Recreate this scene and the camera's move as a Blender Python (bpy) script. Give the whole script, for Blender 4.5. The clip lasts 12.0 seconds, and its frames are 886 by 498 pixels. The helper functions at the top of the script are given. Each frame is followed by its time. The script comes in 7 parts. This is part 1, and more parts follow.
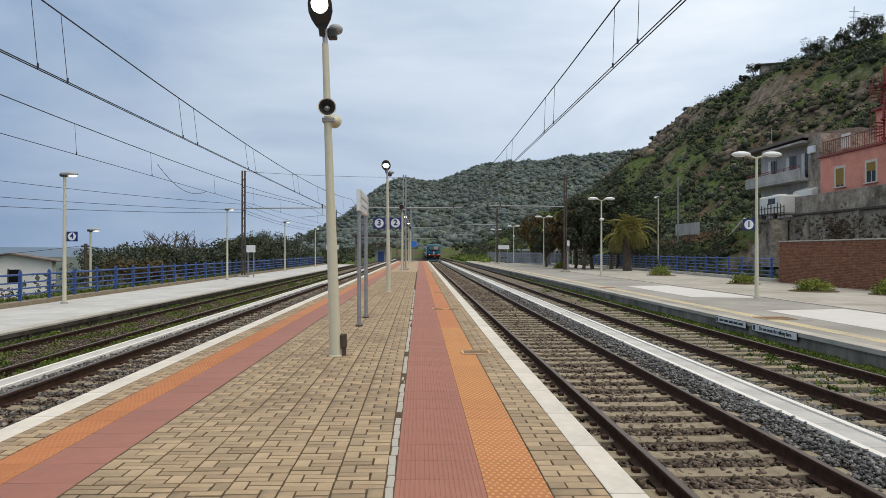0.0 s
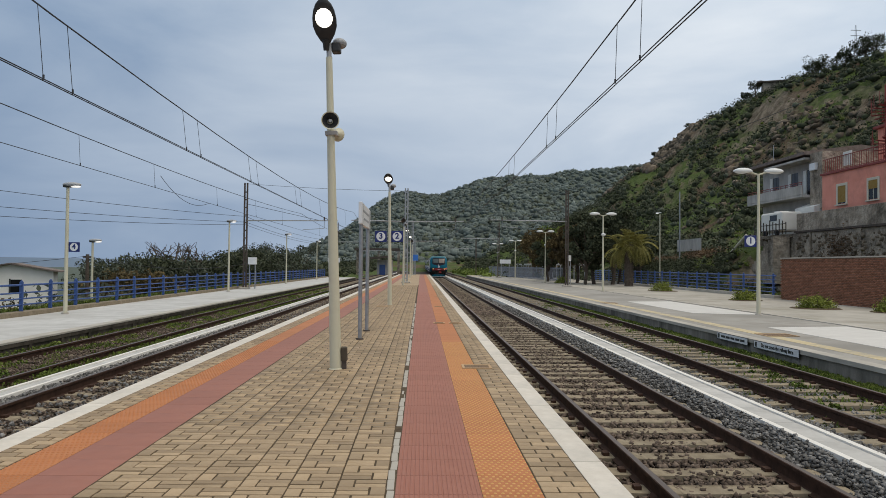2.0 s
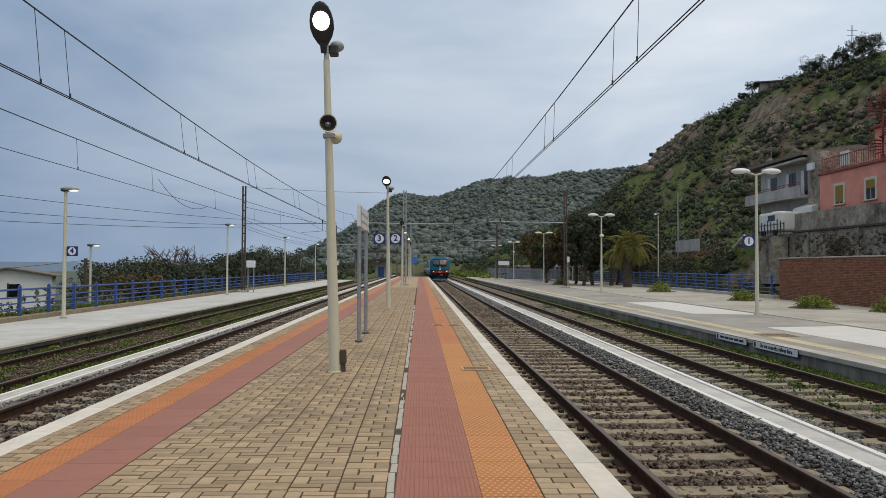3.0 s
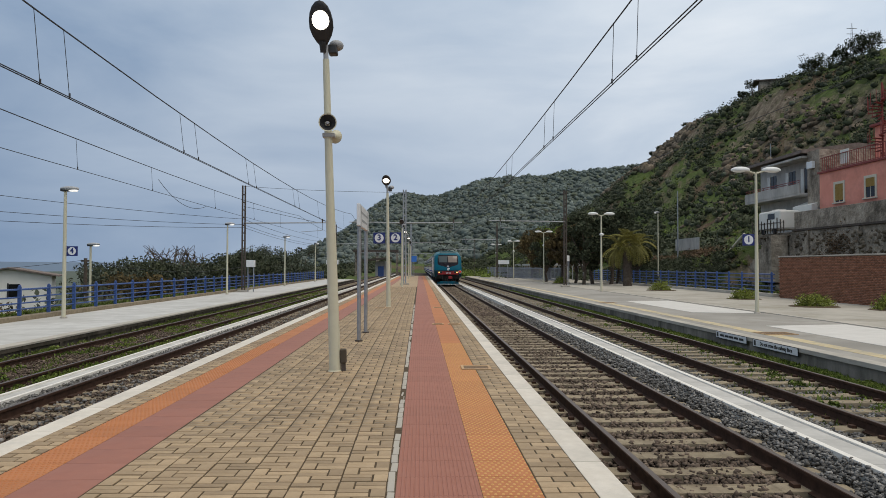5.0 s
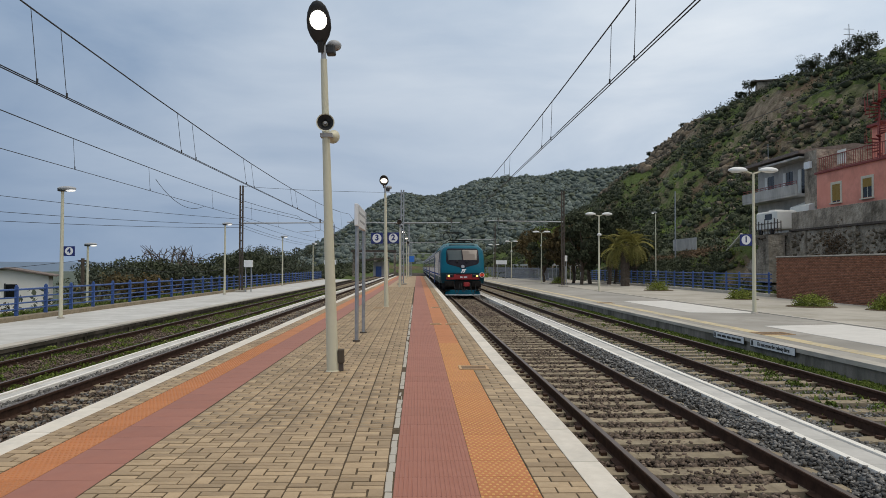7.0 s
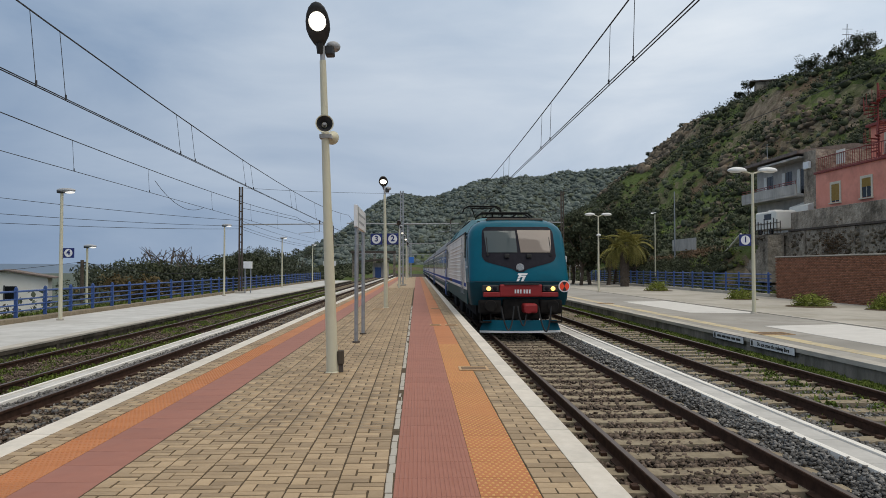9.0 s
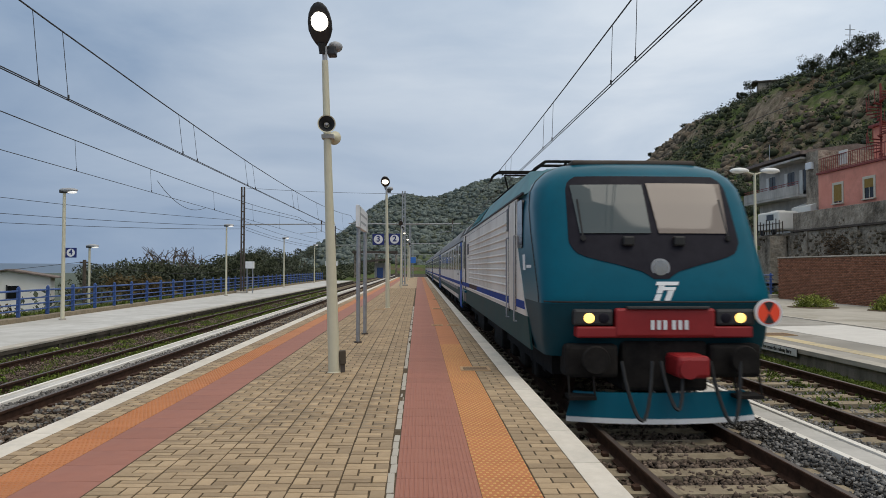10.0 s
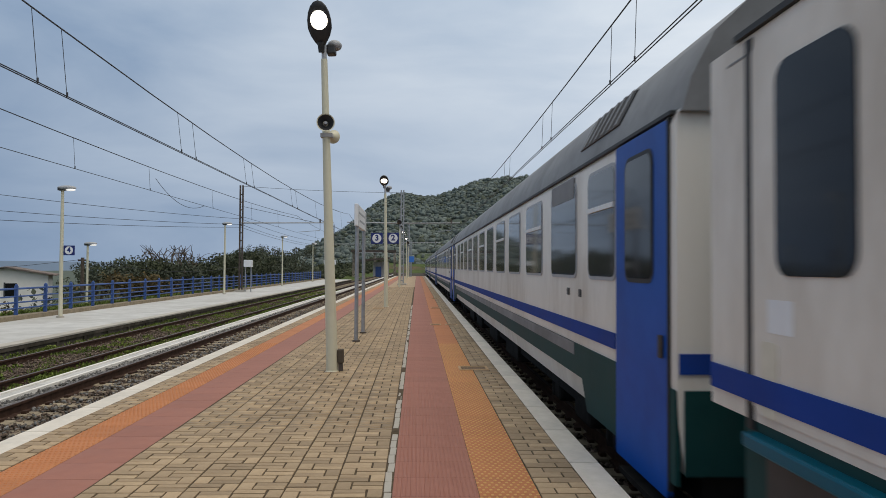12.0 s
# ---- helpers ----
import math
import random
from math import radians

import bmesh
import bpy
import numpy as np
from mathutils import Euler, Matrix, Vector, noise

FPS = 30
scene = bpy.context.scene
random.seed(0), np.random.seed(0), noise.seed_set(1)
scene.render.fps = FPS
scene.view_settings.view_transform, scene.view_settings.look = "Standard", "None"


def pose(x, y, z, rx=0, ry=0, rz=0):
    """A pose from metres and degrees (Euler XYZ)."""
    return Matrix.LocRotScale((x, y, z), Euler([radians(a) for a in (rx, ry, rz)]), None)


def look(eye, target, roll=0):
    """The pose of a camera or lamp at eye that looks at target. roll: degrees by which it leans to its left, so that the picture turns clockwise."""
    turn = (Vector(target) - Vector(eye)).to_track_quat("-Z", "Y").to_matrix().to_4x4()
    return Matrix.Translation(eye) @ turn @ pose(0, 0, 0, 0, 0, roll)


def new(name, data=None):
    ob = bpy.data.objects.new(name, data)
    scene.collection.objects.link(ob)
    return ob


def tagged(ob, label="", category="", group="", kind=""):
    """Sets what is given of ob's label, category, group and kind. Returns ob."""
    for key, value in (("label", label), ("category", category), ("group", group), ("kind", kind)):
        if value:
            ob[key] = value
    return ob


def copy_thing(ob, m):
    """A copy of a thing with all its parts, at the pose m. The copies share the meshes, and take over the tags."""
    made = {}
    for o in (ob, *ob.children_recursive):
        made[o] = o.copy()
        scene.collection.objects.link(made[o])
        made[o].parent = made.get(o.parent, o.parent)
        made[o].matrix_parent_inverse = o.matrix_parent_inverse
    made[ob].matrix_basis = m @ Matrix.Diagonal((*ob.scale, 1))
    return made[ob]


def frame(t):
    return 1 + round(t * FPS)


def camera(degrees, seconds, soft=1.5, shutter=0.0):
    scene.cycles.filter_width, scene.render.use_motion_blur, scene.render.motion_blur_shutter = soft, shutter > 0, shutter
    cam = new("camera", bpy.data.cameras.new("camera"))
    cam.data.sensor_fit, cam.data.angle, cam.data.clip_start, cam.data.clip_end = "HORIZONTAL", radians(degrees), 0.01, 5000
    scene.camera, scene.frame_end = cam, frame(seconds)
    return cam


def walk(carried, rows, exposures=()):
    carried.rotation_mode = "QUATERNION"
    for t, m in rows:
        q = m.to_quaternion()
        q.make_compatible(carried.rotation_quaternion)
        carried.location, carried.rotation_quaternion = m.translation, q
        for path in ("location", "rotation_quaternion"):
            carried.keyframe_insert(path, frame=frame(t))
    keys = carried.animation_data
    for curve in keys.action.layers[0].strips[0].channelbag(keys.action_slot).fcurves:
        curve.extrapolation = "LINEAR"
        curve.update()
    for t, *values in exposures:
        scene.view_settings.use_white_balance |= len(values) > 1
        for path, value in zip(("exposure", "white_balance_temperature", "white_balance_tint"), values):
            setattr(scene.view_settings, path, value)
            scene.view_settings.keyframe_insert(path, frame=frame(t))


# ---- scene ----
# ------------------------------------------------------------------ camera
EYE = 1.38
cam = camera(64.2, 12.0, 0.8, 0.2)
# seconds, tilt up, turn right, lean right (degrees)
SWAY = ((0.0, 0.21, 1.90, -0.07), (0.5, 0.62, 1.87, -0.30), (1.0, 1.51, 1.80, -0.49), (1.5, 1.59, 1.70, -0.59),
        (2.0, 1.33, 1.77, -0.58), (2.5, 1.42, 1.88, -0.38), (3.0, 1.49, 1.89, -0.24), (5.0, 1.42, 1.90, -0.12),
        (5.5, 1.50, 1.88, 0.00), (6.0, 1.37, 1.88, 0.00), (6.5, 1.32, 2.04, -0.07), (7.0, 1.43, 2.08, -0.13),
        (9.0, 1.50, 2.12, 0.02), (9.5, 1.58, 2.04, 0.04), (10.0, 1.52, 1.97, -0.06), (10.5, 1.45, 2.03, -0.05),
        (11.0, 1.50, 2.12, -0.14), (11.5, 1.58, 2.10, -0.21), (12.0, 1.46, 2.09, -0.30))
walk(cam, [(t, pose(0, 0, EYE, 90 + up, 0, -turn) @ pose(0, 0, 0, 0, 0, -lean)) for t, up, turn, lean in SWAY],
     ((0.0, 0.24), (0.5, 0.17), (1.0, 0.06), (2.0, 0.0), (12.0, 0.0)))

# ------------------------------------------------------------------ light
world = bpy.data.worlds.new("overcast_sky")
scene.world = world
world.use_nodes = True
wn, wl = world.node_tree.nodes, world.node_tree.links
wn.clear()
w_out = wn.new("ShaderNodeOutputWorld")
w_bg = wn.new("ShaderNodeBackground")
w_tc = wn.new("ShaderNodeTexCoord")
w_map = wn.new("ShaderNodeMapping")
w_map.inputs["Scale"].default_value = (1.0, 1.0, 3.2)
w_n1 = wn.new("ShaderNodeTexNoise")
w_n1.inputs["Scale"].default_value = 2.1
w_n1.inputs["Detail"].default_value = 6.0
w_n1.inputs["Roughness"].default_value = 0.52
w_n1.inputs["Distortion"].default_value = 0.35
w_cloud = wn.new("ShaderNodeValToRGB")
w_cloud.color_ramp.elements[0].position = 0.34
w_cloud.color_ramp.elements[0].color = (0.36, 0.45, 0.575, 1)
w_cloud.color_ramp.elements[1].position = 0.68
w_cloud.color_ramp.elements[1].color = (0.60, 0.66, 0.735, 1)
w_sep = wn.new("ShaderNodeSeparateXYZ")
# brighter towards the land, bluer and darker over the sea
w_dir = wn.new("ShaderNodeMapRange")
w_dir.inputs["From Min"].default_value = -0.55
w_dir.inputs["From Max"].default_value = 0.55
w_side = wn.new("ShaderNodeMix")
w_side.data_type = "RGBA"
w_side.blend_type = "MULTIPLY"
w_side.inputs["Factor"].default_value = 1.0
w_tint = wn.new("ShaderNodeValToRGB")
w_tint.color_ramp.elements[0].color = (0.57, 0.66, 0.775, 1)
w_tint.color_ramp.elements[1].color = (1.30, 1.27, 1.23, 1)
w_alt = wn.new("ShaderNodeMapRange")
w_alt.inputs["From Min"].default_value = 0.0
w_alt.inputs["From Max"].default_value = 1.0
w_lift = wn.new("ShaderNodeMix")
w_lift.data_type = "RGBA"
w_lift.blend_type = "MULTIPLY"
w_lift.inputs["Factor"].default_value = 1.0
w_high = wn.new("ShaderNodeValToRGB")
w_high.color_ramp.elements[0].color = (0.86, 0.88, 0.91, 1)
w_high.color_ramp.elements[1].color = (1.98, 1.62, 1.22, 1)
w_mid = w_high.color_ramp.elements.new(0.36)
w_mid.color = (1.16, 1.13, 1.09, 1)
for a, b in ((w_tc.outputs["Generated"], w_map.inputs["Vector"]), (w_map.outputs["Vector"], w_n1.inputs["Vector"]),
             (w_n1.outputs["Fac"], w_cloud.inputs["Fac"]), (w_tc.outputs["Generated"], w_sep.inputs["Vector"]),
             (w_sep.outputs["X"], w_dir.inputs["Value"]), (w_dir.outputs["Result"], w_tint.inputs["Fac"]),
             (w_cloud.outputs["Color"], w_side.inputs["A"]), (w_tint.outputs["Color"], w_side.inputs["B"]),
             (w_sep.outputs["Z"], w_alt.inputs["Value"]), (w_alt.outputs["Result"], w_high.inputs["Fac"]),
             (w_side.outputs["Result"], w_lift.inputs["A"]), (w_high.outputs["Color"], w_lift.inputs["B"]),
             (w_lift.outputs["Result"], w_bg.inputs["Color"]), (w_bg.outputs["Background"], w_out.inputs["Surface"])):
    wl.new(a, b)
w_bg.inputs["Strength"].default_value = 1.0
sun = new("sun", bpy.data.lights.new("sun", "SUN"))
sun.data.energy, sun.data.angle, sun.data.color = 1.0, radians(40), (1.0, 0.93, 0.82)
sun.matrix_basis = look((0, 0, 60), (-22, 18, 0))


# ------------------------------------------------------------------ materials
def material(name, base, other=None, rough=0.8, metal=0.0, scale=6.0, amount=0.5, bump=0.0, bump_scale=60.0,
             grime=None, grime_scale=0.7, grime_amount=0.0, spread=0.0, stretch=(1, 1, 1), piece="random", shine=None):
    """base to other by a noise of that scale (per metre), a wider grime on top, a tone of its own for each piece."""
    m = bpy.data.materials.new(name)
    m.use_nodes = True
    n, l = m.node_tree.nodes, m.node_tree.links
    b = n["Principled BSDF"]
    b.inputs["Roughness"].default_value = rough
    b.inputs["Metallic"].default_value = metal
    b.inputs["Specular IOR Level"].default_value = shine if shine is not None else 0.5 if rough < 0.65 else 0.16
    tc = n.new("ShaderNodeTexCoord")
    mp = n.new("ShaderNodeMapping")
    mp.inputs["Scale"].default_value = stretch
    geo = n.new("ShaderNodeNewGeometry")
    l.new(tc.outputs["Object"], mp.inputs["Vector"])
    no = n.new("ShaderNodeTexNoise")
    no.inputs["Scale"].default_value = scale
    no.inputs["Detail"].default_value = 5.0
    no.inputs["Roughness"].default_value = 0.65
    l.new(mp.outputs["Vector"], no.inputs["Vector"])
    ramp = n.new("ShaderNodeValToRGB")
    ramp.color_ramp.elements[0].position = 0.5 - 0.35 * amount
    ramp.color_ramp.elements[1].position = 0.5 + 0.35 * amount
    ramp.color_ramp.elements[0].color = (*base, 1)
    ramp.color_ramp.elements[1].color = (*(other or [min(1, v * 1.25) for v in base]), 1)
    l.new(no.outputs["Fac"], ramp.inputs["Fac"])
    colour = ramp.outputs["Color"]
    if grime_amount:
        gn = n.new("ShaderNodeTexNoise")
        gn.inputs["Scale"].default_value = grime_scale
        gn.inputs["Detail"].default_value = 6.0
        gn.inputs["Roughness"].default_value = 0.7
        l.new(mp.outputs["Vector"], gn.inputs["Vector"])
        gr = n.new("ShaderNodeMapRange")
        gr.inputs["From Min"].default_value = 0.46
        gr.inputs["From Max"].default_value = 0.68
        gr.inputs["To Max"].default_value = grime_amount
        l.new(gn.outputs["Fac"], gr.inputs["Value"])
        mx = n.new("ShaderNodeMix")
        mx.data_type = "RGBA"
        l.new(gr.outputs["Result"], mx.inputs["Factor"])
        l.new(colour, mx.inputs["A"])
        mx.inputs["B"].default_value = (*(grime or [v * 0.4 for v in base]), 1)
        colour = mx.outputs["Result"]
    if spread:
        hs = n.new("ShaderNodeHueSaturation")
        rm = n.new("ShaderNodeMapRange")
        rm.inputs["To Min"].default_value = 1 - spread
        rm.inputs["To Max"].default_value = 1 + spread
        if piece == "island":
            l.new(geo.outputs["Random Per Island"], rm.inputs["Value"])
        else:
            oi = n.new("ShaderNodeObjectInfo")
            l.new(oi.outputs["Random"], rm.inputs["Value"])
        l.new(rm.outputs["Result"], hs.inputs["Value"])
        l.new(colour, hs.inputs["Color"])
        colour = hs.outputs["Color"]
    l.new(colour, b.inputs["Base Color"])
    if bump:
        bn = n.new("ShaderNodeTexNoise")
        bn.inputs["Scale"].default_value = bump_scale
        bn.inputs["Detail"].default_value = 4.0
        l.new(tc.outputs["Object"], bn.inputs["Vector"])
        bp = n.new("ShaderNodeBump")
        bp.inputs["Strength"].default_value = bump
        bp.inputs["Distance"].default_value = 0.6 / bump_scale
        l.new(bn.outputs["Fac"], bp.inputs["Height"])
        l.new(bp.outputs["Normal"], b.inputs["Normal"])
    return m


def glowing(name, colour, strength):
    m = bpy.data.materials.new(name)
    m.use_nodes = True
    b = m.node_tree.nodes["Principled BSDF"]
    b.inputs["Base Color"].default_value = (*colour, 1)
    b.inputs["Emission Color"].default_value = (*colour, 1)
    b.inputs["Emission Strength"].default_value = strength
    return m


def glass(name, tint, rough=0.04, shine=0.5):
    m = bpy.data.materials.new(name)
    m.use_nodes = True
    b = m.node_tree.nodes["Principled BSDF"]
    b.inputs["Base Color"].default_value = (*tint, 1)
    b.inputs["Roughness"].default_value = rough
    b.inputs["IOR"].default_value = 1.5
    b.inputs["Specular IOR Level"].default_value = shine
    return m


M_BRICK = material("paving_block", (0.315, 0.222, 0.132), (0.455, 0.335, 0.210), 0.7, scale=9, amount=0.7, bump=0.35, bump_scale=140,
                   grime=(0.22, 0.165, 0.105), grime_scale=0.6, grime_amount=0.5, spread=0.24, shine=0.3, piece="island")
M_BRICK_ONE = material("paving_block_single", (0.315, 0.222, 0.132), (0.455, 0.335, 0.210), 0.7, scale=9, amount=0.7, bump=0.35, bump_scale=140,
                       grime=(0.22, 0.165, 0.105), grime_scale=0.6, grime_amount=0.5, spread=0.24, shine=0.3)
M_JOINT = material("joint_sand", (0.070, 0.050, 0.032), (0.125, 0.094, 0.060), 0.95, scale=14, bump=0.4, bump_scale=90)
M_RED = material("red_guide_tile", (0.32, 0.128, 0.088), (0.38, 0.166, 0.118), 0.68, scale=5, shine=0.3, amount=0.8, bump=0.15, bump_scale=120,
                 grime=(0.24, 0.12, 0.10), grime_scale=0.9, grime_amount=0.5, spread=0.05)
M_ORANGE = material("orange_tactile_tile", (0.45, 0.163, 0.058), (0.51, 0.205, 0.080), 0.68, scale=5, shine=0.3, amount=0.8, bump=0.12, bump_scale=120,
                    grime=(0.38, 0.17, 0.08), grime_scale=1.1, grime_amount=0.5, spread=0.06)
M_DOT = material("worn_yellow_dot", (0.60, 0.34, 0.12), (0.66, 0.41, 0.17), 0.7)
M_EDGE = material("pale_edge_stone", (0.64, 0.58, 0.50), (0.74, 0.68, 0.60), 0.75, scale=5, bump=0.15, bump_scale=80,
                  grime=(0.42, 0.40, 0.36), grime_scale=1.3, grime_amount=0.5, spread=0.05)
M_CONC = material("weathered_concrete", (0.42, 0.385, 0.335), (0.54, 0.50, 0.44), 0.9, scale=1.6, bump=0.3, bump_scale=35,
                  grime=(0.26, 0.25, 0.225), grime_scale=0.35, grime_amount=0.6)
M_WORN = material("worn_asphalt_paving", (0.30, 0.28, 0.25), (0.43, 0.405, 0.37), 0.9, scale=1.2, bump=0.3, bump_scale=40,
                  grime=(0.20, 0.19, 0.17), grime_scale=0.3, grime_amount=0.7)
M_DIRT = material("sandy_yard", (0.37, 0.34, 0.295), (0.50, 0.465, 0.41), 0.95, scale=0.8, bump=0.4, bump_scale=25,
                  grime=(0.25, 0.23, 0.17), grime_scale=0.25, grime_amount=0.7)
M_PALE = material("pale_new_concrete", (0.47, 0.46, 0.44), (0.60, 0.59, 0.57), 0.85, scale=1.6, bump=0.25, bump_scale=35,
                  grime=(0.40, 0.385, 0.355), grime_scale=0.35, grime_amount=0.6)
M_WHITE_PATCH = material("pale_new_screed", (0.60, 0.575, 0.54), (0.68, 0.655, 0.62), 0.85, scale=2, bump=0.2, bump_scale=40)
M_FACE = material("stained_platform_face", (0.17, 0.15, 0.125), (0.34, 0.31, 0.265), 0.95, scale=2.2, bump=0.4, bump_scale=30,
                  grime=(0.05, 0.05, 0.04), grime_scale=0.9, grime_amount=0.7, stretch=(1, 1, 0.3))
M_DARKFACE = material("dark_mossy_platform_face", (0.045, 0.038, 0.030), (0.12, 0.102, 0.082), 0.95, scale=2.2, bump=0.4, bump_scale=30,
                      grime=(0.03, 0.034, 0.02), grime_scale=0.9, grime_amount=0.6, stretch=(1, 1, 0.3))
M_YELLOW = material("faded_yellow_line", (0.56, 0.44, 0.24), (0.62, 0.54, 0.38), 0.85, scale=7, bump=0.2, grime=(0.36, 0.33, 0.28), grime_scale=1.4, grime_amount=0.9)
M_BALLAST_BED = material("ballast_bed", (0.028, 0.024, 0.021), (0.085, 0.074, 0.066), 0.95, scale=22, amount=0.6, bump=1.0, bump_scale=22,
                         grime=(0.11, 0.085, 0.065), grime_scale=0.5, grime_amount=0.6)
M_STONE = material("ballast_stone", (0.100, 0.095, 0.092), (0.28, 0.268, 0.255), 0.9, scale=8, spread=0.5, piece="island")
M_STONE_RUST = material("rusty_ballast_stone", (0.070, 0.050, 0.039), (0.215, 0.165, 0.130), 0.9, scale=8, spread=0.55, piece="island")
M_SLEEPER = material("concrete_sleeper", (0.26, 0.212, 0.145), (0.37, 0.308, 0.222), 0.9, scale=6, bump=0.3, bump_scale=70,
                     grime=(0.20, 0.16, 0.12), grime_scale=2.0, grime_amount=0.6, spread=0.12)
M_RAIL = material("rusty_rail", (0.036, 0.019, 0.013), (0.075, 0.040, 0.027), 0.75, scale=9, bump=0.2, bump_scale=80)
M_RAILTOP = material("worn_rail_head", (0.085, 0.062, 0.050), (0.135, 0.105, 0.088), 0.5, 0.3, scale=4, stretch=(1, 0.1, 1))
M_CHANNEL = material("cable_trough_concrete", (0.46, 0.445, 0.42), (0.58, 0.56, 0.53), 0.9, scale=3, bump=0.2, spread=0.06)
M_CHANNEL_EDGE = material("whitewashed_trough_wall", (0.74, 0.71, 0.66), (0.81, 0.78, 0.73), 0.85, scale=4, bump=0.15)
M_CREAM = material("cream_post_paint", (0.60, 0.57, 0.43), (0.66, 0.63, 0.49), 0.55, scale=3, grime=(0.42, 0.36, 0.24), grime_scale=3, grime_amount=0.35)
M_GREYPOST = material("galvanised_steel", (0.30, 0.31, 0.33), (0.40, 0.41, 0.43), 0.5, 0.6, scale=8)
M_DARKPOST = material("rusty_dark_mast", (0.075, 0.062, 0.055), (0.13, 0.105, 0.09), 0.8, 0.2, scale=5, bump=0.2)
M_BLACK = material("black_housing", (0.022, 0.022, 0.024), (0.035, 0.035, 0.037), 0.5, scale=5)
M_WIRE = material("dark_wire", (0.035, 0.037, 0.042), (0.05, 0.05, 0.055), 0.6, 0.3)
M_LAMPWHITE = material("white_lamp_shell", (0.72, 0.72, 0.71), (0.80, 0.80, 0.79), 0.4)
M_LAMPGREY = material("grey_lamp_shell", (0.33, 0.34, 0.36), (0.40, 0.41, 0.43), 0.45)
M_GLOW = glowing("lit_lamp_lens", (1.0, 0.93, 0.78), 3.0)
M_LENS = material("milky_lens", (0.75, 0.75, 0.74), (0.8, 0.8, 0.79), 0.3)
M_SIGNBLUE = material("sign_blue", (0.012, 0.022, 0.14), (0.015, 0.028, 0.17), 0.4)
M_SIGNWHITE = material("sign_white", (0.74, 0.75, 0.77), (0.8, 0.81, 0.82), 0.45)
M_FENCE = material("blue_fence_paint", (0.035, 0.085, 0.27), (0.055, 0.12, 0.34), 0.5, scale=4, grime=(0.08, 0.07, 0.08), grime_scale=5, grime_amount=0.35)
M_LEAF = material("dark_leaf", (0.040, 0.048, 0.028), (0.082, 0.092, 0.052), 0.75, scale=0.5, spread=0.45, piece="island")
M_LEAF_OLIVE = material("olive_leaf", (0.062, 0.073, 0.052), (0.118, 0.132, 0.094), 0.75, scale=0.1, spread=0.4, piece="island")
# far leaves: distance haze is put into this grey-blue leaf colour
M_HAZEWOOD = material("far_wood_with_haze_tint", (0.098, 0.121, 0.112), (0.158, 0.184, 0.166), 0.8, scale=0.03, spread=0.25, piece="island")
M_DRYBRUSH = material("dry_brown_brush", (0.105, 0.066, 0.040), (0.20, 0.135, 0.085), 0.85, scale=0.5, spread=0.4, piece="island")
M_LEAF_BROWN = material("brownish_leaf", (0.075, 0.056, 0.026), (0.135, 0.10, 0.045), 0.75, scale=0.4, spread=0.4, piece="island")
M_LEAF_FRESH = material("fresh_green_leaf", (0.095, 0.130, 0.024), (0.16, 0.20, 0.045), 0.7, scale=0.6, spread=0.4, piece="island")
M_GRASS = material("grass_blade", (0.068, 0.105, 0.019), (0.165, 0.200, 0.042), 0.7, scale=0.8, spread=0.45, piece="island")
M_SHRUB = material("bright_shrub_leaf", (0.17, 0.20, 0.035), (0.29, 0.32, 0.075), 0.7, scale=1.5, spread=0.4, piece="island")
M_BARK = material("bark", (0.07, 0.055, 0.042), (0.13, 0.105, 0.085), 0.95, scale=6, bump=0.5, bump_scale=20)
M_WALLBRICK = material("red_wall_brick", (0.21, 0.092, 0.056), (0.33, 0.155, 0.098), 0.9, scale=4, bump=0.2, spread=0.22, piece="island")
M_MORTAR = material("mortar", (0.17, 0.125, 0.095), (0.25, 0.19, 0.145), 0.95, scale=10)
M_RETAIN = material("stained_retaining_wall", (0.23, 0.192, 0.150), (0.51, 0.44, 0.36), 0.95, scale=1.3, amount=0.6, bump=1.0, bump_scale=3.5,
                    grime=(0.045, 0.038, 0.030), grime_scale=0.45, grime_amount=0.85, stretch=(1, 1, 0.7))
M_ROCK = material("tan_rock", (0.085, 0.066, 0.048), (0.245, 0.20, 0.15), 0.95, scale=0.4, bump=0.6, bump_scale=3, spread=0.3, piece="island")
M_PINK = material("salmon_plaster", (0.78, 0.315, 0.235), (0.84, 0.36, 0.275), 0.9, scale=0.9, bump=0.15, grime=(0.32, 0.12, 0.09), grime_scale=0.4, grime_amount=0.4)
M_TRIM = material("cream_window_trim", (0.62, 0.57, 0.46), (0.70, 0.65, 0.54), 0.8)
M_PLASTER = material("grey_white_plaster", (0.40, 0.375, 0.345), (0.60, 0.57, 0.53), 0.9, scale=0.8, grime=(0.22, 0.21, 0.20), grime_scale=0.5, grime_amount=0.6, stretch=(1, 1, 0.4))
M_ROOF = material("dull_roof_tile", (0.16, 0.125, 0.11), (0.25, 0.205, 0.185), 0.9, scale=3, bump=0.5, bump_scale=14)
M_OCHRE = material("ochre_blind", (0.30, 0.19, 0.05), (0.36, 0.24, 0.08), 0.8, scale=3)
M_RUSTRED = material("red_painted_steel", (0.20, 0.035, 0.03), (0.27, 0.05, 0.04), 0.6)
M_GLASSDARK = glass("dark_window_glass", (0.010, 0.011, 0.013), 0.08, 0.3)
M_HUTWHITE = material("white_cottage_wall", (0.76, 0.74, 0.68), (0.83, 0.81, 0.76), 0.9, scale=1.2)


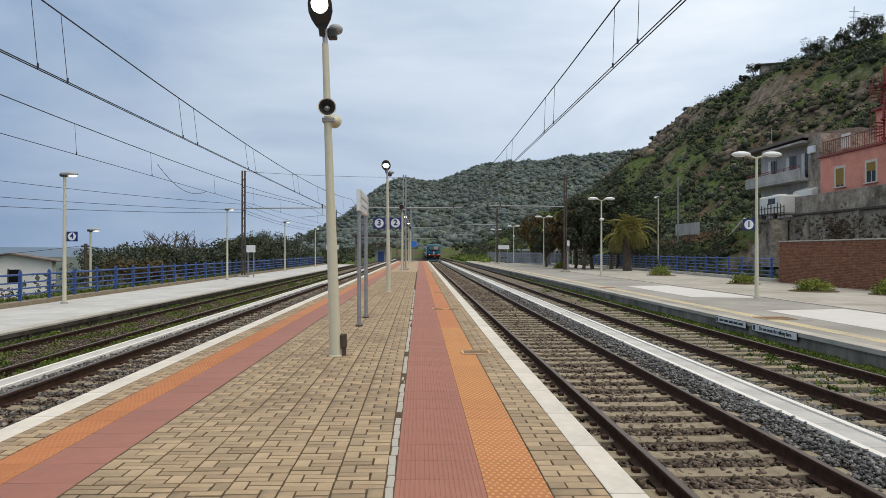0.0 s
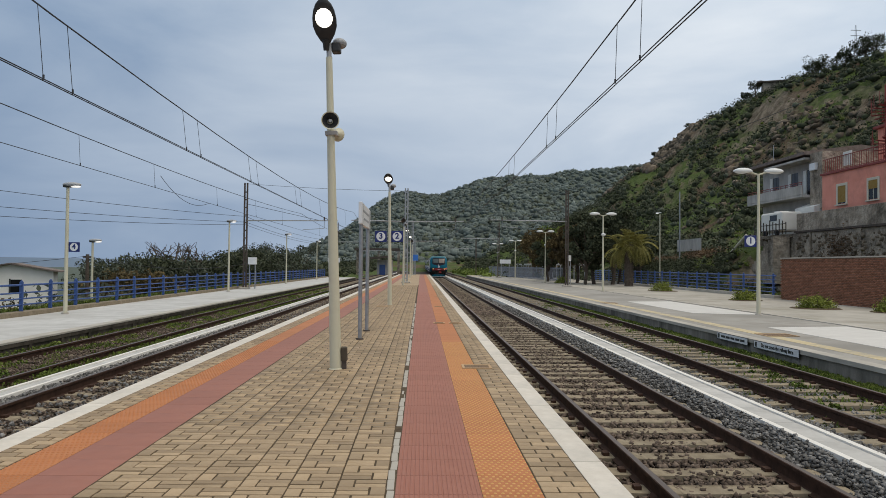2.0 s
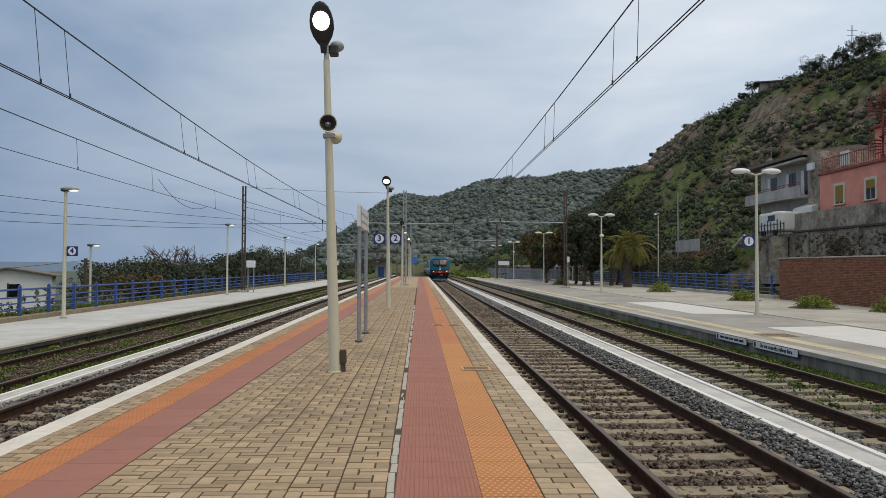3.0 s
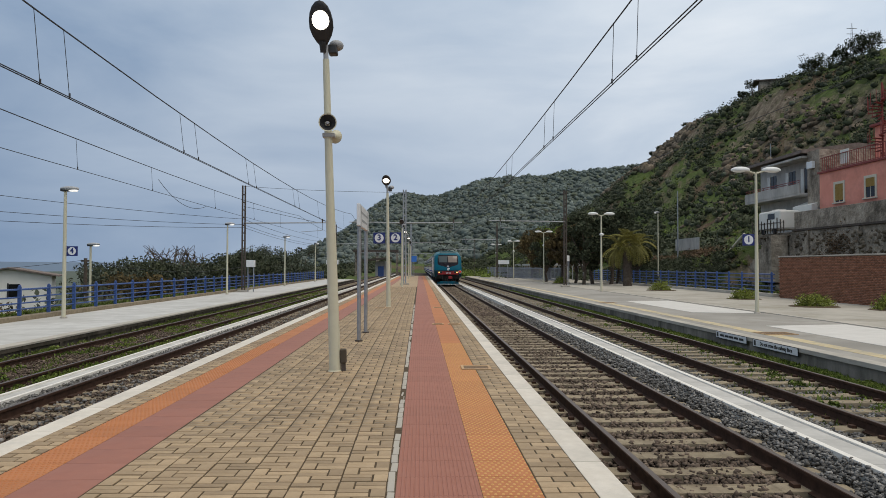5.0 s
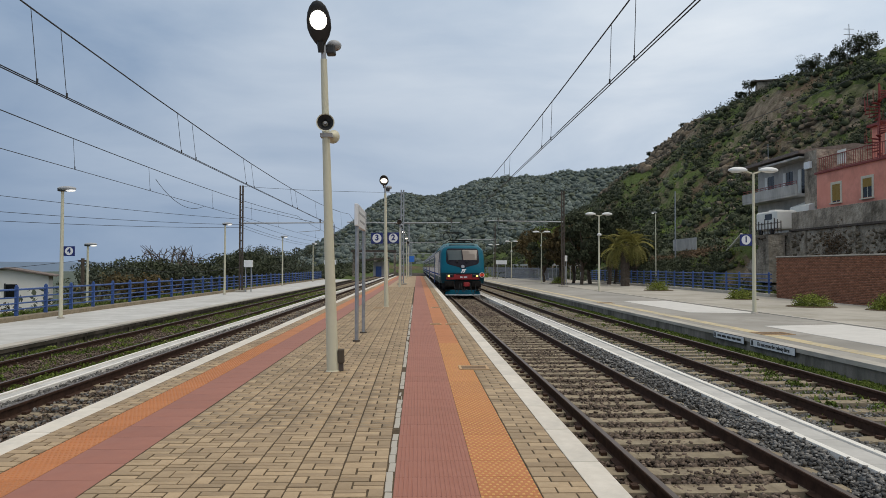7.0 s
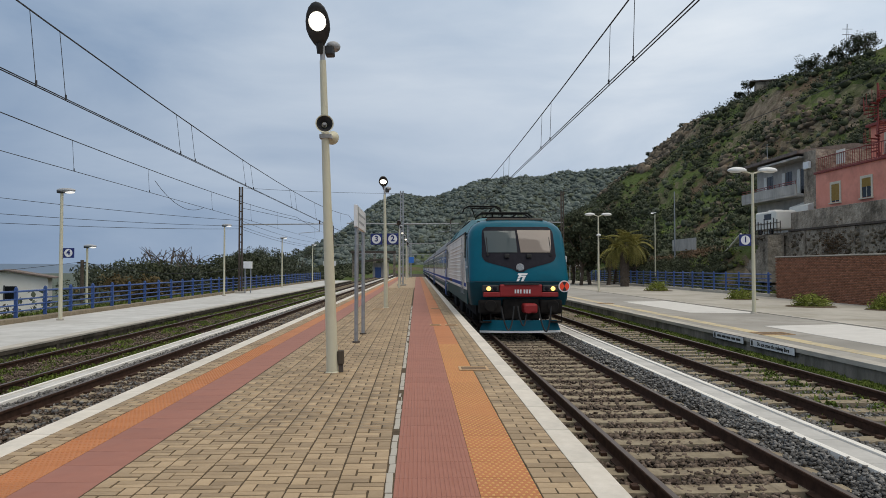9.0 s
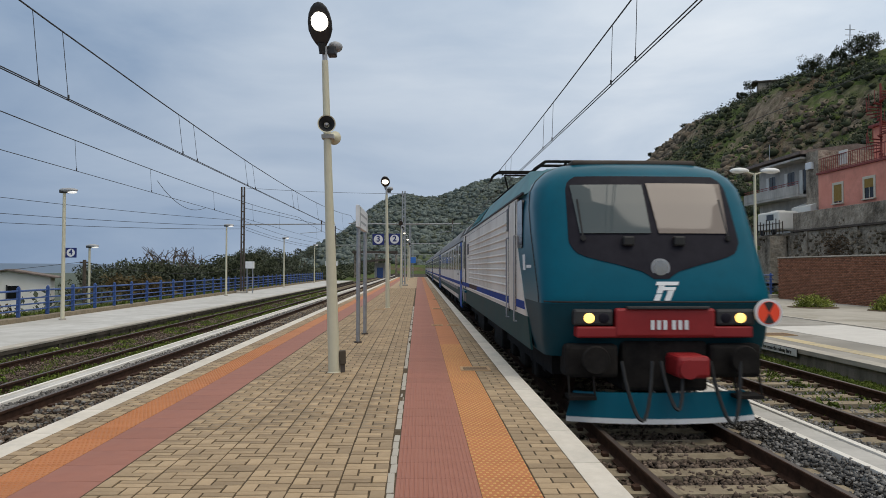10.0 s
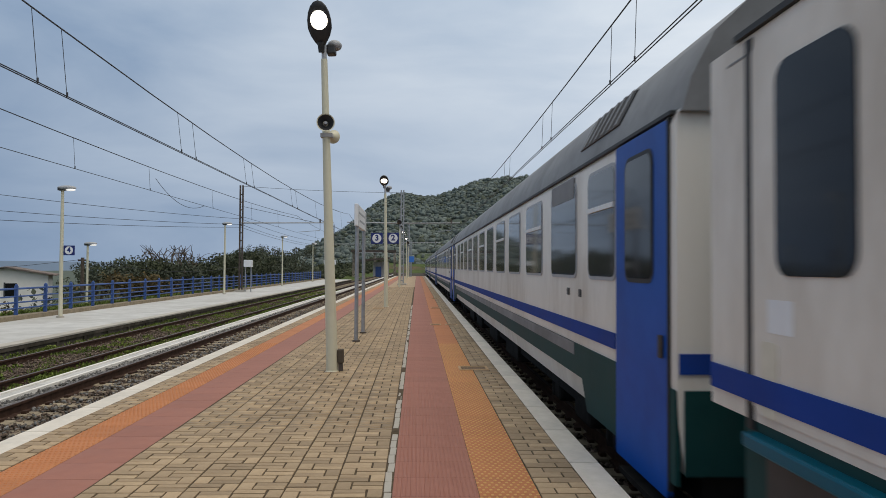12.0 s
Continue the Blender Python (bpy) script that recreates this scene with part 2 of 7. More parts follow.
def terrain_material():
    """Grass, earth and bare rock by slope and by noise."""
    m = bpy.data.materials.new("hillside")
    m.use_nodes = True
    n, l = m.node_tree.nodes, m.node_tree.links
    b = n["Principled BSDF"]
    b.inputs["Roughness"].default_value = 0.95
    b.inputs["Specular IOR Level"].default_value = 0.12
    tc, geo = n.new("ShaderNodeTexCoord"), n.new("ShaderNodeNewGeometry")

    def noise_of(scale, detail=6.0):
        t = n.new("ShaderNodeTexNoise")
        t.inputs["Scale"].default_value = scale
        t.inputs["Detail"].default_value = detail
        t.inputs["Roughness"].default_value = 0.65
        l.new(tc.outputs["Object"], t.inputs["Vector"])
        return t.outputs["Fac"]

    def ramp(fac, lo, hi, a, c):
        r = n.new("ShaderNodeValToRGB")
        r.color_ramp.elements[0].position, r.color_ramp.elements[1].position = lo, hi
        r.color_ramp.elements[0].color, r.color_ramp.elements[1].color = (*a, 1), (*c, 1)
        l.new(fac, r.inputs["Fac"])
        return r.outputs["Color"]

    def mix(fac, a, c):
        x = n.new("ShaderNodeMix")
        x.data_type = "RGBA"
        l.new(fac, x.inputs["Factor"])
        l.new(a, x.inputs["A"])
        l.new(c, x.inputs["B"])
        return x.outputs["Result"]

    grass = ramp(noise_of(0.35), 0.35, 0.65, (0.048, 0.070, 0.022), (0.108, 0.145, 0.040))
    earth = ramp(noise_of(0.8), 0.3, 0.7, (0.085, 0.055, 0.035), (0.17, 0.125, 0.085))
    rock = ramp(noise_of(0.5), 0.35, 0.65, (0.10, 0.075, 0.052), (0.33, 0.265, 0.195))
    patch = n.new("ShaderNodeMapRange")
    patch.inputs["From Min"].default_value, patch.inputs["From Max"].default_value = 0.52, 0.60
    l.new(noise_of(0.06), patch.inputs["Value"])
    sep = n.new("ShaderNodeSeparateXYZ")
    l.new(geo.outputs["True Normal"], sep.inputs["Vector"])
    steep = n.new("ShaderNodeMapRange")
    steep.inputs["From Min"].default_value, steep.inputs["From Max"].default_value = 0.72, 0.52
    l.new(sep.outputs["Z"], steep.inputs["Value"])
    # woodland floor on the far ridge, distance haze mixed into its colour
    hazy_wood = ramp(noise_of(0.1), 0.3, 0.7, (0.080, 0.100, 0.085), (0.130, 0.150, 0.122))
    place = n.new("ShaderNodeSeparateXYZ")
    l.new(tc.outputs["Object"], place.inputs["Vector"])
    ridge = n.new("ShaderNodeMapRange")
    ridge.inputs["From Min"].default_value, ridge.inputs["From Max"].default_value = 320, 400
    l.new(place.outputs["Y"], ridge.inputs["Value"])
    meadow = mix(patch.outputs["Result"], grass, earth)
    colour = mix(steep.outputs["Result"], mix(ridge.outputs["Result"], meadow, hazy_wood), rock)
    l.new(colour, b.inputs["Base Color"])
    bp = n.new("ShaderNodeBump")
    bp.inputs["Strength"].default_value, bp.inputs["Distance"].default_value = 0.9, 0.6
    l.new(noise_of(0.9, 8.0), bp.inputs["Height"])
    l.new(bp.outputs["Normal"], b.inputs["Normal"])
    return m


M_HILL = terrain_material()


# ------------------------------------------------------------------ building helpers
def link_mesh(name, bm, mat, parent=None, label=""):
    data = bpy.data.meshes.new(name)
    bmesh.ops.recalc_face_normals(bm, faces=bm.faces)
    bm.to_mesh(data)
    bm.free()
    data.materials.append(mat)
    ob = new(name, data)
    ob.parent = parent
    if label:
        ob["label"] = label
    return ob


def part(name, bm, mat, parent, label=""):
    """One bmesh as one mesh object under a thing or a part."""
    return link_mesh(name, bm, mat, parent, label)


def smooth(ob, angle=40):
    ob.data.shade_smooth()
    ob.data.set_sharp_from_angle(angle=radians(angle))
    return ob


def thing(name, m, label, category, group="", kind=""):
    ob = new(name)
    ob.matrix_basis = m
    ob.empty_display_size = 0.2
    return tagged(ob, label, category, group, kind)


def box(bm, x0, x1, y0, y1, z0, z1, bevel=0.0):
    made = bmesh.ops.create_cube(bm, size=1.0)["verts"]
    for v in made:
        v.co = (x0 + (v.co.x + 0.5) * (x1 - x0), y0 + (v.co.y + 0.5) * (y1 - y0), z0 + (v.co.z + 0.5) * (z1 - z0))
    if bevel:
        edges = list({e for v in made for e in v.link_edges})
        bmesh.ops.bevel(bm, geom=edges, offset=bevel, segments=2, affect="EDGES", profile=0.5)
    return bm


def boxed(*a, **k):
    return box(bmesh.new(), *a, **k)


def rod(bm, a, b, r, r2=None, sides=10, caps=True):
    """A straight round bar from a to b."""
    a, b = Vector(a), Vector(b)
    turn = (b - a).to_track_quat("Z", "Y").to_matrix().to_4x4()
    made = bmesh.ops.create_cone(bm, cap_ends=caps, segments=sides, radius1=r, radius2=r if r2 is None else r2, depth=(b - a).length)["verts"]
    bmesh.ops.transform(bm, matrix=Matrix.Translation((a + b) / 2) @ turn, verts=made)
    return bm


def tube(points, r, sides=6):
    """One round bar bent along a line of points."""
    bm = bmesh.new()
    pts = [Vector(p) for p in points]
    loops = []
    for i, p in enumerate(pts):
        d = (pts[min(i + 1, len(pts) - 1)] - pts[max(i - 1, 0)]).normalized()
        q = d.to_track_quat("Z", "Y")
        loops.append([bm.verts.new(p + q @ Vector((r * math.cos(a), r * math.sin(a), 0))) for a in np.linspace(0, math.tau, sides, endpoint=False)])
    for a, b in zip(loops, loops[1:]):
        for i in range(sides):
            bm.faces.new((a[i], a[(i + 1) % sides], b[(i + 1) % sides], b[i]))
    bm.faces.new(loops[0][::-1])
    bm.faces.new(loops[-1])
    return bm


def rodded(*a, **k):
    return rod(bmesh.new(), *a, **k)


def ball(bm, c, sx, sy, sz, u=14, v=9):
    made = bmesh.ops.create_uvsphere(bm, u_segments=u, v_segments=v, radius=1.0)["verts"]
    bmesh.ops.transform(bm, matrix=Matrix.Translation(c) @ Matrix.Diagonal((sx, sy, sz, 1)), verts=made)
    return bm


def prism(bm, outline, y0, y1):
    """An outline of (x, z) drawn out along y."""
    a = [bm.verts.new((x, y0, z)) for x, z in outline]
    b = [bm.verts.new((x, y1, z)) for x, z in outline]
    k = len(outline)
    for i in range(k):
        bm.faces.new((a[i], a[(i + 1) % k], b[(i + 1) % k], b[i]))
    bm.faces.new(a[::-1])
    bm.faces.new(b)
    return bm


def heap(name, shape, faces, places, mat, parent=None, label="", category="", kind="stuff"):
    """Many small solids in one mesh: shape is k x 3, places is n x (k x 3 offsets already turned and scaled)."""
    n, k = len(places), len(shape)
    verts = places.reshape(-1, 3)
    f = np.asarray(faces)
    idx = (f[None] + (np.arange(n) * k)[:, None, None]).reshape(-1, f.shape[1])
    data = bpy.data.meshes.new(name)
    data.vertices.add(len(verts))
    data.vertices.foreach_set("co", verts.astype(np.float32).ravel())
    data.loops.add(idx.size)
    data.loops.foreach_set("vertex_index", idx.astype(np.int32).ravel())
    data.polygons.add(len(idx))
    data.polygons.foreach_set("loop_start", np.arange(0, idx.size, f.shape[1], dtype=np.int32))
    data.update(calc_edges=True)
    data.validate()
    data.materials.append(mat)
    ob = new(name, data)
    ob.parent = parent
    return tagged(ob, label, category, "", kind)


RNG = np.random.default_rng(7)


def turns(n, tilt=math.pi):
    """n random rotations."""
    q = RNG.normal(size=(n, 4))
    q[:, 1:3] *= tilt / math.pi
    q /= np.linalg.norm(q, axis=1)[:, None]
    w, x, y, z = q.T
    return np.stack([1 - 2 * (y * y + z * z), 2 * (x * y - z * w), 2 * (x * z + y * w),
                     2 * (x * y + z * w), 1 - 2 * (x * x + z * z), 2 * (y * z - x * w),
                     2 * (x * z - y * w), 2 * (y * z + x * w), 1 - 2 * (x * x + y * y)], -1).reshape(n, 3, 3)


def solid(kind):
    """Vertices and triangles of a small base solid."""
    bm = bmesh.new()
    if kind == "stone":
        bmesh.ops.create_cube(bm, size=1.5)
        for v in bm.verts:
            v.co *= 0.62 + 0.6 * noise.random()
    elif kind == "core":
        bmesh.ops.create_icosphere(bm, subdivisions=1, radius=1.0)
        for v in bm.verts:
            v.co *= 0.8 + 0.35 * noise.random()
    else:
        bmesh.ops.create_icosphere(bm, subdivisions=2, radius=1.0)
        for v in bm.verts:
            v.co *= 0.78 + 0.4 * noise.random()
    bmesh.ops.triangulate(bm, faces=bm.faces)
    v = np.array([v.co[:] for v in bm.verts])
    f = np.array([[w.index for w in p.verts] for p in bm.faces])
    bm.free()
    return v, f


def scatter(kind, centres, sizes, flat=1.0, tilt=math.pi):
    """Placed copies of a solid's vertices."""
    v, f = solid(kind)
    n = len(centres)
    s = np.asarray(sizes).reshape(n, 1, 1) * RNG.uniform(0.75, 1.25, (n, 1, 3)) * np.array([1, 1, flat])
    jit = 1 + RNG.normal(scale=0.16, size=(n, len(v), 1))
    p = np.einsum("nij,nkj->nki", turns(n, tilt), v[None] * jit) * s + np.asarray(centres)[:, None]
    return v, f, p


LEAF_V = np.array([(-0.5, 0, 0), (0, -0.28, 0.06), (0.5, 0, 0), (0, 0.28, 0.06)])
LEAF_F = np.array([(0, 1, 2, 3)])


def leaves(centres, sizes, tilt=math.pi):
    n = len(centres)
    return np.einsum("nij,nkj->nki", turns(n, tilt), np.repeat(LEAF_V[None], n, 0) * np.asarray(sizes).reshape(n, 1, 1)) + np.asarray(centres)[:, None]


# ------------------------------------------------------------------ plan (metres; y runs along the tracks, z 0 is the middle platform)
RAIL = -0.55                       # rail heads
BED = -0.775                       # top of the ballast
TRACK = {"one": 6.47, "two": 2.93, "three": -4.85, "four": -7.60}
P1 = -0.33                         # platform one
P4 = -0.44                         # platform four
SOUTH, NORTH = -14.0, 105.0        # ends of the platforms


def ease(v, a, b):
    t = np.clip((v - a) / (b - a), 0, 1)
    return t * t * (3 - 2 * t)


def bumps(x, y, size, seed):
    """Smooth hills and hollows of that size, from a few turned waves."""
    r = np.random.default_rng(seed)
    out = np.zeros_like(x)
    for k in range(9):
        a, ph, f = r.uniform(0, math.tau), r.uniform(0, math.tau), r.uniform(0.6, 1.9) / size
        out += np.sin(math.tau * f * (x * math.cos(a) + y * math.sin(a)) + ph)
    return out / 4.0


def height(x, y):
    """The land: a level bed for the station, a steep hill to the east, a far ridge, and a fall to the sea in the west."""
    z = BED - 0.15 * ease(x, -15, -11) * (1 - ease(x, 9, 13))
    # slope towards the shore
    z = z - 5.5 * ease(-x, 14.5, 34) - 32 * ease(-x, 30, 260) * (1 - 0.85 * ease(y, 150, 520))
    # bank and terrace of the houses
    side = ease(x, 24 + 6.9 * (1 - ease(y, 58, 66)), 32)
    z = z + side * 4.4 * (1 - ease(y, 62, 95) * 0.35)
    # the near hill
    crest = (44 + 4 * ease(y, 185, 240)) * (1 - ease(y, 240, 345)) * ease(y, -140, -20)
    rise = ease(x, 36 + 4 * np.sin(y / 23), 118 + 6 * np.sin(y / 37))
    cliff = 2.5 * ease(x, 84, 90) * ease(y, 110, 150)
    z = z + crest * (0.93 * rise) + cliff * (1 - ease(y, 280, 380)) + ease(x, 42, 70) * bumps(x, y, 34, 3) * 1.7
    # the far ridge across the line
    far = 12 + 60 * ease(x, -140, -20) + 19 * ease(x, 20, 190)
    z = z + far * ease(y, 330 + 0.55 * np.clip(x, 0, 400), 800) * ease(x, -230, -90) + ease(y, 210, 420) * ease(x, -150, -60) * bumps(x, y, 120, 5) * 4.5
    # foothills beside the line further out
    z = z + 9 * ease(np.abs(x - 6), 16, 60) * ease(y, 110, 190) * ease(x, -70, -20)
    z = z + 5.0 * ease(y, 240, 300) * ease(x, -60, -10)
    return z


def land():
    xs = np.concatenate([np.linspace(-900, -120, 30), np.linspace(-115, -16, 60), np.linspace(-15, 22, 12), np.linspace(23, 150, 110), np.linspace(153, 420, 70), np.linspace(430, 1400, 30)])
    ys = np.concatenate([np.linspace(-260, -20, 20), np.linspace(-10, 420, 200), np.linspace(424, 900, 90), np.linspace(910, 1600, 20)])
    x, y = np.meshgrid(xs, ys)
    z = height(x, y)
    near = ease(x, 40, 60) + ease(-x, 25, 60) + ease(y, 260, 330)
    z = z + np.clip(near, 0, 1) * (bumps(x, y, 7, 11) * 0.35 + bumps(x, y, 3, 12) * 0.12)
    verts = np.stack([x, y, z], -1).reshape(-1, 3)
    h, w = x.shape
    i = (np.arange(h - 1)[:, None] * w + np.arange(w - 1)[None]).ravel()
    data = bpy.data.meshes.new("ground")
    data.from_pydata(verts.tolist(), [], np.stack([i, i + 1, i + w + 1, i + w], -1).tolist())
    data.materials.append(M_HILL)
    data.shade_smooth()
    return tagged(new("ground", data), "scrubby hillside with grass, bare earth and rock", "ground", "", "structure")


def sea():
    m = material("grey_blue_sea", (0.052, 0.085, 0.125), (0.065, 0.10, 0.145), 0.35, scale=0.01, bump=0.15, bump_scale=0.4)
    bm = bmesh.new()
    bmesh.ops.create_grid(bm, x_segments=2, y_segments=2, size=1)
    ob = link_mesh("water", bm, m)
    ob.matrix_basis = pose(-2240, 1600, -2, 0.5, 0.35, 0) @ Matrix.Diagonal((2200, 3000, 1, 1))
    return tagged(ob, "calm grey-blue sea under an overcast sky", "sea", "", "structure")


land()
sea()

# ballast bed
bm = bmesh.new()
box(bm, -9.6, -3.1, SOUTH, 290, -1.2, BED)
box(bm, 1.2, 8.4, SOUTH, 290, -1.2, BED)
box(bm, -3.1, 1.2, NORTH + 3, 290, -1.2, BED - 0.02)
tagged(link_mesh("track_bed", bm, M_BALLAST_BED), "grey and rusty crushed-stone ballast bed under the tracks", "ballast", "", "structure")


# ------------------------------------------------------------------ tracks
def rail_outline(cx):
    half = ((0.075, -0.172), (0.075, -0.16), (0.014, -0.14), (0.009, -0.05), (0.036, -0.036), (0.036, -0.006), (0.028, -0.0))
    return [(cx + x, z) for x, z in half] + [(cx - x, z) for x, z in half[::-1]]


def track(name, cx, far, wild):
    t = thing("railway_track", pose(cx, 0, RAIL), "rusty steel rails on " + ("pale concrete sleepers, weeds between them" if wild else "pale concrete sleepers in ballast"), "railway track", "tracks of the station")
    for s in (-1, 1):
        bm = bmesh.new()
        prism(bm, rail_outline(s * 0.7535), SOUTH, far)
        r = part("rail", bm, M_RAIL, t)
        r.data.materials.append(M_RAILTOP)
        for p in r.data.polygons:
            if p.normal.z > 0.9 and p.center.z > -0.01:
                p.material_index = 1
    bm = bmesh.new()
    outline = [(-1.2, -0.30), (1.2, -0.30), (1.2, -0.20), (0.98, -0.178), (0.52, -0.178), (0.42, -0.20), (-0.42, -0.20), (-0.52, -0.178), (-0.98, -0.178), (-1.2, -0.20)]
    prism(bm, outline, -0.13, 0.13)
    bmesh.ops.bevel(bm, geom=[e for e in bm.edges if e.calc_length() > 0.25 and abs(e.verts[0].co.y - e.verts[1].co.y) < 0.01], offset=0.012, segments=1, affect="EDGES")
    first = part("sleeper", bm, M_SLEEPER, t)
    clip = part("rail_clip", boxed(-0.035, 0.035, -0.05, 0.05, -0.18, -0.14, 0.006), M_RAIL, first)
    clip.location.x = 0.7535 + 0.115
    r = random.Random(name)
    for i in range(245):
        y = -3 + 0.6 * i
        if i == 0:
            s = first
        else:
            s = first.copy()
            scene.collection.objects.link(s)
        s.matrix_basis = pose(r.uniform(-0.02, 0.02), y + r.uniform(-0.02, 0.02), 0.03 + r.uniform(-0.008, 0.008), 0, 0, r.uniform(-0.6, 0.6))
        for q in (0.8685, 0.6385, -0.6385, -0.8685) if 8 < i < 50 else ():
            c = clip.copy()
            c.parent, c.location.x = s, q
            scene.collection.objects.link(c)
    return t


for n, cx in TRACK.items():
    track(n, cx, 285, n in ("one", "four"))


def stones(name, x0, x1, y0, y1, per, mat, z, low=0.012, high=0.032, keep=None, lift=None):
    n = int((x1 - x0) * (y1 - y0) * per * 0.5)
    c = np.stack([RNG.uniform(x0, x1, n), y0 + (y1 - y0) * RNG.uniform(0, 1, n) ** 1.7, np.full(n, z)], -1)
    c[:, 2] += RNG.uniform(-0.012, 0.03, n)
    if lift is not None:
        c[:, 2] += lift(c)
    if keep is not None:
        c = c[keep(c)]
    # the sleepers lie bare
    on = np.zeros(len(c), bool)
    for cx, bare in ((TRACK["one"], 0.75), (TRACK["two"], 0.97), (TRACK["three"], 0.72)):
        mid = np.exp(-((c[:, 0] - cx) / 0.36) ** 2) * (0.55 + 0.45 * bumps(c[:, 0] * 3, c[:, 1], 3.0, 77))
        on |= (RNG.uniform(size=len(c)) < bare - 0.75 * np.clip(mid, 0, 1)) & (np.abs(c[:, 0] - cx) < 1.22) & (np.abs((c[:, 1] + 0.3) % 0.6 - 0.3) < 0.145 - 0.05 * RNG.uniform(0, 1, len(c)) ** 4)
    c = c[~on]
    v, f, p = scatter("stone", c, RNG.uniform(low, high, len(c)), 0.8)
    heap(name, v, f, p, mat, None, "loose angular grey ballast stones" if mat is M_STONE else "loose ballast stones brown with rust dust", "ballast stones")


stones("ballast_stones", 4.0, 5.6, 4.5, 36, 620, M_STONE, BED + 0.03, keep=lambda c: np.abs(c[:, 0] - 4.68) > 0.26)
stones("ballast_stones", 3.85, 4.445, 4.5, 36, 900, M_STONE, BED + 0.02, lift=lambda c: 0.15 * (c[:, 0] - 3.85) / 0.6)
stones("ballast_stones", 4.92, 5.4, 6, 36, 600, M_STONE, BED + 0.15, lift=lambda c: -0.12 * (c[:, 0] - 4.92) / 0.48)
stones("ballast_stones", 1.35, 4.0, 4.5, 34, 760, M_STONE_RUST, BED + 0.035, 0.014, 0.036, keep=lambda c: (np.abs(np.abs(c[:, 0] - 2.93) - 0.7535) > 0.11))
stones("ballast_stones", 5.6, 8.0, 8, 36, 320, M_STONE, BED + 0.02, keep=lambda c: (np.abs(np.abs(c[:, 0] - 6.47) - 0.7535) > 0.1))
stones("ballast_stones", -6.03, -5.66, 7, 44, 1100, M_STONE, BED + 0.13)
stones("ballast_stones", -5.5, -3.5, 7, 40, 120, M_STONE, BED + 0.06)
stones("ballast_stones", -6.0, -3.35, 7, 40, 420, M_STONE_RUST, BED + 0.05, keep=lambda c: (np.abs(np.abs(c[:, 0] + 4.85) - 0.7535) > 0.1))
stones("ballast_stones", -9.0, -6.4, 11, 46, 330, M_STONE_RUST, BED + 0.085)
# coarser, further out
stones("ballast_stones", 1.35, 4.0, 30, 120, 150, M_STONE_RUST, BED + 0.035, 0.03, 0.055, keep=lambda c: (np.abs(np.abs(c[:, 0] - 2.93) - 0.7535) > 0.11))
stones("ballast_stones", 3.9, 5.4, 34, 120, 110, M_STONE, BED + 0.04, 0.03, 0.055, keep=lambda c: np.abs(c[:, 0] - 4.68) > 0.26)
stones("ballast_stones", 5.4, 8.0, 34, 110, 70, M_STONE, BED + 0.02, 0.03, 0.055, keep=lambda c: (np.abs(np.abs(c[:, 0] - 6.47) - 0.7535) > 0.1))
stones("ballast_stones", -6.0, -3.35, 38, 110, 70, M_STONE_RUST, BED + 0.05, 0.03, 0.055, keep=lambda c: (np.abs(np.abs(c[:, 0] + 4.85) - 0.7535) > 0.1))


# cable troughs between the tracks
def trough(cx, label, half=0.215, thick=0.042):
    t = thing("cable_trough", pose(cx, 0, BED), label, "cable trough", "cable troughs")
    for s in (-1, 1):
        part("trough_wall", boxed(s * half - thick, s * half + thick, SOUTH, 200, -0.1, 0.20, 0.004), M_CHANNEL_EDGE, t, "whitewashed wall")
    lid = None
    for i in range(150):
        if lid is None:
            lid = part("lid", boxed(thick + 0.004 - half, half - thick - 0.004, 0.006, 0.994, 0.10, 0.178, 0.006), M_CHANNEL, t)
            one = lid
        else:
            one = lid.copy()
            scene.collection.objects.link(one)
        one.matrix_basis = pose(0, -4 + i, 0)
    return t


trough(4.68, "grey concrete cable trough with white painted edges")
trough(-6.19, "narrow grey concrete cable trough with white painted edges", 0.15, 0.03)


# ------------------------------------------------------------------ middle platform
WEST, EAST = -3.24, 1.295
bm = bmesh.new()
box(bm, WEST + 0.04, EAST - 0.04, SOUTH, NORTH, -1.0, -0.075)
platform = tagged(link_mesh("platform", bm, M_FACE), "long middle platform of beige blocks with red and orange guide strips", "platform", "", "structure")
part("bedding", boxed(WEST + 0.2, EAST - 0.2, SOUTH, NORTH, -0.074, -0.0016), M_JOINT, platform, "dark sandy joints")

# pale edge stones
for s, x0, x1 in ((0, 1.085, EAST), (1, WEST, WEST + 0.215)):
    first = None
    for i in range(119):
        if first is None:
            one = first = part("edge_stone", boxed(x0, x1, 0.006, 0.994, -0.12, 0.002, 0.006), M_EDGE, platform)
        else:
            one = first.copy()
            scene.collection.objects.link(one)
        one.matrix_basis = pose(0, SOUTH + i, 0)

TILE = 0.385


def dotted(x0, x1):
    bm = boxed(x0 + 0.002, x1 - 0.002, 0.002, TILE - 0.002, -0.04, 0.0)
    return bm


def dots(x0, x1):
    bm = bmesh.new()
    k = 8
    for i in range(k):
        for j in range(k):
            x = x0 + (i + (0.25 if j % 2 else 0.75)) * (x1 - x0) / k
            y = (j + 0.5) * TILE / k
            made = bmesh.ops.create_cone(bm, cap_ends=True, segments=6, radius1=0.0115, radius2=0.007, depth=0.004)["verts"]
            bmesh.ops.translate(bm, vec=(x, y, 0.002), verts=made)
    return bm


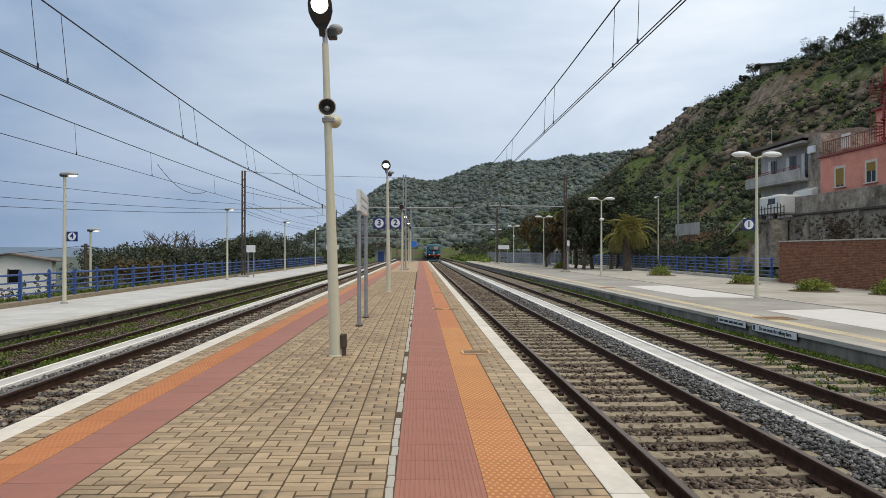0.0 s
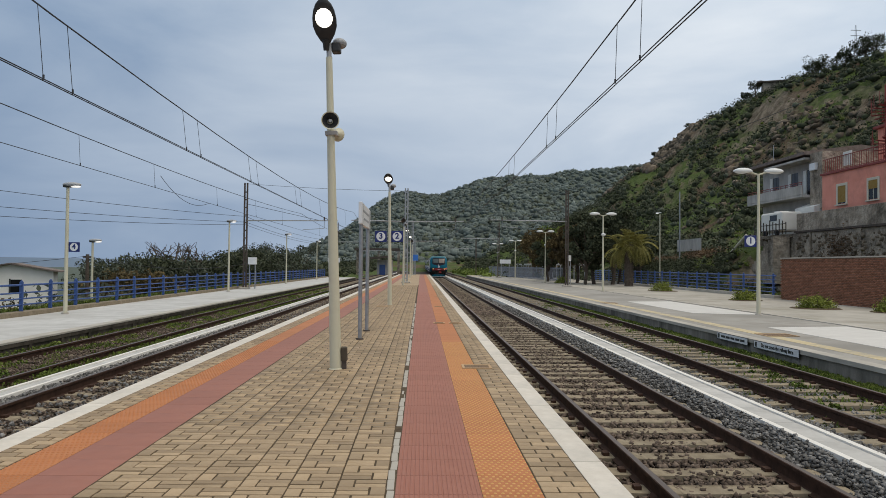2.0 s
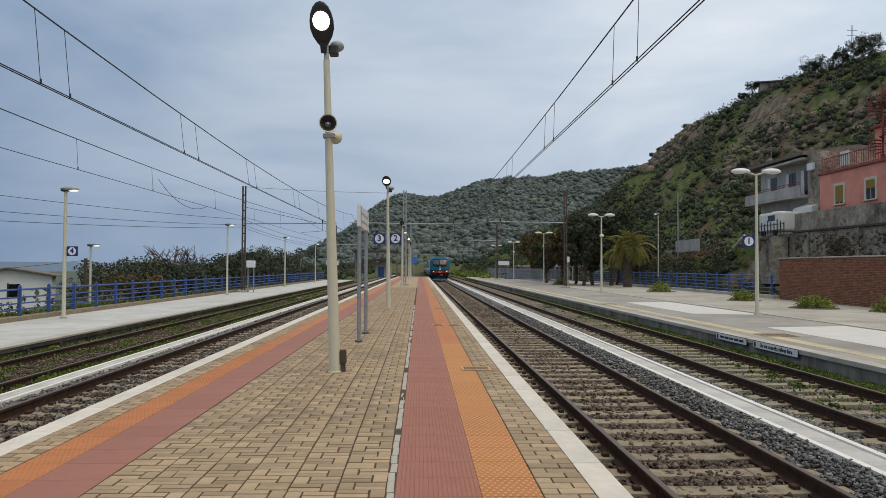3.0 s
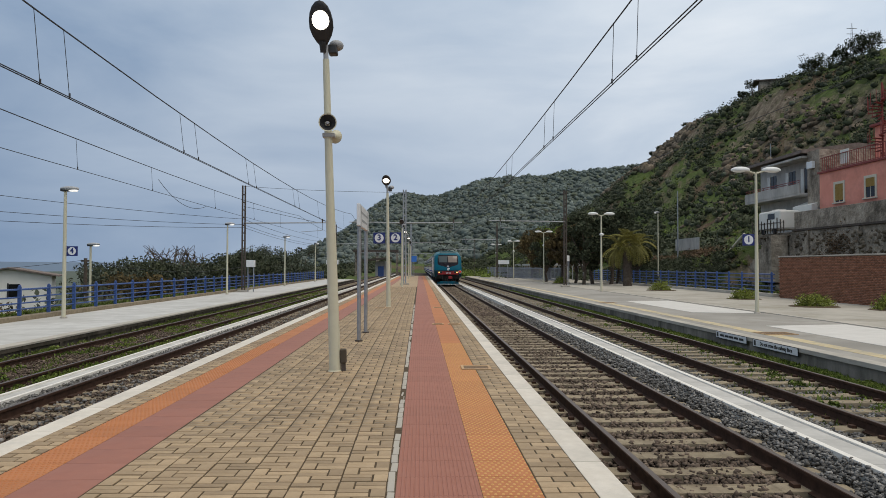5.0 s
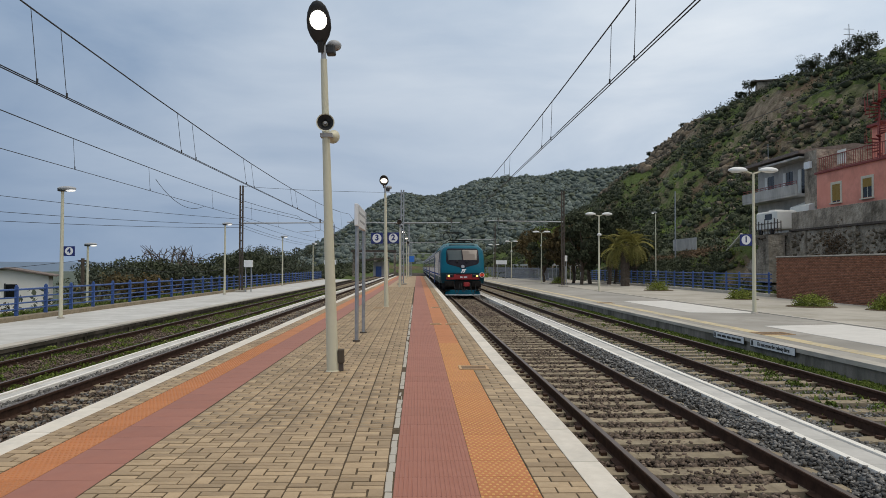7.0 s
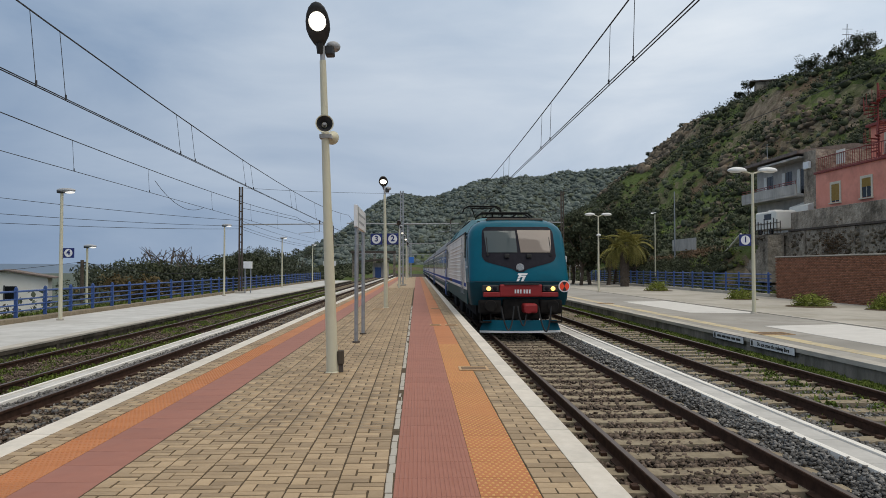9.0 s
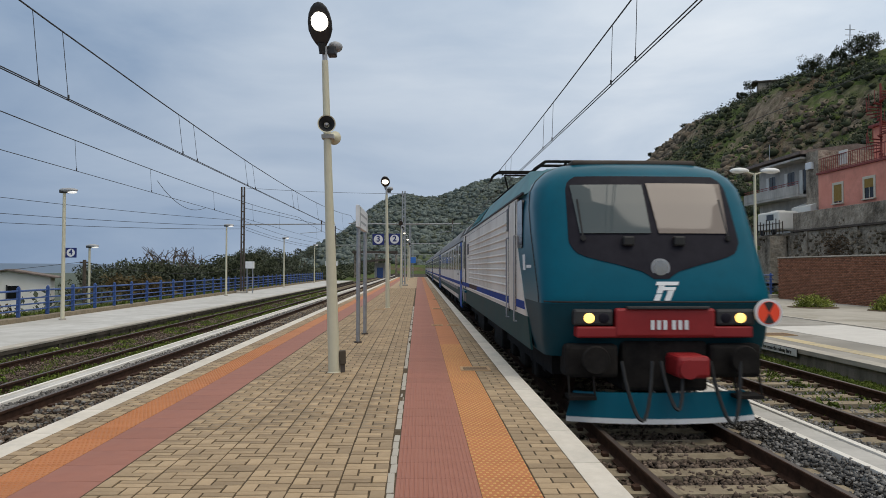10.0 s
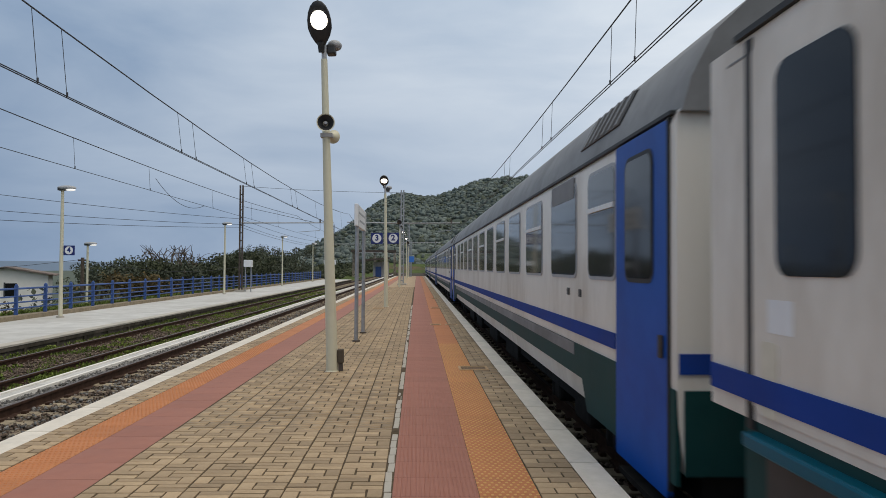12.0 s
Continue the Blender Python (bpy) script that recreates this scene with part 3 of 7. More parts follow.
def grooved(x0, x1):
    k = 18
    out = [(x0 + 0.001, -0.04)]
    w = (x1 - x0 - 0.004) / k
    for i in range(k):
        a = x0 + 0.002 + i * w
        out += [(a, -0.0012), (a + 0.12 * w, 0.0018), (a + 0.7 * w, 0.0018), (a + 0.82 * w, -0.0012)]
    out += [(x1 - 0.001, -0.0012), (x1 - 0.001, -0.04)]
    return prism(bmesh.new(), out, 0.002, TILE - 0.002)


def plain_red(x0, x1):
    return boxed(x0 + 0.002, x1 - 0.002, 0.002, TILE - 0.002, -0.04, 0.0)


for side, (r0, r1, r2, o1) in {"east": (-0.145, 0.12, 0.385, 0.755), "west": (-2.03, -2.25, -2.47, -2.76)}.items():
    for a, b in ((min(r0, r2), max(r0, r2)),):
        first = None
        for i in range(90):
            if first is None:
                one = first = part("red_tile", grooved(a, b) if side == "east" else plain_red(a, b), M_RED, platform)
            else:
                one = first.copy()
                scene.collection.objects.link(one)
            one.matrix_basis = pose(0, 1.2 + i * TILE, 0)
        bm = boxed(a + 0.002, b - 0.002, 1.2 + 90 * TILE, NORTH, -0.04, 0.0)
        box(bm, a + 0.002, b - 0.002, SOUTH, 1.195, -0.04, 0.0)
        part("red_strip", bm, M_RED, platform)
    a, b = min(r2, o1), max(r2, o1)
    first = None
    for i in range(90):
        if first is None:
            one = first = part("orange_tile", dotted(a, b), M_ORANGE, platform)
            knob = part("tile_studs", dots(a, b), M_DOT if side == "east" else M_ORANGE, first, "worn yellow studs" if side == "east" else "orange studs")
        else:
            one = first.copy()
            scene.collection.objects.link(one)
            if i < 30:
                k = knob.copy()
                k.parent = one
                scene.collection.objects.link(k)
        one.matrix_basis = pose(0, 1.2 + i * TILE, 0)
    bm = boxed(a + 0.002, b - 0.002, 1.2 + 90 * TILE, NORTH, -0.04, 0.0)
    box(bm, a + 0.002, b - 0.002, SOUTH, 1.195, -0.04, 0.0)
    part("orange_strip", bm, M_ORANGE, platform)


def paving(x0, x1, lane, y1, singles, row, split):
    """Lanes of blocks: a long and a short one in each row, turned about from row to row; split cuts the long one lengthwise."""
    r = random.Random(5)
    lanes = max(1, round((x1 - x0) / lane))
    w = (x1 - x0) / lanes
    spots = []
    for i in range(lanes):
        off = r.uniform(0, row)
        for j in range(int((y1 - 2.0) / row)):
            y = 2.0 + off + j * row
            a = x0 + i * w
            flip = (j + i) % 2
            cut = a + w * (2 / 3 if flip else 1 / 3)
            for lo, hi, wide in ((a, cut, flip), (cut, a + w, not flip)):
                if split and wide:
                    spots.append((lo, hi, y, row / 2))
                    spots.append((lo, hi, y + row / 2, row / 2))
                else:
                    spots.append((lo, hi, y, row))
    near = [s for s in spots if 4.0 < s[2] < 4.0 + singles]
    rest = [s for s in spots if not 4.0 < s[2] < 4.0 + singles]
    meshes = {}
    for a, b, y, deep in near:
        size = (round(b - a, 3), deep)
        if size not in meshes:
            one = part("paving_block", boxed(0.006, size[0] - 0.006, 0.006, deep - 0.006, -0.05, 0.003, 0.002), M_BRICK_ONE, platform)
            meshes[size] = one
        else:
            one = meshes[size].copy()
            scene.collection.objects.link(one)
        one.matrix_basis = pose(a + r.uniform(-0.002, 0.002), y, r.uniform(-0.001, 0.003), r.uniform(-0.3, 0.3), r.uniform(-0.3, 0.3), r.uniform(-0.5, 0.5))
    v = np.array([(0, 0, -0.05), (1, 0, -0.05), (1, 1, -0.05), (0, 1, -0.05), (0, 0, -0.005), (1, 0, -0.005), (1, 1, -0.005), (0, 1, -0.005),
                  (0, 0, 0.0), (1, 0, 0.0), (1, 1, 0.0), (0, 1, 0.0)], float)
    f = [(0, 1, 5, 4), (1, 2, 6, 5), (2, 3, 7, 6), (3, 0, 4, 7), (4, 5, 9, 8), (5, 6, 10, 9), (6, 7, 11, 10), (7, 4, 8, 11), (8, 9, 10, 11)]
    places = []
    for a, b, y, deep in rest:
        q = v.copy()
        g = np.where(v[:, 2:] > -0.001, 0.0080, 0.0060)
        q[:, 0] = np.where(v[:, 0] > 0.5, b - g[:, 0], a + g[:, 0])
        q[:, 1] = np.where(v[:, 1] > 0.5, y + deep - g[:, 0], y + g[:, 0])
        q[:, 2] += r.uniform(0.0, 0.004)
        places.append(q)
    heap("paving_blocks", v, f, np.array(places), M_BRICK, platform, "beige concrete paving blocks")


first = None
r = random.Random(8)
for i in range(110):
    if first is None:
        one = first = part("edging_stone", boxed(0, 0.046, 0.006, 0.209, -0.05, 0.003, 0.004), M_CONC, platform, "pale narrow cut stone")
    else:
        one = first.copy()
        scene.collection.objects.link(one)
    one.matrix_basis = pose(-0.196 + r.uniform(-0.003, 0.003), 2.0 + i * 0.215, r.uniform(-0.006, 0.001), 0, r.uniform(-3, 3), r.uniform(-1.5, 1.5))
paving(-2.02, -0.20, 0.305, 48, 2.0, 0.152, True)
paving(0.757, 1.083, 0.326, 48, 4.0, 0.112, False)
paving(-3.022, -2.762, 0.26, 48, 3.0, 0.112, False)
bm = boxed(-2.02, -0.155, 48.1, NORTH, -0.05, 0.0015)
box(bm, -2.02, -0.155, SOUTH, 2.0, -0.05, 0.0015)
box(bm, 0.765, 1.08, 48.1, NORTH, -0.05, 0.0015)
box(bm, -3.02, -2.77, 48.1, NORTH, -0.05, 0.0015)
box(bm, 0.765, 1.08, SOUTH, 2.0, -0.05, 0.0015)
box(bm, -3.02, -2.77, SOUTH, 2.0, -0.05, 0.0015)
part("far_paving", bm, M_BRICK_ONE, platform, "beige paving")


M_TANFRAME = material("tan_rusty_frame", (0.46, 0.30, 0.17), (0.60, 0.42, 0.26), 0.85, scale=12, bump=0.3)
M_UNDERLAY = material("rusty_cover_iron", (0.17, 0.112, 0.068), (0.26, 0.18, 0.115), 0.8, scale=9, bump=0.3)


def grate(x0, x1, y0, y1, z=0.0):
    t = thing("drain_cover", pose((x0 + x1) / 2, (y0 + y1) / 2, z + 0.003), "sunken drain cover with a tan rusty frame in the paving", "drain cover", "drain covers")
    hx, hy = (x1 - x0) / 2, (y1 - y0) / 2
    bm = bmesh.new()
    for a in ((-hx, hx, -hy, -hy + 0.035), (-hx, hx, hy - 0.035, hy), (-hx, -hx + 0.035, -hy + 0.035, hy - 0.035), (hx - 0.035, hx, -hy + 0.035, hy - 0.035)):
        box(bm, *a, 0.0, 0.012, 0.003)
    part("frame", bm, M_TANFRAME, t, "tan rusty frame")
    lid = part("cover", boxed(-hx + 0.035, hx - 0.035, -hy + 0.035, hy - 0.035, -0.001, 0.001), M_UNDERLAY, t, "rusty cover")
    for k in range(7):
        x = -hx + 0.035 + (k + 0.5) * (2 * hx - 0.07) / 7
        part("bar", boxed(x - 0.018, x + 0.018, -hy + 0.035, hy - 0.035, 0.0, 0.004), M_UNDERLAY, lid)


grate(0.57, 0.97, 9.45, 9.80)
grate(0.31, 0.58, 16.75, 17.05)
grate(0.68, 0.97, 16.75, 17.05)
grate(0.46, 0.80, 23.5, 23.85)
grate(0.62, 0.90, 30.6, 30.95)
grate(-1.45, -1.10, 23.3, 23.7)

# ------------------------------------------------------------------ platform one
E1 = 8.03
bm = bmesh.new()
box(bm, E1 + 0.05, 20.6, SOUTH, 125, -1.0, P1 - 0.06)
p1 = tagged(link_mesh("platform_one", bm, M_FACE), "low side platform of patched grey paving beside a sandy yard", "platform", "", "structure")
part("kerb", boxed(E1, E1 + 0.32, SOUTH, 125, P1 - 0.09, P1), M_CONC, p1, "concrete kerb")
part("outer_paving", boxed(E1 + 0.324, E1 + 0.70, SOUTH, 125, P1 - 0.06, P1 - 0.004), M_WORN, p1, "worn paving by the edge")
part("safety_line", boxed(E1 + 0.704, E1 + 1.08, SOUTH, 125, P1 - 0.06, P1), M_YELLOW, p1, "faded yellow line")
part("paving", boxed(E1 + 1.084, 12.9, SOUTH, 125, P1 - 0.06, P1 - 0.003), M_WORN, p1, "grey worn paving")
part("yard_kerb", boxed(12.904, 13.1, SOUTH, 125, P1 - 0.06, P1 + 0.02), M_CONC, p1, "pale kerb")
part("yard", boxed(13.104, 20.6, SOUTH, 125, P1 - 0.06, P1 - 0.005), M_DIRT, p1, "sandy yard")
for y0, y1, a, b in ((25.8, 35.5, 10.3, 12.7), (10.5, 20.8, 10.1, 12.8)):
    bm = bmesh.new()
    q = [bm.verts.new(p) for p in ((a, y0 + 0.6, 0), (b, y0, 0), (b - 0.05, y1, 0), (a, y1 - 0.5, 0))]
    bm.faces.new(q)
    ext = bmesh.ops.extrude_face_region(bm, geom=bm.faces[:])
    bmesh.ops.translate(bm, vec=(0, 0, 0.006), verts=[v for v in ext["geom"] if isinstance(v, bmesh.types.BMVert)])
    o = part("screed_patch", bm, M_WHITE_PATCH, p1, "pale new screed")
    o.location.z = P1 - 0.002

grate(8.75, 9.6, 17.6, 18.3, P1)
grate(8.6, 9.3, 33.0, 33.6, P1)

# ------------------------------------------------------------------ platform four
E4 = -9.2
bm = boxed(-14.4, E4 - 0.05, SOUTH, 100, -1.1, P4 - 0.05)
p4 = tagged(link_mesh("platform_four", bm, M_DARKFACE), "low seaward platform of pale concrete with a dark face", "platform", "", "structure")
part("kerb", boxed(E4 - 0.35, E4, SOUTH, 100, P4 - 0.045, P4), M_CONC, p4, "concrete kerb")
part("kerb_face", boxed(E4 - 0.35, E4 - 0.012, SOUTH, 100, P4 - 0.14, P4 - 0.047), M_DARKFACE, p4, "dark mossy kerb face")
part("paving", boxed(-13.1, E4 - 0.354, SOUTH, 100, P4 - 0.05, P4 - 0.003), M_PALE, p4, "pale concrete paving")
part("back_kerb", boxed(-13.55, -13.104, SOUTH, 100, P4 - 0.05, P4 + 0.14), M_SLEEPER, p4, "mossy back kerb")
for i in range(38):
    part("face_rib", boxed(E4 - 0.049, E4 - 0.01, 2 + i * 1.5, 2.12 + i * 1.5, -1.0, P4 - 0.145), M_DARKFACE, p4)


# ------------------------------------------------------------------ fences
def fence(x, y0, y1, z, step, label, tall=0.98, heights=(0.22, 0.42, 0.62, 0.88)):
    t = thing("fence", pose(x, y0, z), label, "fence", "blue station fences")
    n = int(round((y1 - y0) / step))
    bm = bmesh.new()
    box(bm, -0.06, 0.06, -0.03, 0.03, 0, tall, 0.008)
    ball(bm, (0, 0, tall + 0.01), 0.055, 0.04, 0.05, 8, 5)
    first = part("post", bm, M_FENCE, t)
    for i in range(1, n + 1):
        o = first.copy()
        scene.collection.objects.link(o)
        o.matrix_basis = pose(0, i * step, 0)
    for h in heights:
        part("rail", rodded((0, -0.3, h), (0, y1 - y0 + 0.3, h), 0.034 if h == heights[-1] else 0.026, sides=6), M_FENCE, t)
    return t


fence(-13.35, 18.5, 98, P4 + 0.14, 1.86, "blue painted tubular steel fence on a low kerb")
fence(20.55, 40.6, 84, P1, 1.9, "blue painted tubular steel fence before a planted bank", 1.38, (0.36, 0.60, 0.84, 1.06, 1.30))
part("plinth", boxed(-0.2, 0.2, -0.5, 44, 0, 0.18), M_CONC, bpy.data.objects["fence.001"], "concrete plinth")


# ------------------------------------------------------------------ writing
def lettering(name, text, size, mat, parent, m, depth=0.004):
    cu = bpy.data.curves.new(name, "FONT")
    cu.body, cu.size, cu.extrude, cu.align_x, cu.align_y = text, size, depth, "CENTER", "CENTER"
    cu.offset = 0.03 * size
    tmp = bpy.data.objects.new(name, cu)
    data = bpy.data.meshes.new_from_object(tmp)
    bpy.data.objects.remove(tmp)
    data.materials.clear()
    data.materials.append(mat)
    ob = new(name, data)
    ob.parent = parent
    ob.matrix_basis = m
    return ob


def number_plate(parent, digit, x, z, w, h, both=True):
    """A blue square with a white disc and a blue digit, facing along -y."""
    p = part("track_sign", boxed(x - w / 2, x + w / 2, -0.02, 0.02, z - h / 2, z + h / 2, 0.006), M_SIGNBLUE, parent, "blue square sign with a white disc")
    part("disc", rodded((x, -0.024, z), (x, 0.024, z), h * 0.41, sides=28), M_SIGNWHITE, p)
    lettering("digit", digit, h * 0.72, M_SIGNBLUE, p, pose(x, -0.0275, z + 0.01, 90, 0, 0), 0.003)


# ------------------------------------------------------------------ lamp posts
def floodlight(t, x, y, z, aim, lit=True):
    """A wide oval street-lamp head with a lit lens, looking down the platform at the camera's end."""
    bm = bmesh.new()
    ball(bm, (0, 0, 0), 0.16, 0.30, 0.10, 18, 10)
    for v in bm.verts:
        if v.co.z < -0.01:
            v.co.z = -0.01 + (v.co.z + 0.01) * 0.35
        if v.co.y > 0.1:
            v.co.x *= 1 - 0.35 * (v.co.y - 0.1) / 0.2
    shell = smooth(part("lamp_head", bm, M_BLACK, t, "dark oval lamp head"))
    shell.matrix_basis = pose(x, y, z) @ aim
    bm = bmesh.new()
    ball(bm, (0, -0.055, -0.035), 0.112, 0.125, 0.035, 18, 8)
    smooth(part("lens", bm, M_GLOW if lit else M_BLACK, shell, "lit white lens" if lit else ""))
    bm = bmesh.new()
    ball(bm, (0, -0.01, 0.012), 0.150, 0.285, 0.105, 18, 10)
    bmesh.ops.bisect_plane(bm, geom=bm.verts[:] + bm.edges[:] + bm.faces[:], plane_co=(0, 0, 0.03), plane_no=(0, 0, 1), clear_inner=True)
    smooth(part("canopy", bm, M_LAMPGREY, shell, "grey canopy"))
    bm = bmesh.new()
    rod(bm, (0, 0.22, -0.01), (0, 0.36, -0.03), 0.05, 0.04, 10)
    part("socket", bm, M_BLACK, shell)
    return shell


def horn(t, p, aim):
    bm = bmesh.new()
    rings = ((0.0, 0.03), (0.05, 0.035), (0.10, 0.055), (0.15, 0.085), (0.18, 0.112), (0.186, 0.118))
    loops = []
    for y, r in rings:
        loops.append([bm.verts.new((r * math.cos(a), -y, r * math.sin(a))) for a in np.linspace(0, math.tau, 20, endpoint=False)])
    for y, r in ((0.182, 0.105), (0.10, 0.04)):
        loops.append([bm.verts.new((r * math.cos(a), -y, r * math.sin(a))) for a in np.linspace(0, math.tau, 20, endpoint=False)])
    for a, b in zip(loops, loops[1:]):
        for i in range(20):
            bm.faces.new((a[i], a[(i + 1) % 20], b[(i + 1) % 20], b[i]))
    bm.faces.new(loops[0])
    bm.faces.new(loops[-1])
    o = smooth(part("loudspeaker", bm, M_CREAM, t, "small cream horn loudspeaker"))
    o.matrix_basis = p @ aim
    inner = bmesh.new()
    made = bmesh.ops.create_cone(inner, cap_ends=False, segments=20, radius1=0.035, radius2=0.104, depth=0.082)["verts"]
    bmesh.ops.transform(inner, matrix=pose(0, -0.141, 0, 90, 0, 0), verts=made)
    part("horn_throat", inner, M_BLACK, o, "dark throat")
    part("driver", rodded((0, -0.11, 0), (0, -0.17, 0), 0.026, 0.018, 12), M_LAMPGREY, o)


def mast_lamp(x, y, height, lean, near, lit=True):
    t = thing("platform_lamp", pose(x, y, 0, 0, lean, 0), "cream lamp post with " + ("lit lamp head" if lit else "unlit dark lamp head") + (" and two horn loudspeakers" if near else ""), "lamp post", "lamps of the middle platform")
    bm = bmesh.new()
    rod(bm, (0, 0, 0), (0, 0, height * 0.45), 0.078, 0.062, 18)
    rod(bm, (0, 0, height * 0.45), (0, 0, height - 0.28), 0.058, 0.042, 18)
    smooth(part("pole", bm, M_CREAM, t))
    part("tip", rodded((0, 0, height - 0.30), (0, 0, height + 0.02), 0.034, sides=12), M_LAMPGREY, t, "grey steel tip")
    part("collar", rodded((0, 0, 0), (0, 0, 0.012), 0.095, 0.085, 18), M_CREAM, t)
    floodlight(t, -0.03, -0.16, height + 0.14, pose(0, 0, 0, -62 if y < 20 else -30, 0, 0), lit)
    bm = boxed(0.03, 0.15, 0.0, 0.16, height - 0.20, height - 0.07, 0.02)
    part("rear_lamp", bm, M_BLACK, t, "dark rear lamp head")
    bm = bmesh.new()
    ball(bm, (0.13, 0.12, height - 0.06), 0.10, 0.12, 0.07, 12, 8)
    smooth(part("rear_canopy", bm, M_LAMPGREY, t, "grey canopy"))
    if near:
        horn(t, pose(0, -0.05, height * 0.735, 0, 0, 8), pose(0, 0, 0))
        horn(t, pose(0.035, 0.05, height * 0.71, 0, 0, 165), pose(0, 0, 0) @ Matrix.Diagonal((0.8, 0.8, 0.8, 1)))
        part("speaker_bracket", boxed(-0.07, 0.09, -0.06, 0.07, height * 0.70, height * 0.712, 0.003), M_LAMPGREY, t)
        bm = boxed(0.075, 0.155, -0.05, 0.05, 0.10, 0.285, 0.015)
        part("switch_box", bm, material("brown_box", (0.075, 0.06, 0.045), (0.10, 0.08, 0.06), 0.7), t, "brown switch box")
        part("box_foot", boxed(0.085, 0.14, -0.03, 0.03, 0.0, 0.10), M_DARKPOST, t)
    return t


mast_lamp(-1.11, 9.40, 4.42, -2.0, True)
lamp2 = mast_lamp(-1.06, 24.4, 4.18, -0.8, False)
number_plate(lamp2, "3", -0.30, 2.36, 0.40, 0.38)
number_plate(lamp2, "2", 0.26, 2.36, 0.40, 0.38)
part("sign_arm", rodded((-0.45, 0.03, 2.36), (0.42, 0.03, 2.36), 0.018), M_GREYPOST, lamp2)
for i, (x, y) in enumerate(((-1.19, 48), (-1.2, 62), (-1.15, 76), (-1.15, 90))):
    mast_lamp(x, y, 4.25, 0, False, i in (1, 2))

# name board on two posts
t = thing("station_name_board", pose(-1.11, 13.05, 0), "white station name board on two grey steel posts", "sign", "")
for y in (0, 1.65):
    part("post", rodded((0, y, 0), (0, y, 2.5), 0.036, sides=12), M_GREYPOST, t)
    part("foot", rodded((0, y, 0), (0, y, 0.03), 0.07, sides=12), M_DARKPOST, t)
board = part("board", boxed(-0.03, 0.03, -0.25, 1.9, 2.12, 2.52, 0.006), M_SIGNWHITE, t)
for k, (a, b) in enumerate(((0.0, 1.65), (0.2, 1.4))):
    part("text_bar", boxed(0.031, 0.034, a, b, 2.36 - k * 0.14, 2.40 - k * 0.14), M_LAMPGREY, board, "grey bar of lettering")
    part("text_bar", boxed(-0.034, -0.031, a, b, 2.36 - k * 0.14, 2.40 - k * 0.14), M_LAMPGREY, board, "grey bar of lettering")


def twin_lamp(x, y, height, sign, label):
    t = thing("platform_lamp", pose(x, y, P1), label, "lamp post", "twin lamps of platform one")
    bm = rodded((0, 0, 0), (0, 0, height * 0.5), 0.075, 0.062, 14)
    rod(bm, (0, 0, height * 0.5), (0, 0, height), 0.058, 0.045, 14)
    smooth(part("pole", bm, M_CREAM, t))
    part("foot", rodded((0, 0, 0), (0, 0, 0.06), 0.13, 0.10, 14), M_CONC, t)
    for s in (-1, 1):
        arm = part("arm", rodded((0, 0, height - 0.02), (s * 0.36, 0, height + 0.09), 0.028, sides=8), M_CREAM, t)
        bm = bmesh.new()
        ball(bm, (s * 0.58, 0, height + 0.11), 0.36, 0.19, 0.12, 18, 10)
        for v in bm.verts:
            if v.co.z < height + 0.07:
                v.co.z = height + 0.07 + (v.co.z - height - 0.07) * 0.3
        head = smooth(part("lamp_head", bm, M_LAMPWHITE, t, "white shell"))
        bm = bmesh.new()
        ball(bm, (s * 0.64, 0, height + 0.05), 0.22, 0.14, 0.035, 16, 6)
        smooth(part("lens", bm, M_LENS, head))
    if sign:
        number_plate(t, "1", -0.30, 2.72, 0.44, 0.42)
        part("sign_arm", rodded((-0.1, 0, 2.72), (0.0, 0, 2.72), 0.02), M_CREAM, t)
    else:
        bm = bmesh.new()
        ball(bm, (0, -0.1, height * 0.75), 0.16, 0.14, 0.1, 12, 8)
        smooth(part("loudspeaker", bm, M_LAMPWHITE, t))
    return t


twin_lamp(12.45, 25.7, 5.2, True, "cream post with two white lamp heads and blue track sign")
for x, y in ((12.5, 48.2), (12.95, 73.3), (13.5, 101), (12.6, 116)):
    twin_lamp(x, y, 5.25, False, "tall cream lamp post with two white lamp heads")


M_SOFTGLOW = glowing("dimly_lit_lens", (0.95, 0.93, 0.9), 0.7)


def single_lamp(x, y, height, sign, side=1, z=P4):
    t = thing("platform_lamp", pose(x, y, z), "slim cream lamp post, flat lamp head" + (", blue track sign" if sign else ""), "lamp post", "lamps of platform four")
    smooth(part("pole", rodded((0, 0, 0), (0, 0, height), 0.07, 0.05, 12), M_CREAM, t))
    part("foot", rodded((0, 0, 0), (0, 0, 0.05), 0.12, sides=12), M_CONC, t)
    bm = bmesh.new()
    ball(bm, (side * 0.14, 0, height + 0.06), 0.33, 0.15, 0.085, 16, 8)
    head = smooth(part("lamp_head", bm, M_LAMPGREY, t, "grey shell"))
    part("gear_box", boxed(side * 0.02 - 0.16, side * 0.02 + 0.1, -0.1, 0.1, height - 0.04, height + 0.05, 0.02), M_BLACK, head)
    bm = bmesh.new()
    ball(bm, (side * 0.27, 0, height - 0.01), 0.17, 0.12, 0.045, 14, 6)
    smooth(part("lens", bm, M_SOFTGLOW, head, "lit white lens"))
    if sign:
        number_plate(t, "4", 0.26, 2.33, 0.37, 0.34)
        part("sign_arm", rodded((0, 0, 2.33), (0.1, 0, 2.33), 0.02), M_CREAM, t)
    return t


single_lamp(-12.35, 25.0, 4.45, True)
for y in (46.0, 65.5, 84.5):
    single_lamp(-12.4, y, 4.5, False)
single_lamp(-16.5, 36, 5.0, False, 1, -2.6)


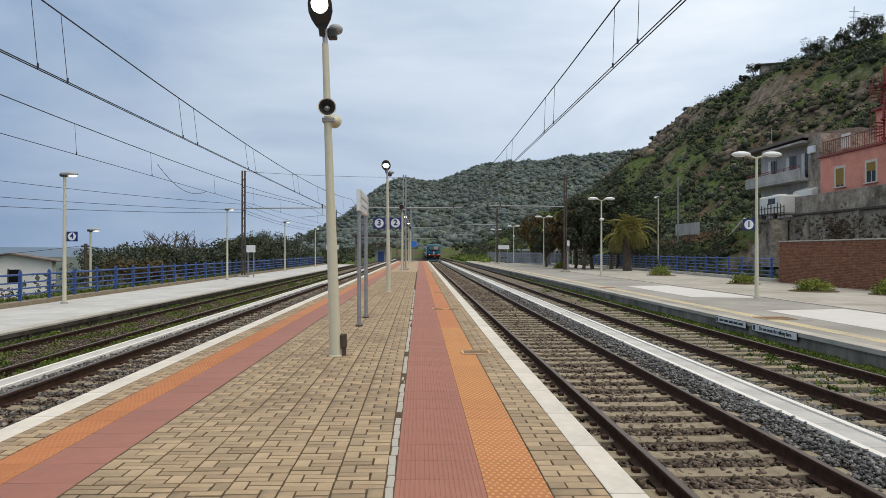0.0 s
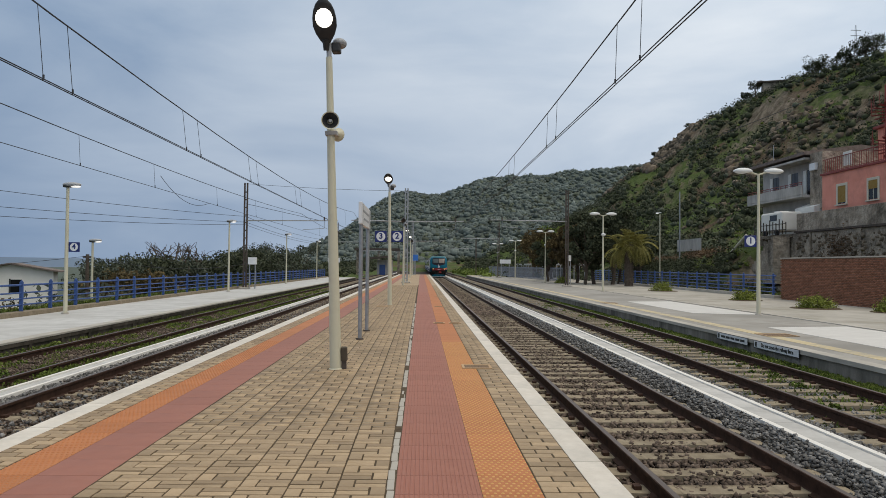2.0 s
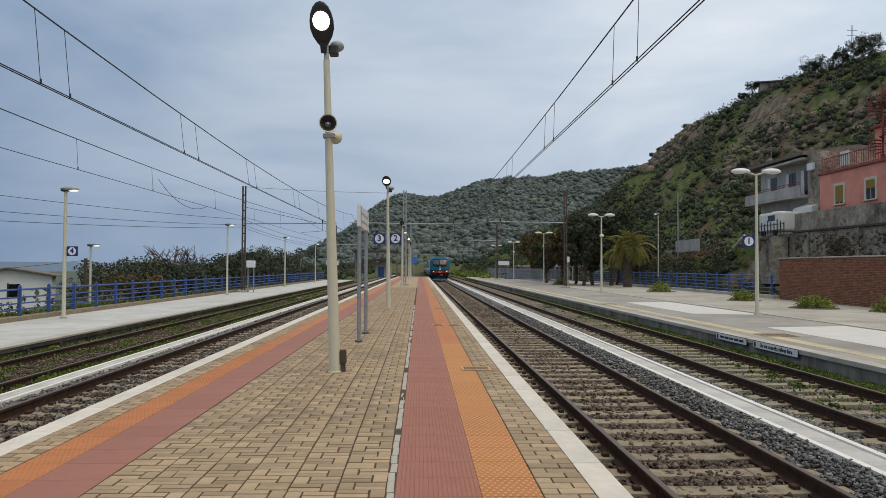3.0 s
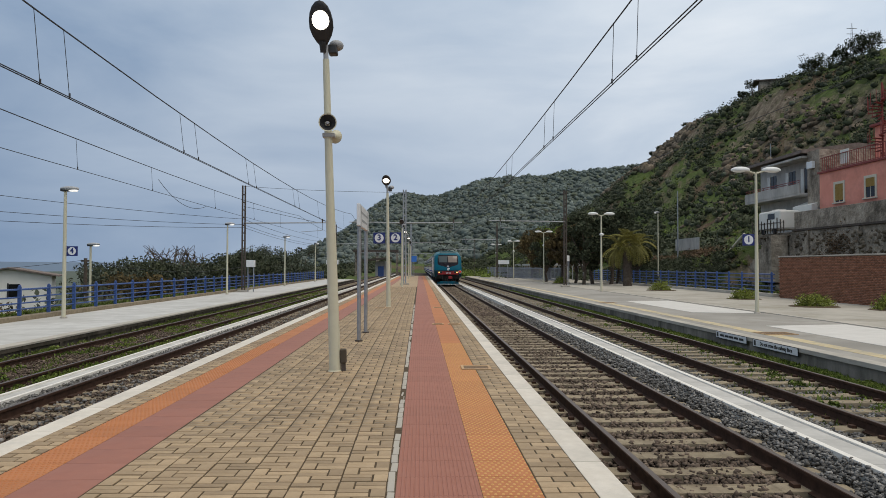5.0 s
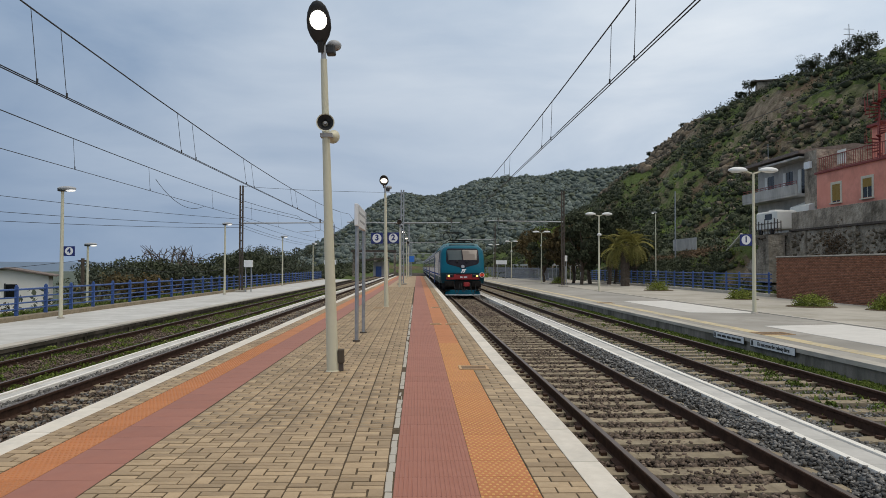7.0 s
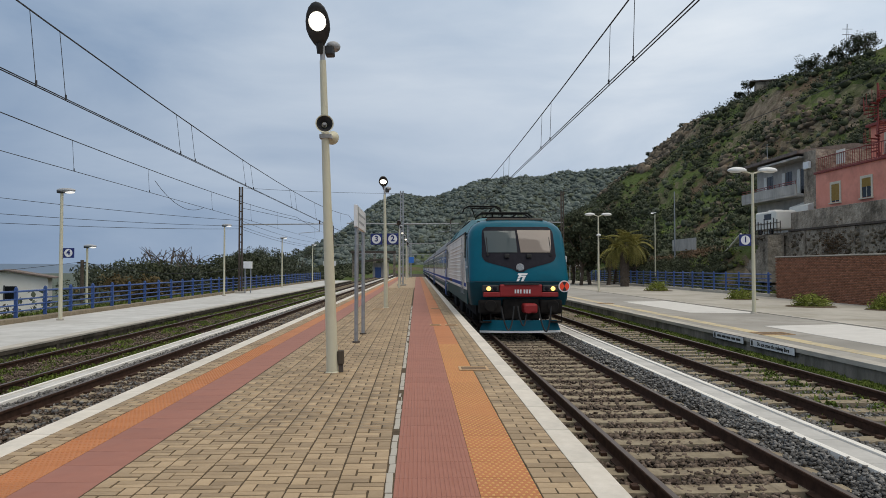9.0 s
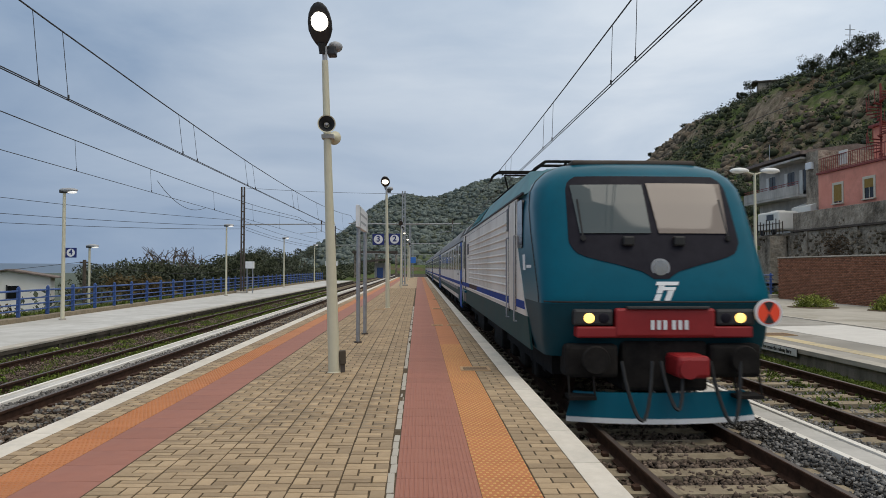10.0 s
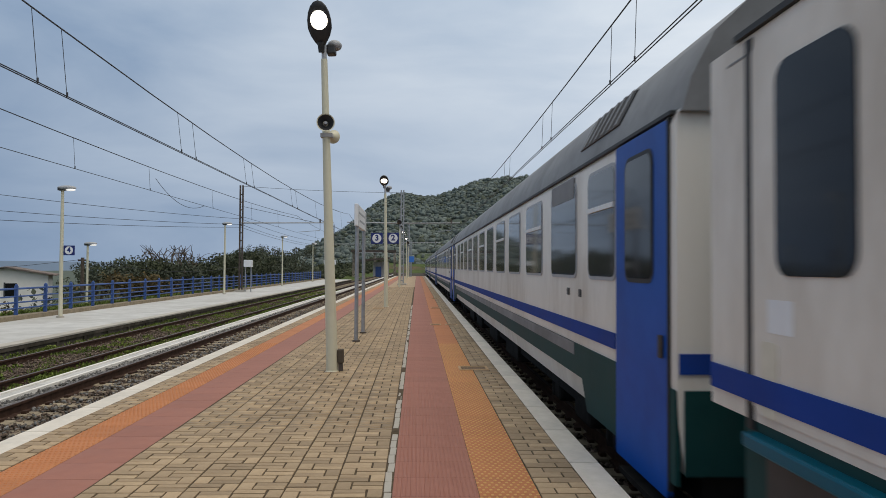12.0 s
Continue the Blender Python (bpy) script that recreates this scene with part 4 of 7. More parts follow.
# ------------------------------------------------------------------ masts and wires
def lattice_mast(x, y, z, height, mat, label, beams=(), double=True):
    t = thing("catenary_mast", pose(x, y, z), label, "catenary mast", "catenary masts")
    if double:
        for s in (-1, 1):
            part("upright", boxed(s * 0.095 - 0.05, s * 0.095 + 0.05, -0.06, 0.06, 0, height, 0.008), mat, t)
        k = int(height / 0.55)
        for i in range(k):
            part("batten", boxed(-0.05, 0.05, -0.05, 0.05, 0.3 + i * 0.55, 0.38 + i * 0.55), mat, t)
    else:
        part("upright", rodded((0, 0, 0), (0, 0, height), 0.16, 0.11, 12), mat, t)
    for h, length, drop in beams:
        arm = part("bracket_arm", rodded((0, 0, h), (length, 0, h + 0.06), 0.05, 0.035, 8), M_GREYPOST, t, "steel bracket arm")
        part("stay", rodded((0, 0, min(height, h + 1.2)), (length * 0.8, 0, h + 0.06), 0.014, sides=6), M_WIRE, arm)
        if drop:
            bm = bmesh.new()
            rod(bm, (length * 0.85, 0, h), (length * 0.85, 0, h - drop), 0.02, sides=6)
            rod(bm, (length * 0.85, 0, h - drop), (length * 0.62, 0, h - drop - 0.12), 0.018, sides=6)
            part("registration_arm", bm, M_GREYPOST, arm)
            part("insulator", rodded((length * 0.85, 0, h + 0.02), (length * 0.85, 0, h + 0.32), 0.05, sides=8), M_DARKPOST, arm)
    part("foot", boxed(-0.35, 0.35, -0.3, 0.3, 0, 0.12, 0.02), M_CONC, t)
    return t


lattice_mast(-12.6, 51, P4, 7.6, M_DARKPOST, "dark rusty lattice catenary mast with a small cabinet", ((4.9, 6.6, 0.5),))
lattice_mast(-1.15, 54, 0, 7.25, M_GREYPOST, "grey lattice catenary mast between the middle tracks", ((4.7, 4.4, 0.5), (4.7, -4.2, 0.5)))
lattice_mast(12.55, 60.5, P1, 8.3, M_DARKPOST, "dark rusty lattice catenary mast on the side platform", ((5.6, -6.6, 0.5),))
for y in (98, 140):
    lattice_mast(-1.2, y, 0 if y < NORTH else BED, 7.3, M_GREYPOST, "grey lattice catenary mast between the middle tracks", ((4.7, 4.4, 0.5), (4.7, -4.2, 0.5)))
    lattice_mast(11.2, y + 4, P1 if y < 120 else BED, 8.0, M_DARKPOST, "dark rusty lattice catenary mast beside the line", ((5.6, -5.4, 0.5),))
    lattice_mast(-11.6, y, P4 if y < 99 else BED, 7.6, M_DARKPOST, "dark rusty lattice catenary mast beside the line", ((4.9, 4.6, 0.5),))
cab = thing("cabinet", pose(-12.0, 50.7, P4), "small white equipment box on a thin stand", "cabinet")
part("body", boxed(-0.28, 0.28, -0.2, 0.2, 1.75, 2.25, 0.02), M_SIGNWHITE, cab)
part("leg", rodded((-0.2, 0, 0), (-0.2, 0, 1.75), 0.04), M_GREYPOST, cab)
part("leg", rodded((0.2, 0, 0), (0.2, 0, 1.75), 0.04), M_GREYPOST, cab)


def wire_line(points, r, sag=0.0, sides=5, steps=14):
    line = [Vector(points[0])]
    for a, b in zip(points, points[1:]):
        a, b = Vector(a), Vector(b)
        line += [a.lerp(b, i / steps) - Vector((0, 0, 4 * sag * (i / steps) * (1 - i / steps))) for i in range(1, steps + 1)]
    return tube(line, r, sides)


def catenary(x_c, x_m, z_c, z_m, spans, sag, droppers, twin):
    t = thing("overhead_line", pose(0, 0, 0), "dark overhead line: carrying wire, contact wires and thin droppers", "overhead line", "overhead lines")
    for k in range(2 if twin else 1):
        pts = [(x_c + 0.05 * (k - 0.5) * twin, y, z_c) for y in spans]
        part("contact_wire", wire_line(pts, 0.0085, 0, 5, 3), M_WIRE, t)
    part("carrying_wire", wire_line([(x_m, y, z_m) for y in spans], 0.012, sag, 5), M_WIRE, t)
    for y in droppers:
        for a, b in zip(spans, spans[1:]):
            if a <= y < b:
                u = (y - a) / (b - a)
                top = z_m - 4 * sag * u * (1 - u)
                bm = rodded((x_m, y, top), (x_c, y, z_c), 0.005, sides=5)
                rod(bm, (x_c, y, z_c + 0.0), (x_c, y, z_c + 0.07), 0.014, sides=6)
                part("dropper", bm, M_WIRE, t)
    return t


SPANS = (-2.0, 54.0, 98.0, 140.0, 182.0, 224.0, 266.0)
catenary(2.95, 2.98, 4.20, 5.48, SPANS, 0.5, (9.47, 10.7, 15.5, 16.65, 22.6, 24.0, 30, 36, 42, 48, 60, 70, 80, 90), 1)
catenary(-5.10, -5.20, 3.82, 5.37, SPANS, 0.8, (9.6, 10.4, 15.4, 16.4, 21.2, 22.2, 29, 30.2, 36, 42, 48, 60, 70, 80, 90), 1)
catenary(-8.6, -8.65, 3.80, 5.0, (-2.0, 51.0, 98.0, 140.0, 182.0), 0.45, (18, 23, 30, 37, 44, 60, 70), 0)
catenary(6.5, 6.5, 5.0, 6.1, (60.5, 102.0, 144.0, 186.0), 0.35, (66, 74, 82, 90, 110), 0)


def cable(points, r, sag, label):
    o = link_mesh("cable", wire_line(points, r, sag, 5, 20), M_WIRE)
    return tagged(o, label, "cable", "aerial cables")


cable([(-12.6, 51, 7.1), (-1.15, 54, 7.05)], 0.012, 0.1, "dark aerial cable slung between two masts")
cable([(-1.15, 54, 7.1), (12.55, 60.5, 6.2)], 0.012, 0.3, "dark aerial cable slung between two masts")
for k, (za, zb) in enumerate(((4.8, 4.75), (3.95, 4.35), (3.45, 4.15))):
    cable([(-21.5, 30, za), (-12.6, 51, zb)], 0.013, 0.15, "dark aerial cable sagging towards a mast")
    cable([(-12.6, 51, zb), (-11.6, 98, zb)], 0.013, 0.5, "dark aerial cable sagging towards a mast")
cable([(19.5, 24, 9.8), (12.55, 60.5, 7.9)], 0.016, 0.2, "dark aerial cable sagging towards a mast")
cable([(12.55, 60.5, 7.9), (11.2, 102, 7.5)], 0.016, 0.8, "dark aerial cable sagging towards a mast")

cable([(-8.65, 23.6, 4.25), (-8.6, 28.8, 3.8)], 0.009, 0.42, "thin slack jumper cable under the seaward overhead line")
pole = thing("utility_pole", pose(-18.6, 40, -3.2), "short grey wooden pole carrying thin cables", "utility pole")
part("shaft", rodded((0, 0, 0), (0, 0, 5.0), 0.12, 0.09, 10), M_BARK, pole)
part("crossbar", boxed(-0.25, 0.25, -0.04, 0.04, 4.8, 4.9), M_DARKPOST, pole)
cable([(-18.6, 40, 1.7), (-12.3, 51, 1.4)], 0.012, 0.55, "thin aerial cable sagging between a pole and a mast")
cable([(-18.6, 40, 1.7), (-30.0, 36, 0.6)], 0.012, 0.15, "thin aerial cable sagging between a pole and a cottage")


# ------------------------------------------------------------------ the train
M_TEAL = material("teal_loco_paint", (0.001, 0.090, 0.142), (0.002, 0.108, 0.166), 0.3, scale=1.5, grime=(0.004, 0.048, 0.066), grime_scale=0.8, grime_amount=0.35, shine=0.14)
# the body teal again, with the lower front's shade put into the colour
M_TEALSHADE = material("teal_paint_shaded_apron", (0.001, 0.038, 0.055), (0.002, 0.047, 0.066), 0.5, scale=2, grime=(0.012, 0.03, 0.032), grime_scale=0.9, grime_amount=0.5, shine=0.2)
M_TEALROOF = material("dusty_teal_roof", (0.025, 0.155, 0.185), (0.055, 0.20, 0.225), 0.5, scale=2, grime=(0.05, 0.08, 0.085), grime_scale=0.7, grime_amount=0.45, shine=0.3)
M_ROOFDIRT = material("brown_roof_dust", (0.075, 0.06, 0.05), (0.12, 0.10, 0.085), 0.8, scale=2)
M_TRAINWHITE = material("grimy_white_train_paint", (0.71, 0.665, 0.60), (0.80, 0.755, 0.69), 0.42, scale=1.1, grime=(0.44, 0.37, 0.29), grime_scale=0.9, grime_amount=0.6, stretch=(1, 1, 0.35))
M_TRAINGREEN = material("dark_green_skirt_paint", (0.006, 0.042, 0.042), (0.010, 0.058, 0.056), 0.6, scale=2, grime=(0.02, 0.035, 0.034), grime_scale=1.0, grime_amount=0.6, shine=0.2)
M_STRIPE = material("blue_stripe", (0.010, 0.045, 0.25), (0.014, 0.055, 0.30), 0.6, scale=2, grime=(0.04, 0.045, 0.13), grime_scale=0.8, grime_amount=0.4, shine=0.1)
M_BROWNSTRIPE = material("rust_worn_stripe", (0.06, 0.035, 0.03), (0.10, 0.06, 0.05), 0.7, scale=3)
M_DOORBLUE = material("blue_door_paint", (0.006, 0.075, 0.36), (0.010, 0.09, 0.42), 0.45, scale=2, grime=(0.012, 0.04, 0.2), grime_scale=1.2, grime_amount=0.4, shine=0.15)
M_COACHROOF = material("grey_coach_roof", (0.17, 0.17, 0.175), (0.25, 0.25, 0.255), 0.6, scale=1.4, grime=(0.10, 0.095, 0.09), grime_scale=0.6, grime_amount=0.6)
M_MASK = material("matt_dark_windscreen_surround", (0.015, 0.014, 0.021), (0.022, 0.021, 0.029), 0.5, shine=0.08)
M_RUBBER = material("black_rubber", (0.012, 0.012, 0.013), (0.02, 0.02, 0.021), 0.6)
M_UNDER = material("sooty_underframe", (0.010, 0.009, 0.009), (0.026, 0.023, 0.021), 0.9, scale=5, bump=0.3, shine=0.15)
M_SIGNALRED = material("signal_red_paint", (0.25, 0.010, 0.013), (0.31, 0.016, 0.018), 0.5, scale=3)
M_SCREEN = glass("windscreen_glass", (0.062, 0.083, 0.090), 0.05, 0.45)
M_BLIND = glass("windscreen_with_beige_blind", (0.22, 0.18, 0.155), 0.05, 0.45)
M_COACHGLASS = glass("tinted_coach_glass", (0.040, 0.043, 0.044), 0.06, 0.4)
M_HEADLAMP = glowing("lit_head_lamp", (1.0, 0.60, 0.15), 2.0)
M_REFLECTOR = material("head_lamp_reflector", (0.5, 0.5, 0.52), (0.6, 0.6, 0.62), 0.15, 0.9)

# height over the rail, half width, depth of the face, depth of the seam behind it
NOSE = ((0.85, 1.36, 0.30, 0.66), (1.05, 1.40, 0.20, 0.60), (1.50, 1.43, 0.12, 0.55), (1.62, 1.43, 0.13, 0.58), (2.0, 1.43, 0.27, 0.86), (2.4, 1.43, 0.44, 1.15),
        (2.75, 1.42, 0.60, 1.37), (2.98, 1.385, 0.72, 1.50), (3.13, 1.30, 0.82, 1.58), (3.25, 1.17, 0.97, 1.66), (3.33, 1.00, 1.18, 1.73), (3.37, 0.80, 1.48, 1.79))
LOCO = 15.75


def nose_row(z):
    zs = [r[0] for r in NOSE]
    return [float(np.interp(z, zs, [r[k] for r in NOSE])) for k in (1, 2, 3)]


def nose_y(x, z):
    """Depth of the cab front at (x, z)."""
    w, yf, ys = nose_row(z)
    s = min(1.0, abs(x) / w) ** (1 / 0.62)
    return ys - (ys - yf) * max(0.0, 1 - s * s) ** 0.26


def shell(rows, length, close):
    """A hull from stacked closed loops: a rounded cab at either end."""
    bm = bmesh.new()
    loops = []
    a = np.linspace(-math.pi / 2, math.pi / 2, 61)
    for z, w, yf, ys in rows:
        c = [(w * math.copysign(abs(math.sin(v)) ** 0.62, math.sin(v)), ys - (ys - yf) * abs(math.cos(v)) ** 0.52) for v in a]
        ring = [(x, y) for x, y in c] + [(-x, length - y) for x, y in c]
        loops.append([bm.verts.new((x, y, z)) for x, y in ring])
    for lo, hi in zip(loops, loops[1:]):
        n = len(lo)
        for i in range(n):
            bm.faces.new((lo[i], lo[(i + 1) % n], hi[(i + 1) % n], hi[i]))
    bm.faces.new(loops[0][::-1])
    bm.faces.new(loops[-1])
    return bm


def face_patch(limits, proud, cols=14, rows=12, side=None):
    """A plate laid on the cab front; limits gives rows of (z, left, right)."""
    bm = bmesh.new()
    zs = [l[0] for l in limits]
    grid = []
    for z in np.linspace(zs[0], zs[-1], rows + 1):
        lo, hi = np.interp(z, zs, [l[1] for l in limits]), np.interp(z, zs, [l[2] for l in limits])
        grid.append([(x, nose_y(x, z), z) for x in np.linspace(lo, hi, cols + 1)])
    front = [[bm.verts.new((x, y - proud, z)) for x, y, z in g] for g in grid]
    back = [[bm.verts.new((x, y + 0.03, z)) for x, y, z in g] for g in grid]
    for i in range(rows):
        for j in range(cols):
            bm.faces.new((front[i][j], front[i][j + 1], front[i + 1][j + 1], front[i + 1][j]))
    for i in range(rows):
        for k, m in ((0, 1), (cols, -1)):
            q = (front[i][k], front[i + 1][k], back[i + 1][k], back[i][k])
            bm.faces.new(q)
    for j in range(cols):
        for k in (0, rows):
            bm.faces.new((front[k][j], front[k][j + 1], back[k][j + 1], back[k][j]))
    return bm


def side_plate(s, outline, x, thick=0.012):
    """A flat plate of (y, z) points on the side s of a vehicle."""
    bm = bmesh.new()
    a = [bm.verts.new((s * (x + thick), y, z)) for y, z in outline]
    b = [bm.verts.new((s * (x - 0.02), y, z)) for y, z in outline]
    bm.faces.new(a)
    bm.faces.new(b[::-1])
    n = len(outline)
    for i in range(n):
        bm.faces.new((a[i], a[(i + 1) % n], b[(i + 1) % n], b[i]))
    return bm


def rounded(y0, y1, z0, z1, r, k=4):
    pts = []
    for cy, cz, st in ((y1 - r, z1 - r, 0), (y0 + r, z1 - r, 90), (y0 + r, z0 + r, 180), (y1 - r, z0 + r, 270)):
        pts += [(cy + r * math.cos(radians(st + 90 * i / k)), cz + r * math.sin(radians(st + 90 * i / k))) for i in range(k + 1)]
    return pts


def bogie(t, cy, wheels=(-1.3, 1.3)):
    for s in (-1, 1):
        frame_part = bmesh.new()
        box(frame_part, s * 1.02 - 0.09, s * 1.02 + 0.09, cy - 1.75, cy + 1.75, 0.42, 0.66, 0.03)
        box(frame_part, s * 1.05 - 0.14, s * 1.05 + 0.14, cy - 0.35, cy + 0.35, 0.30, 0.80, 0.05)
        for w in wheels:
            box(frame_part, s * 1.06 - 0.13, s * 1.06 + 0.13, cy + w - 0.17, cy + w + 0.17, 0.30, 0.62, 0.05)
            rod(frame_part, (s * 1.08, cy + w + 0.35, 0.3), (s * 1.08, cy + w + 0.35, 0.75), 0.1, sides=10)
        b = part("bogie_frame", frame_part, M_UNDER, t, "sooty bogie frame")
    for w in wheels:
        bm = rodded((-0.82, cy + w, 0.5), (0.82, cy + w, 0.5), 0.08, sides=10)
        for s in (-1, 1):
            rod(bm, (s * 0.69, cy + w, 0.5), (s * 0.82, cy + w, 0.5), 0.5, sides=24)
        part("wheelset", bm, M_RAIL, b)
    return b


def build_loco():
    t = thing("locomotive", pose(TRACK["two"], 60, RAIL), "teal and white electric locomotive with dark windscreen and red bumper", "locomotive", "the passing train")
    body = smooth(part("body", shell(NOSE, LOCO, True), M_TEAL, t, "teal painted body"), 35)
    # roof
    body.data.materials.append(M_TEALSHADE)
    # below the joint the faces take the teal with painted shade
    for p in body.data.polygons:
        if p.center.z < 1.52:
            p.material_index = 1

    # dark rubber joint between the cab front and the sides
    for s in (-1, 1):
        bm = bmesh.new()
        rows = [r for r in NOSE if r[0] > 1.4]
        for a, b in zip(rows, rows[1:]):
            rod(bm, (s * (a[1] - 0.006), a[3] - 0.01, a[0]), (s * (b[1] - 0.006), b[3] - 0.01, b[0]), 0.017, sides=6)
        part("cab_joint", bm, M_RUBBER, t, "dark rubber joint")
    bm = bmesh.new()
    line = [(x, nose_y(x, 1.52) - 0.002, 1.52) for x in np.linspace(-1.40, 1.40, 29)]
    for a, b in zip(line, line[1:]):
        rod(bm, a, b, 0.013, sides=6)
    part("front_joint", bm, M_RUBBER, t, "dark rubber joint")

    def tapered(outline, front, y0, y1, cut):
        """A bar along y whose two ends sink down to another outline."""
        bm = bmesh.new()
        rings = [[bm.verts.new((x, y, z)) for x, z in o] for o, y in ((front, y0), (outline, y0 + cut), (outline, y1 - cut), (front, y1))]
        k = len(outline)
        for a, b in zip(rings, rings[1:]):
            for i in range(k):
                bm.faces.new((a[i], a[(i + 1) % k], b[(i + 1) % k], b[i]))
        bm.faces.new(rings[0][::-1])
        bm.faces.new(rings[-1])
        return bm

    part("roof", tapered([(-1.13, 3.43), (1.13, 3.43), (0.85, 3.52), (-0.85, 3.52)], [(-0.8, 3.34), (0.8, 3.34), (0.7, 3.375), (-0.7, 3.375)], 1.7, LOCO - 1.7, 1.3), M_TEALROOF, t, "dusty teal roof")
    for s in (-1, 1):
        part("roof_slope", tapered([(s * 1.40, 3.0), (s * 1.44, 3.015), (s * 1.14, 3.475), (s * 1.08, 3.45)], [(s * 1.36, 2.98), (s * 1.395, 2.99), (s * 1.06, 3.32), (s * 1.0, 3.30)], 1.7, LOCO - 1.7, 1.3), M_TEALROOF, t, "dusty teal roof slope")
    part("roof_front", boxed(-0.85, 0.85, 1.25, 1.75, 3.32, 3.40, 0.03), M_ROOFDIRT, t, "brown dusty roof edge")
    # windscreen
    wide = [(1.80, -0.09, 0.09), (1.88, -0.20, 0.20), (1.97, -0.50, 0.50), (2.05, -0.84, 0.84), (2.12, -1.0, 1.0), (2.25, -1.07, 1.07), (2.95, -1.04, 1.04), (3.06, -1.0, 1.0), (3.12, -0.90, 0.90)]
    mask = smooth(part("windscreen_surround", face_patch(wide, 0.012, 60, 30), M_MASK, t, "dark windscreen surround"))
    smooth(part("windscreen", face_patch([(2.36, -0.93, -0.055), (3.00, -0.99, -0.075)], 0.030, 48, 20), M_SCREEN, mask, "grey reflecting glass"))
    smooth(part("windscreen", face_patch([(2.36, 0.045, 0.93), (3.02, -0.02, 0.97)], 0.030, 48, 20), M_BLIND, mask, "glass with a beige blind drawn behind it"))
    for x0, x1, lean in ((-0.90, -0.62, 0.4), (0.92, 0.80, 0.5)):
        bm = bmesh.new()
        rod(bm, (x0, nose_y(x0, 2.34) - 0.03, 2.33), (x0 - 0.02, nose_y(x0, 2.8) - 0.035, 2.80), 0.012, sides=6)
        rod(bm, (x0, nose_y(x0, 2.3) - 0.02, 2.30), (x0, nose_y(x0, 2.3) - 0.06, 2.30), 0.035, sides=10)
        part("wiper", bm, M_RUBBER, mask)
    for x in (-0.36, 0.27):
        bm = boxed(x - 0.07, x + 0.07, nose_y(x, 2.2) - 0.07, nose_y(x, 2.2) + 0.02, 2.20, 2.32, 0.02)
        part("wiper_motor", bm, M_RUBBER, mask)
    bm = rodded((0, nose_y(0, 1.93) - 0.035, 1.93), (0, nose_y(0, 1.93) + 0.04, 1.93), 0.115, sides=22)
    top = part("top_lamp", bm, M_LAMPGREY, t, "round unlit lamp")
    part("lens", rodded((0, nose_y(0, 1.93) - 0.045, 1.93), (0, nose_y(0, 1.93), 1.93), 0.092, sides=22), M_REFLECTOR, top)
    # white emblem: two slanted strokes
    for k, (z0, z1, w, x) in enumerate(((1.54, 1.72, 0.036, -0.085), (1.54, 1.66, 0.036, 0.045), (1.722, 1.765, 0.135, 0.055), (1.662, 1.70, 0.07, 0.075))):
        bm = bmesh.new()
        y = nose_y(0, 1.55) - 0.012
        q = [(x - w, z0), (x + w, z0), (x + w + (z1 - z0) * 0.45, z1), (x - w + (z1 - z0) * 0.45, z1)]
        front = [bm.verts.new((a, nose_y(a, b) - 0.012 - 0.001 * k, b)) for a, b in q]
        back = [bm.verts.new((a, nose_y(a, b) + 0.02, b)) for a, b in q]
        bm.faces.new(front)
        for i in range(4):
            bm.faces.new((front[i], front[(i + 1) % 4], back[(i + 1) % 4], back[i]))
        part("emblem_stroke", bm, M_SIGNWHITE, t, "white slanted stroke")
    # bumper, lamps
    bm = boxed(-1.06, 1.06, 0.06, 0.36, 1.10, 1.235, 0.02)
    part("bumper", bm, M_SIGNALRED, t, "red bumper beam")
    red = part("bumper_centre", boxed(-0.60, 0.60, 0.045, 0.34, 1.11, 1.45, 0.03), M_SIGNALRED, t, "red centre panel")
    part("step", boxed(-0.47, 0.52, 0.01, 0.12, 1.44, 1.475, 0.01), M_BLACK, t)
    for k in range(6):
        x = -0.16 + k * 0.075 + (0.03 if k > 2 else 0)
        part("number_bar", boxed(x - 0.022, x + 0.022, 0.035, 0.05, 1.20, 1.31), M_SIGNWHITE, red, "white number bar")
    for s in (-1, 1):
        c = part("lamp_panel", boxed(s * 1.09 if s < 0 else 0.62, s * 0.62 if s < 0 else 1.09, 0.07, 0.34, 1.245, 1.44, 0.03), M_BLACK, t, "dark lamp cluster")
        bm = bmesh.new()
        ball(bm, (s * 0.91, 0.075, 1.335), 0.068, 0.035, 0.062, 16, 10)
        smooth(part("head_lamp", bm, M_HEADLAMP, c, "lit amber-white head lamp"))
        bm = bmesh.new()
        ball(bm, (s * 0.735, 0.075, 1.335), 0.07, 0.02, 0.065, 16, 10)
        smooth(part("tail_lamp", bm, M_MASK, c, "unlit tail lamp"))
        # buffers and boxes under the bumper
        part("buffer_beam", boxed(s * 1.18 if s < 0 else 0.55, s * 0.55 if s < 0 else 1.18, 0.10, 0.5, 0.62, 1.02, 0.05), M_UNDER, t)
        bm = rodded((s * 0.875, 0.12, 0.86), (s * 0.875, -0.10, 0.86), 0.09, sides=14)
        rod(bm, (s * 0.875, -0.10, 0.86), (s * 0.875, -0.14, 0.86), 0.17, 0.155, 20)
        part("buffer", bm, M_UNDER, t, "sooty buffer")
        part("front_step", boxed(s * 1.0 - 0.16, s * 1.0 + 0.16, 0.0, 0.3, 0.38, 0.42), M_UNDER, t)
        for d in (-0.15, 0.15):
            part("step_hanger", rodded((s * 1.0 + d, 0.05, 0.4), (s * 1.0 + d, 0.12, 0.65), 0.014, sides=6), M_UNDER, t)
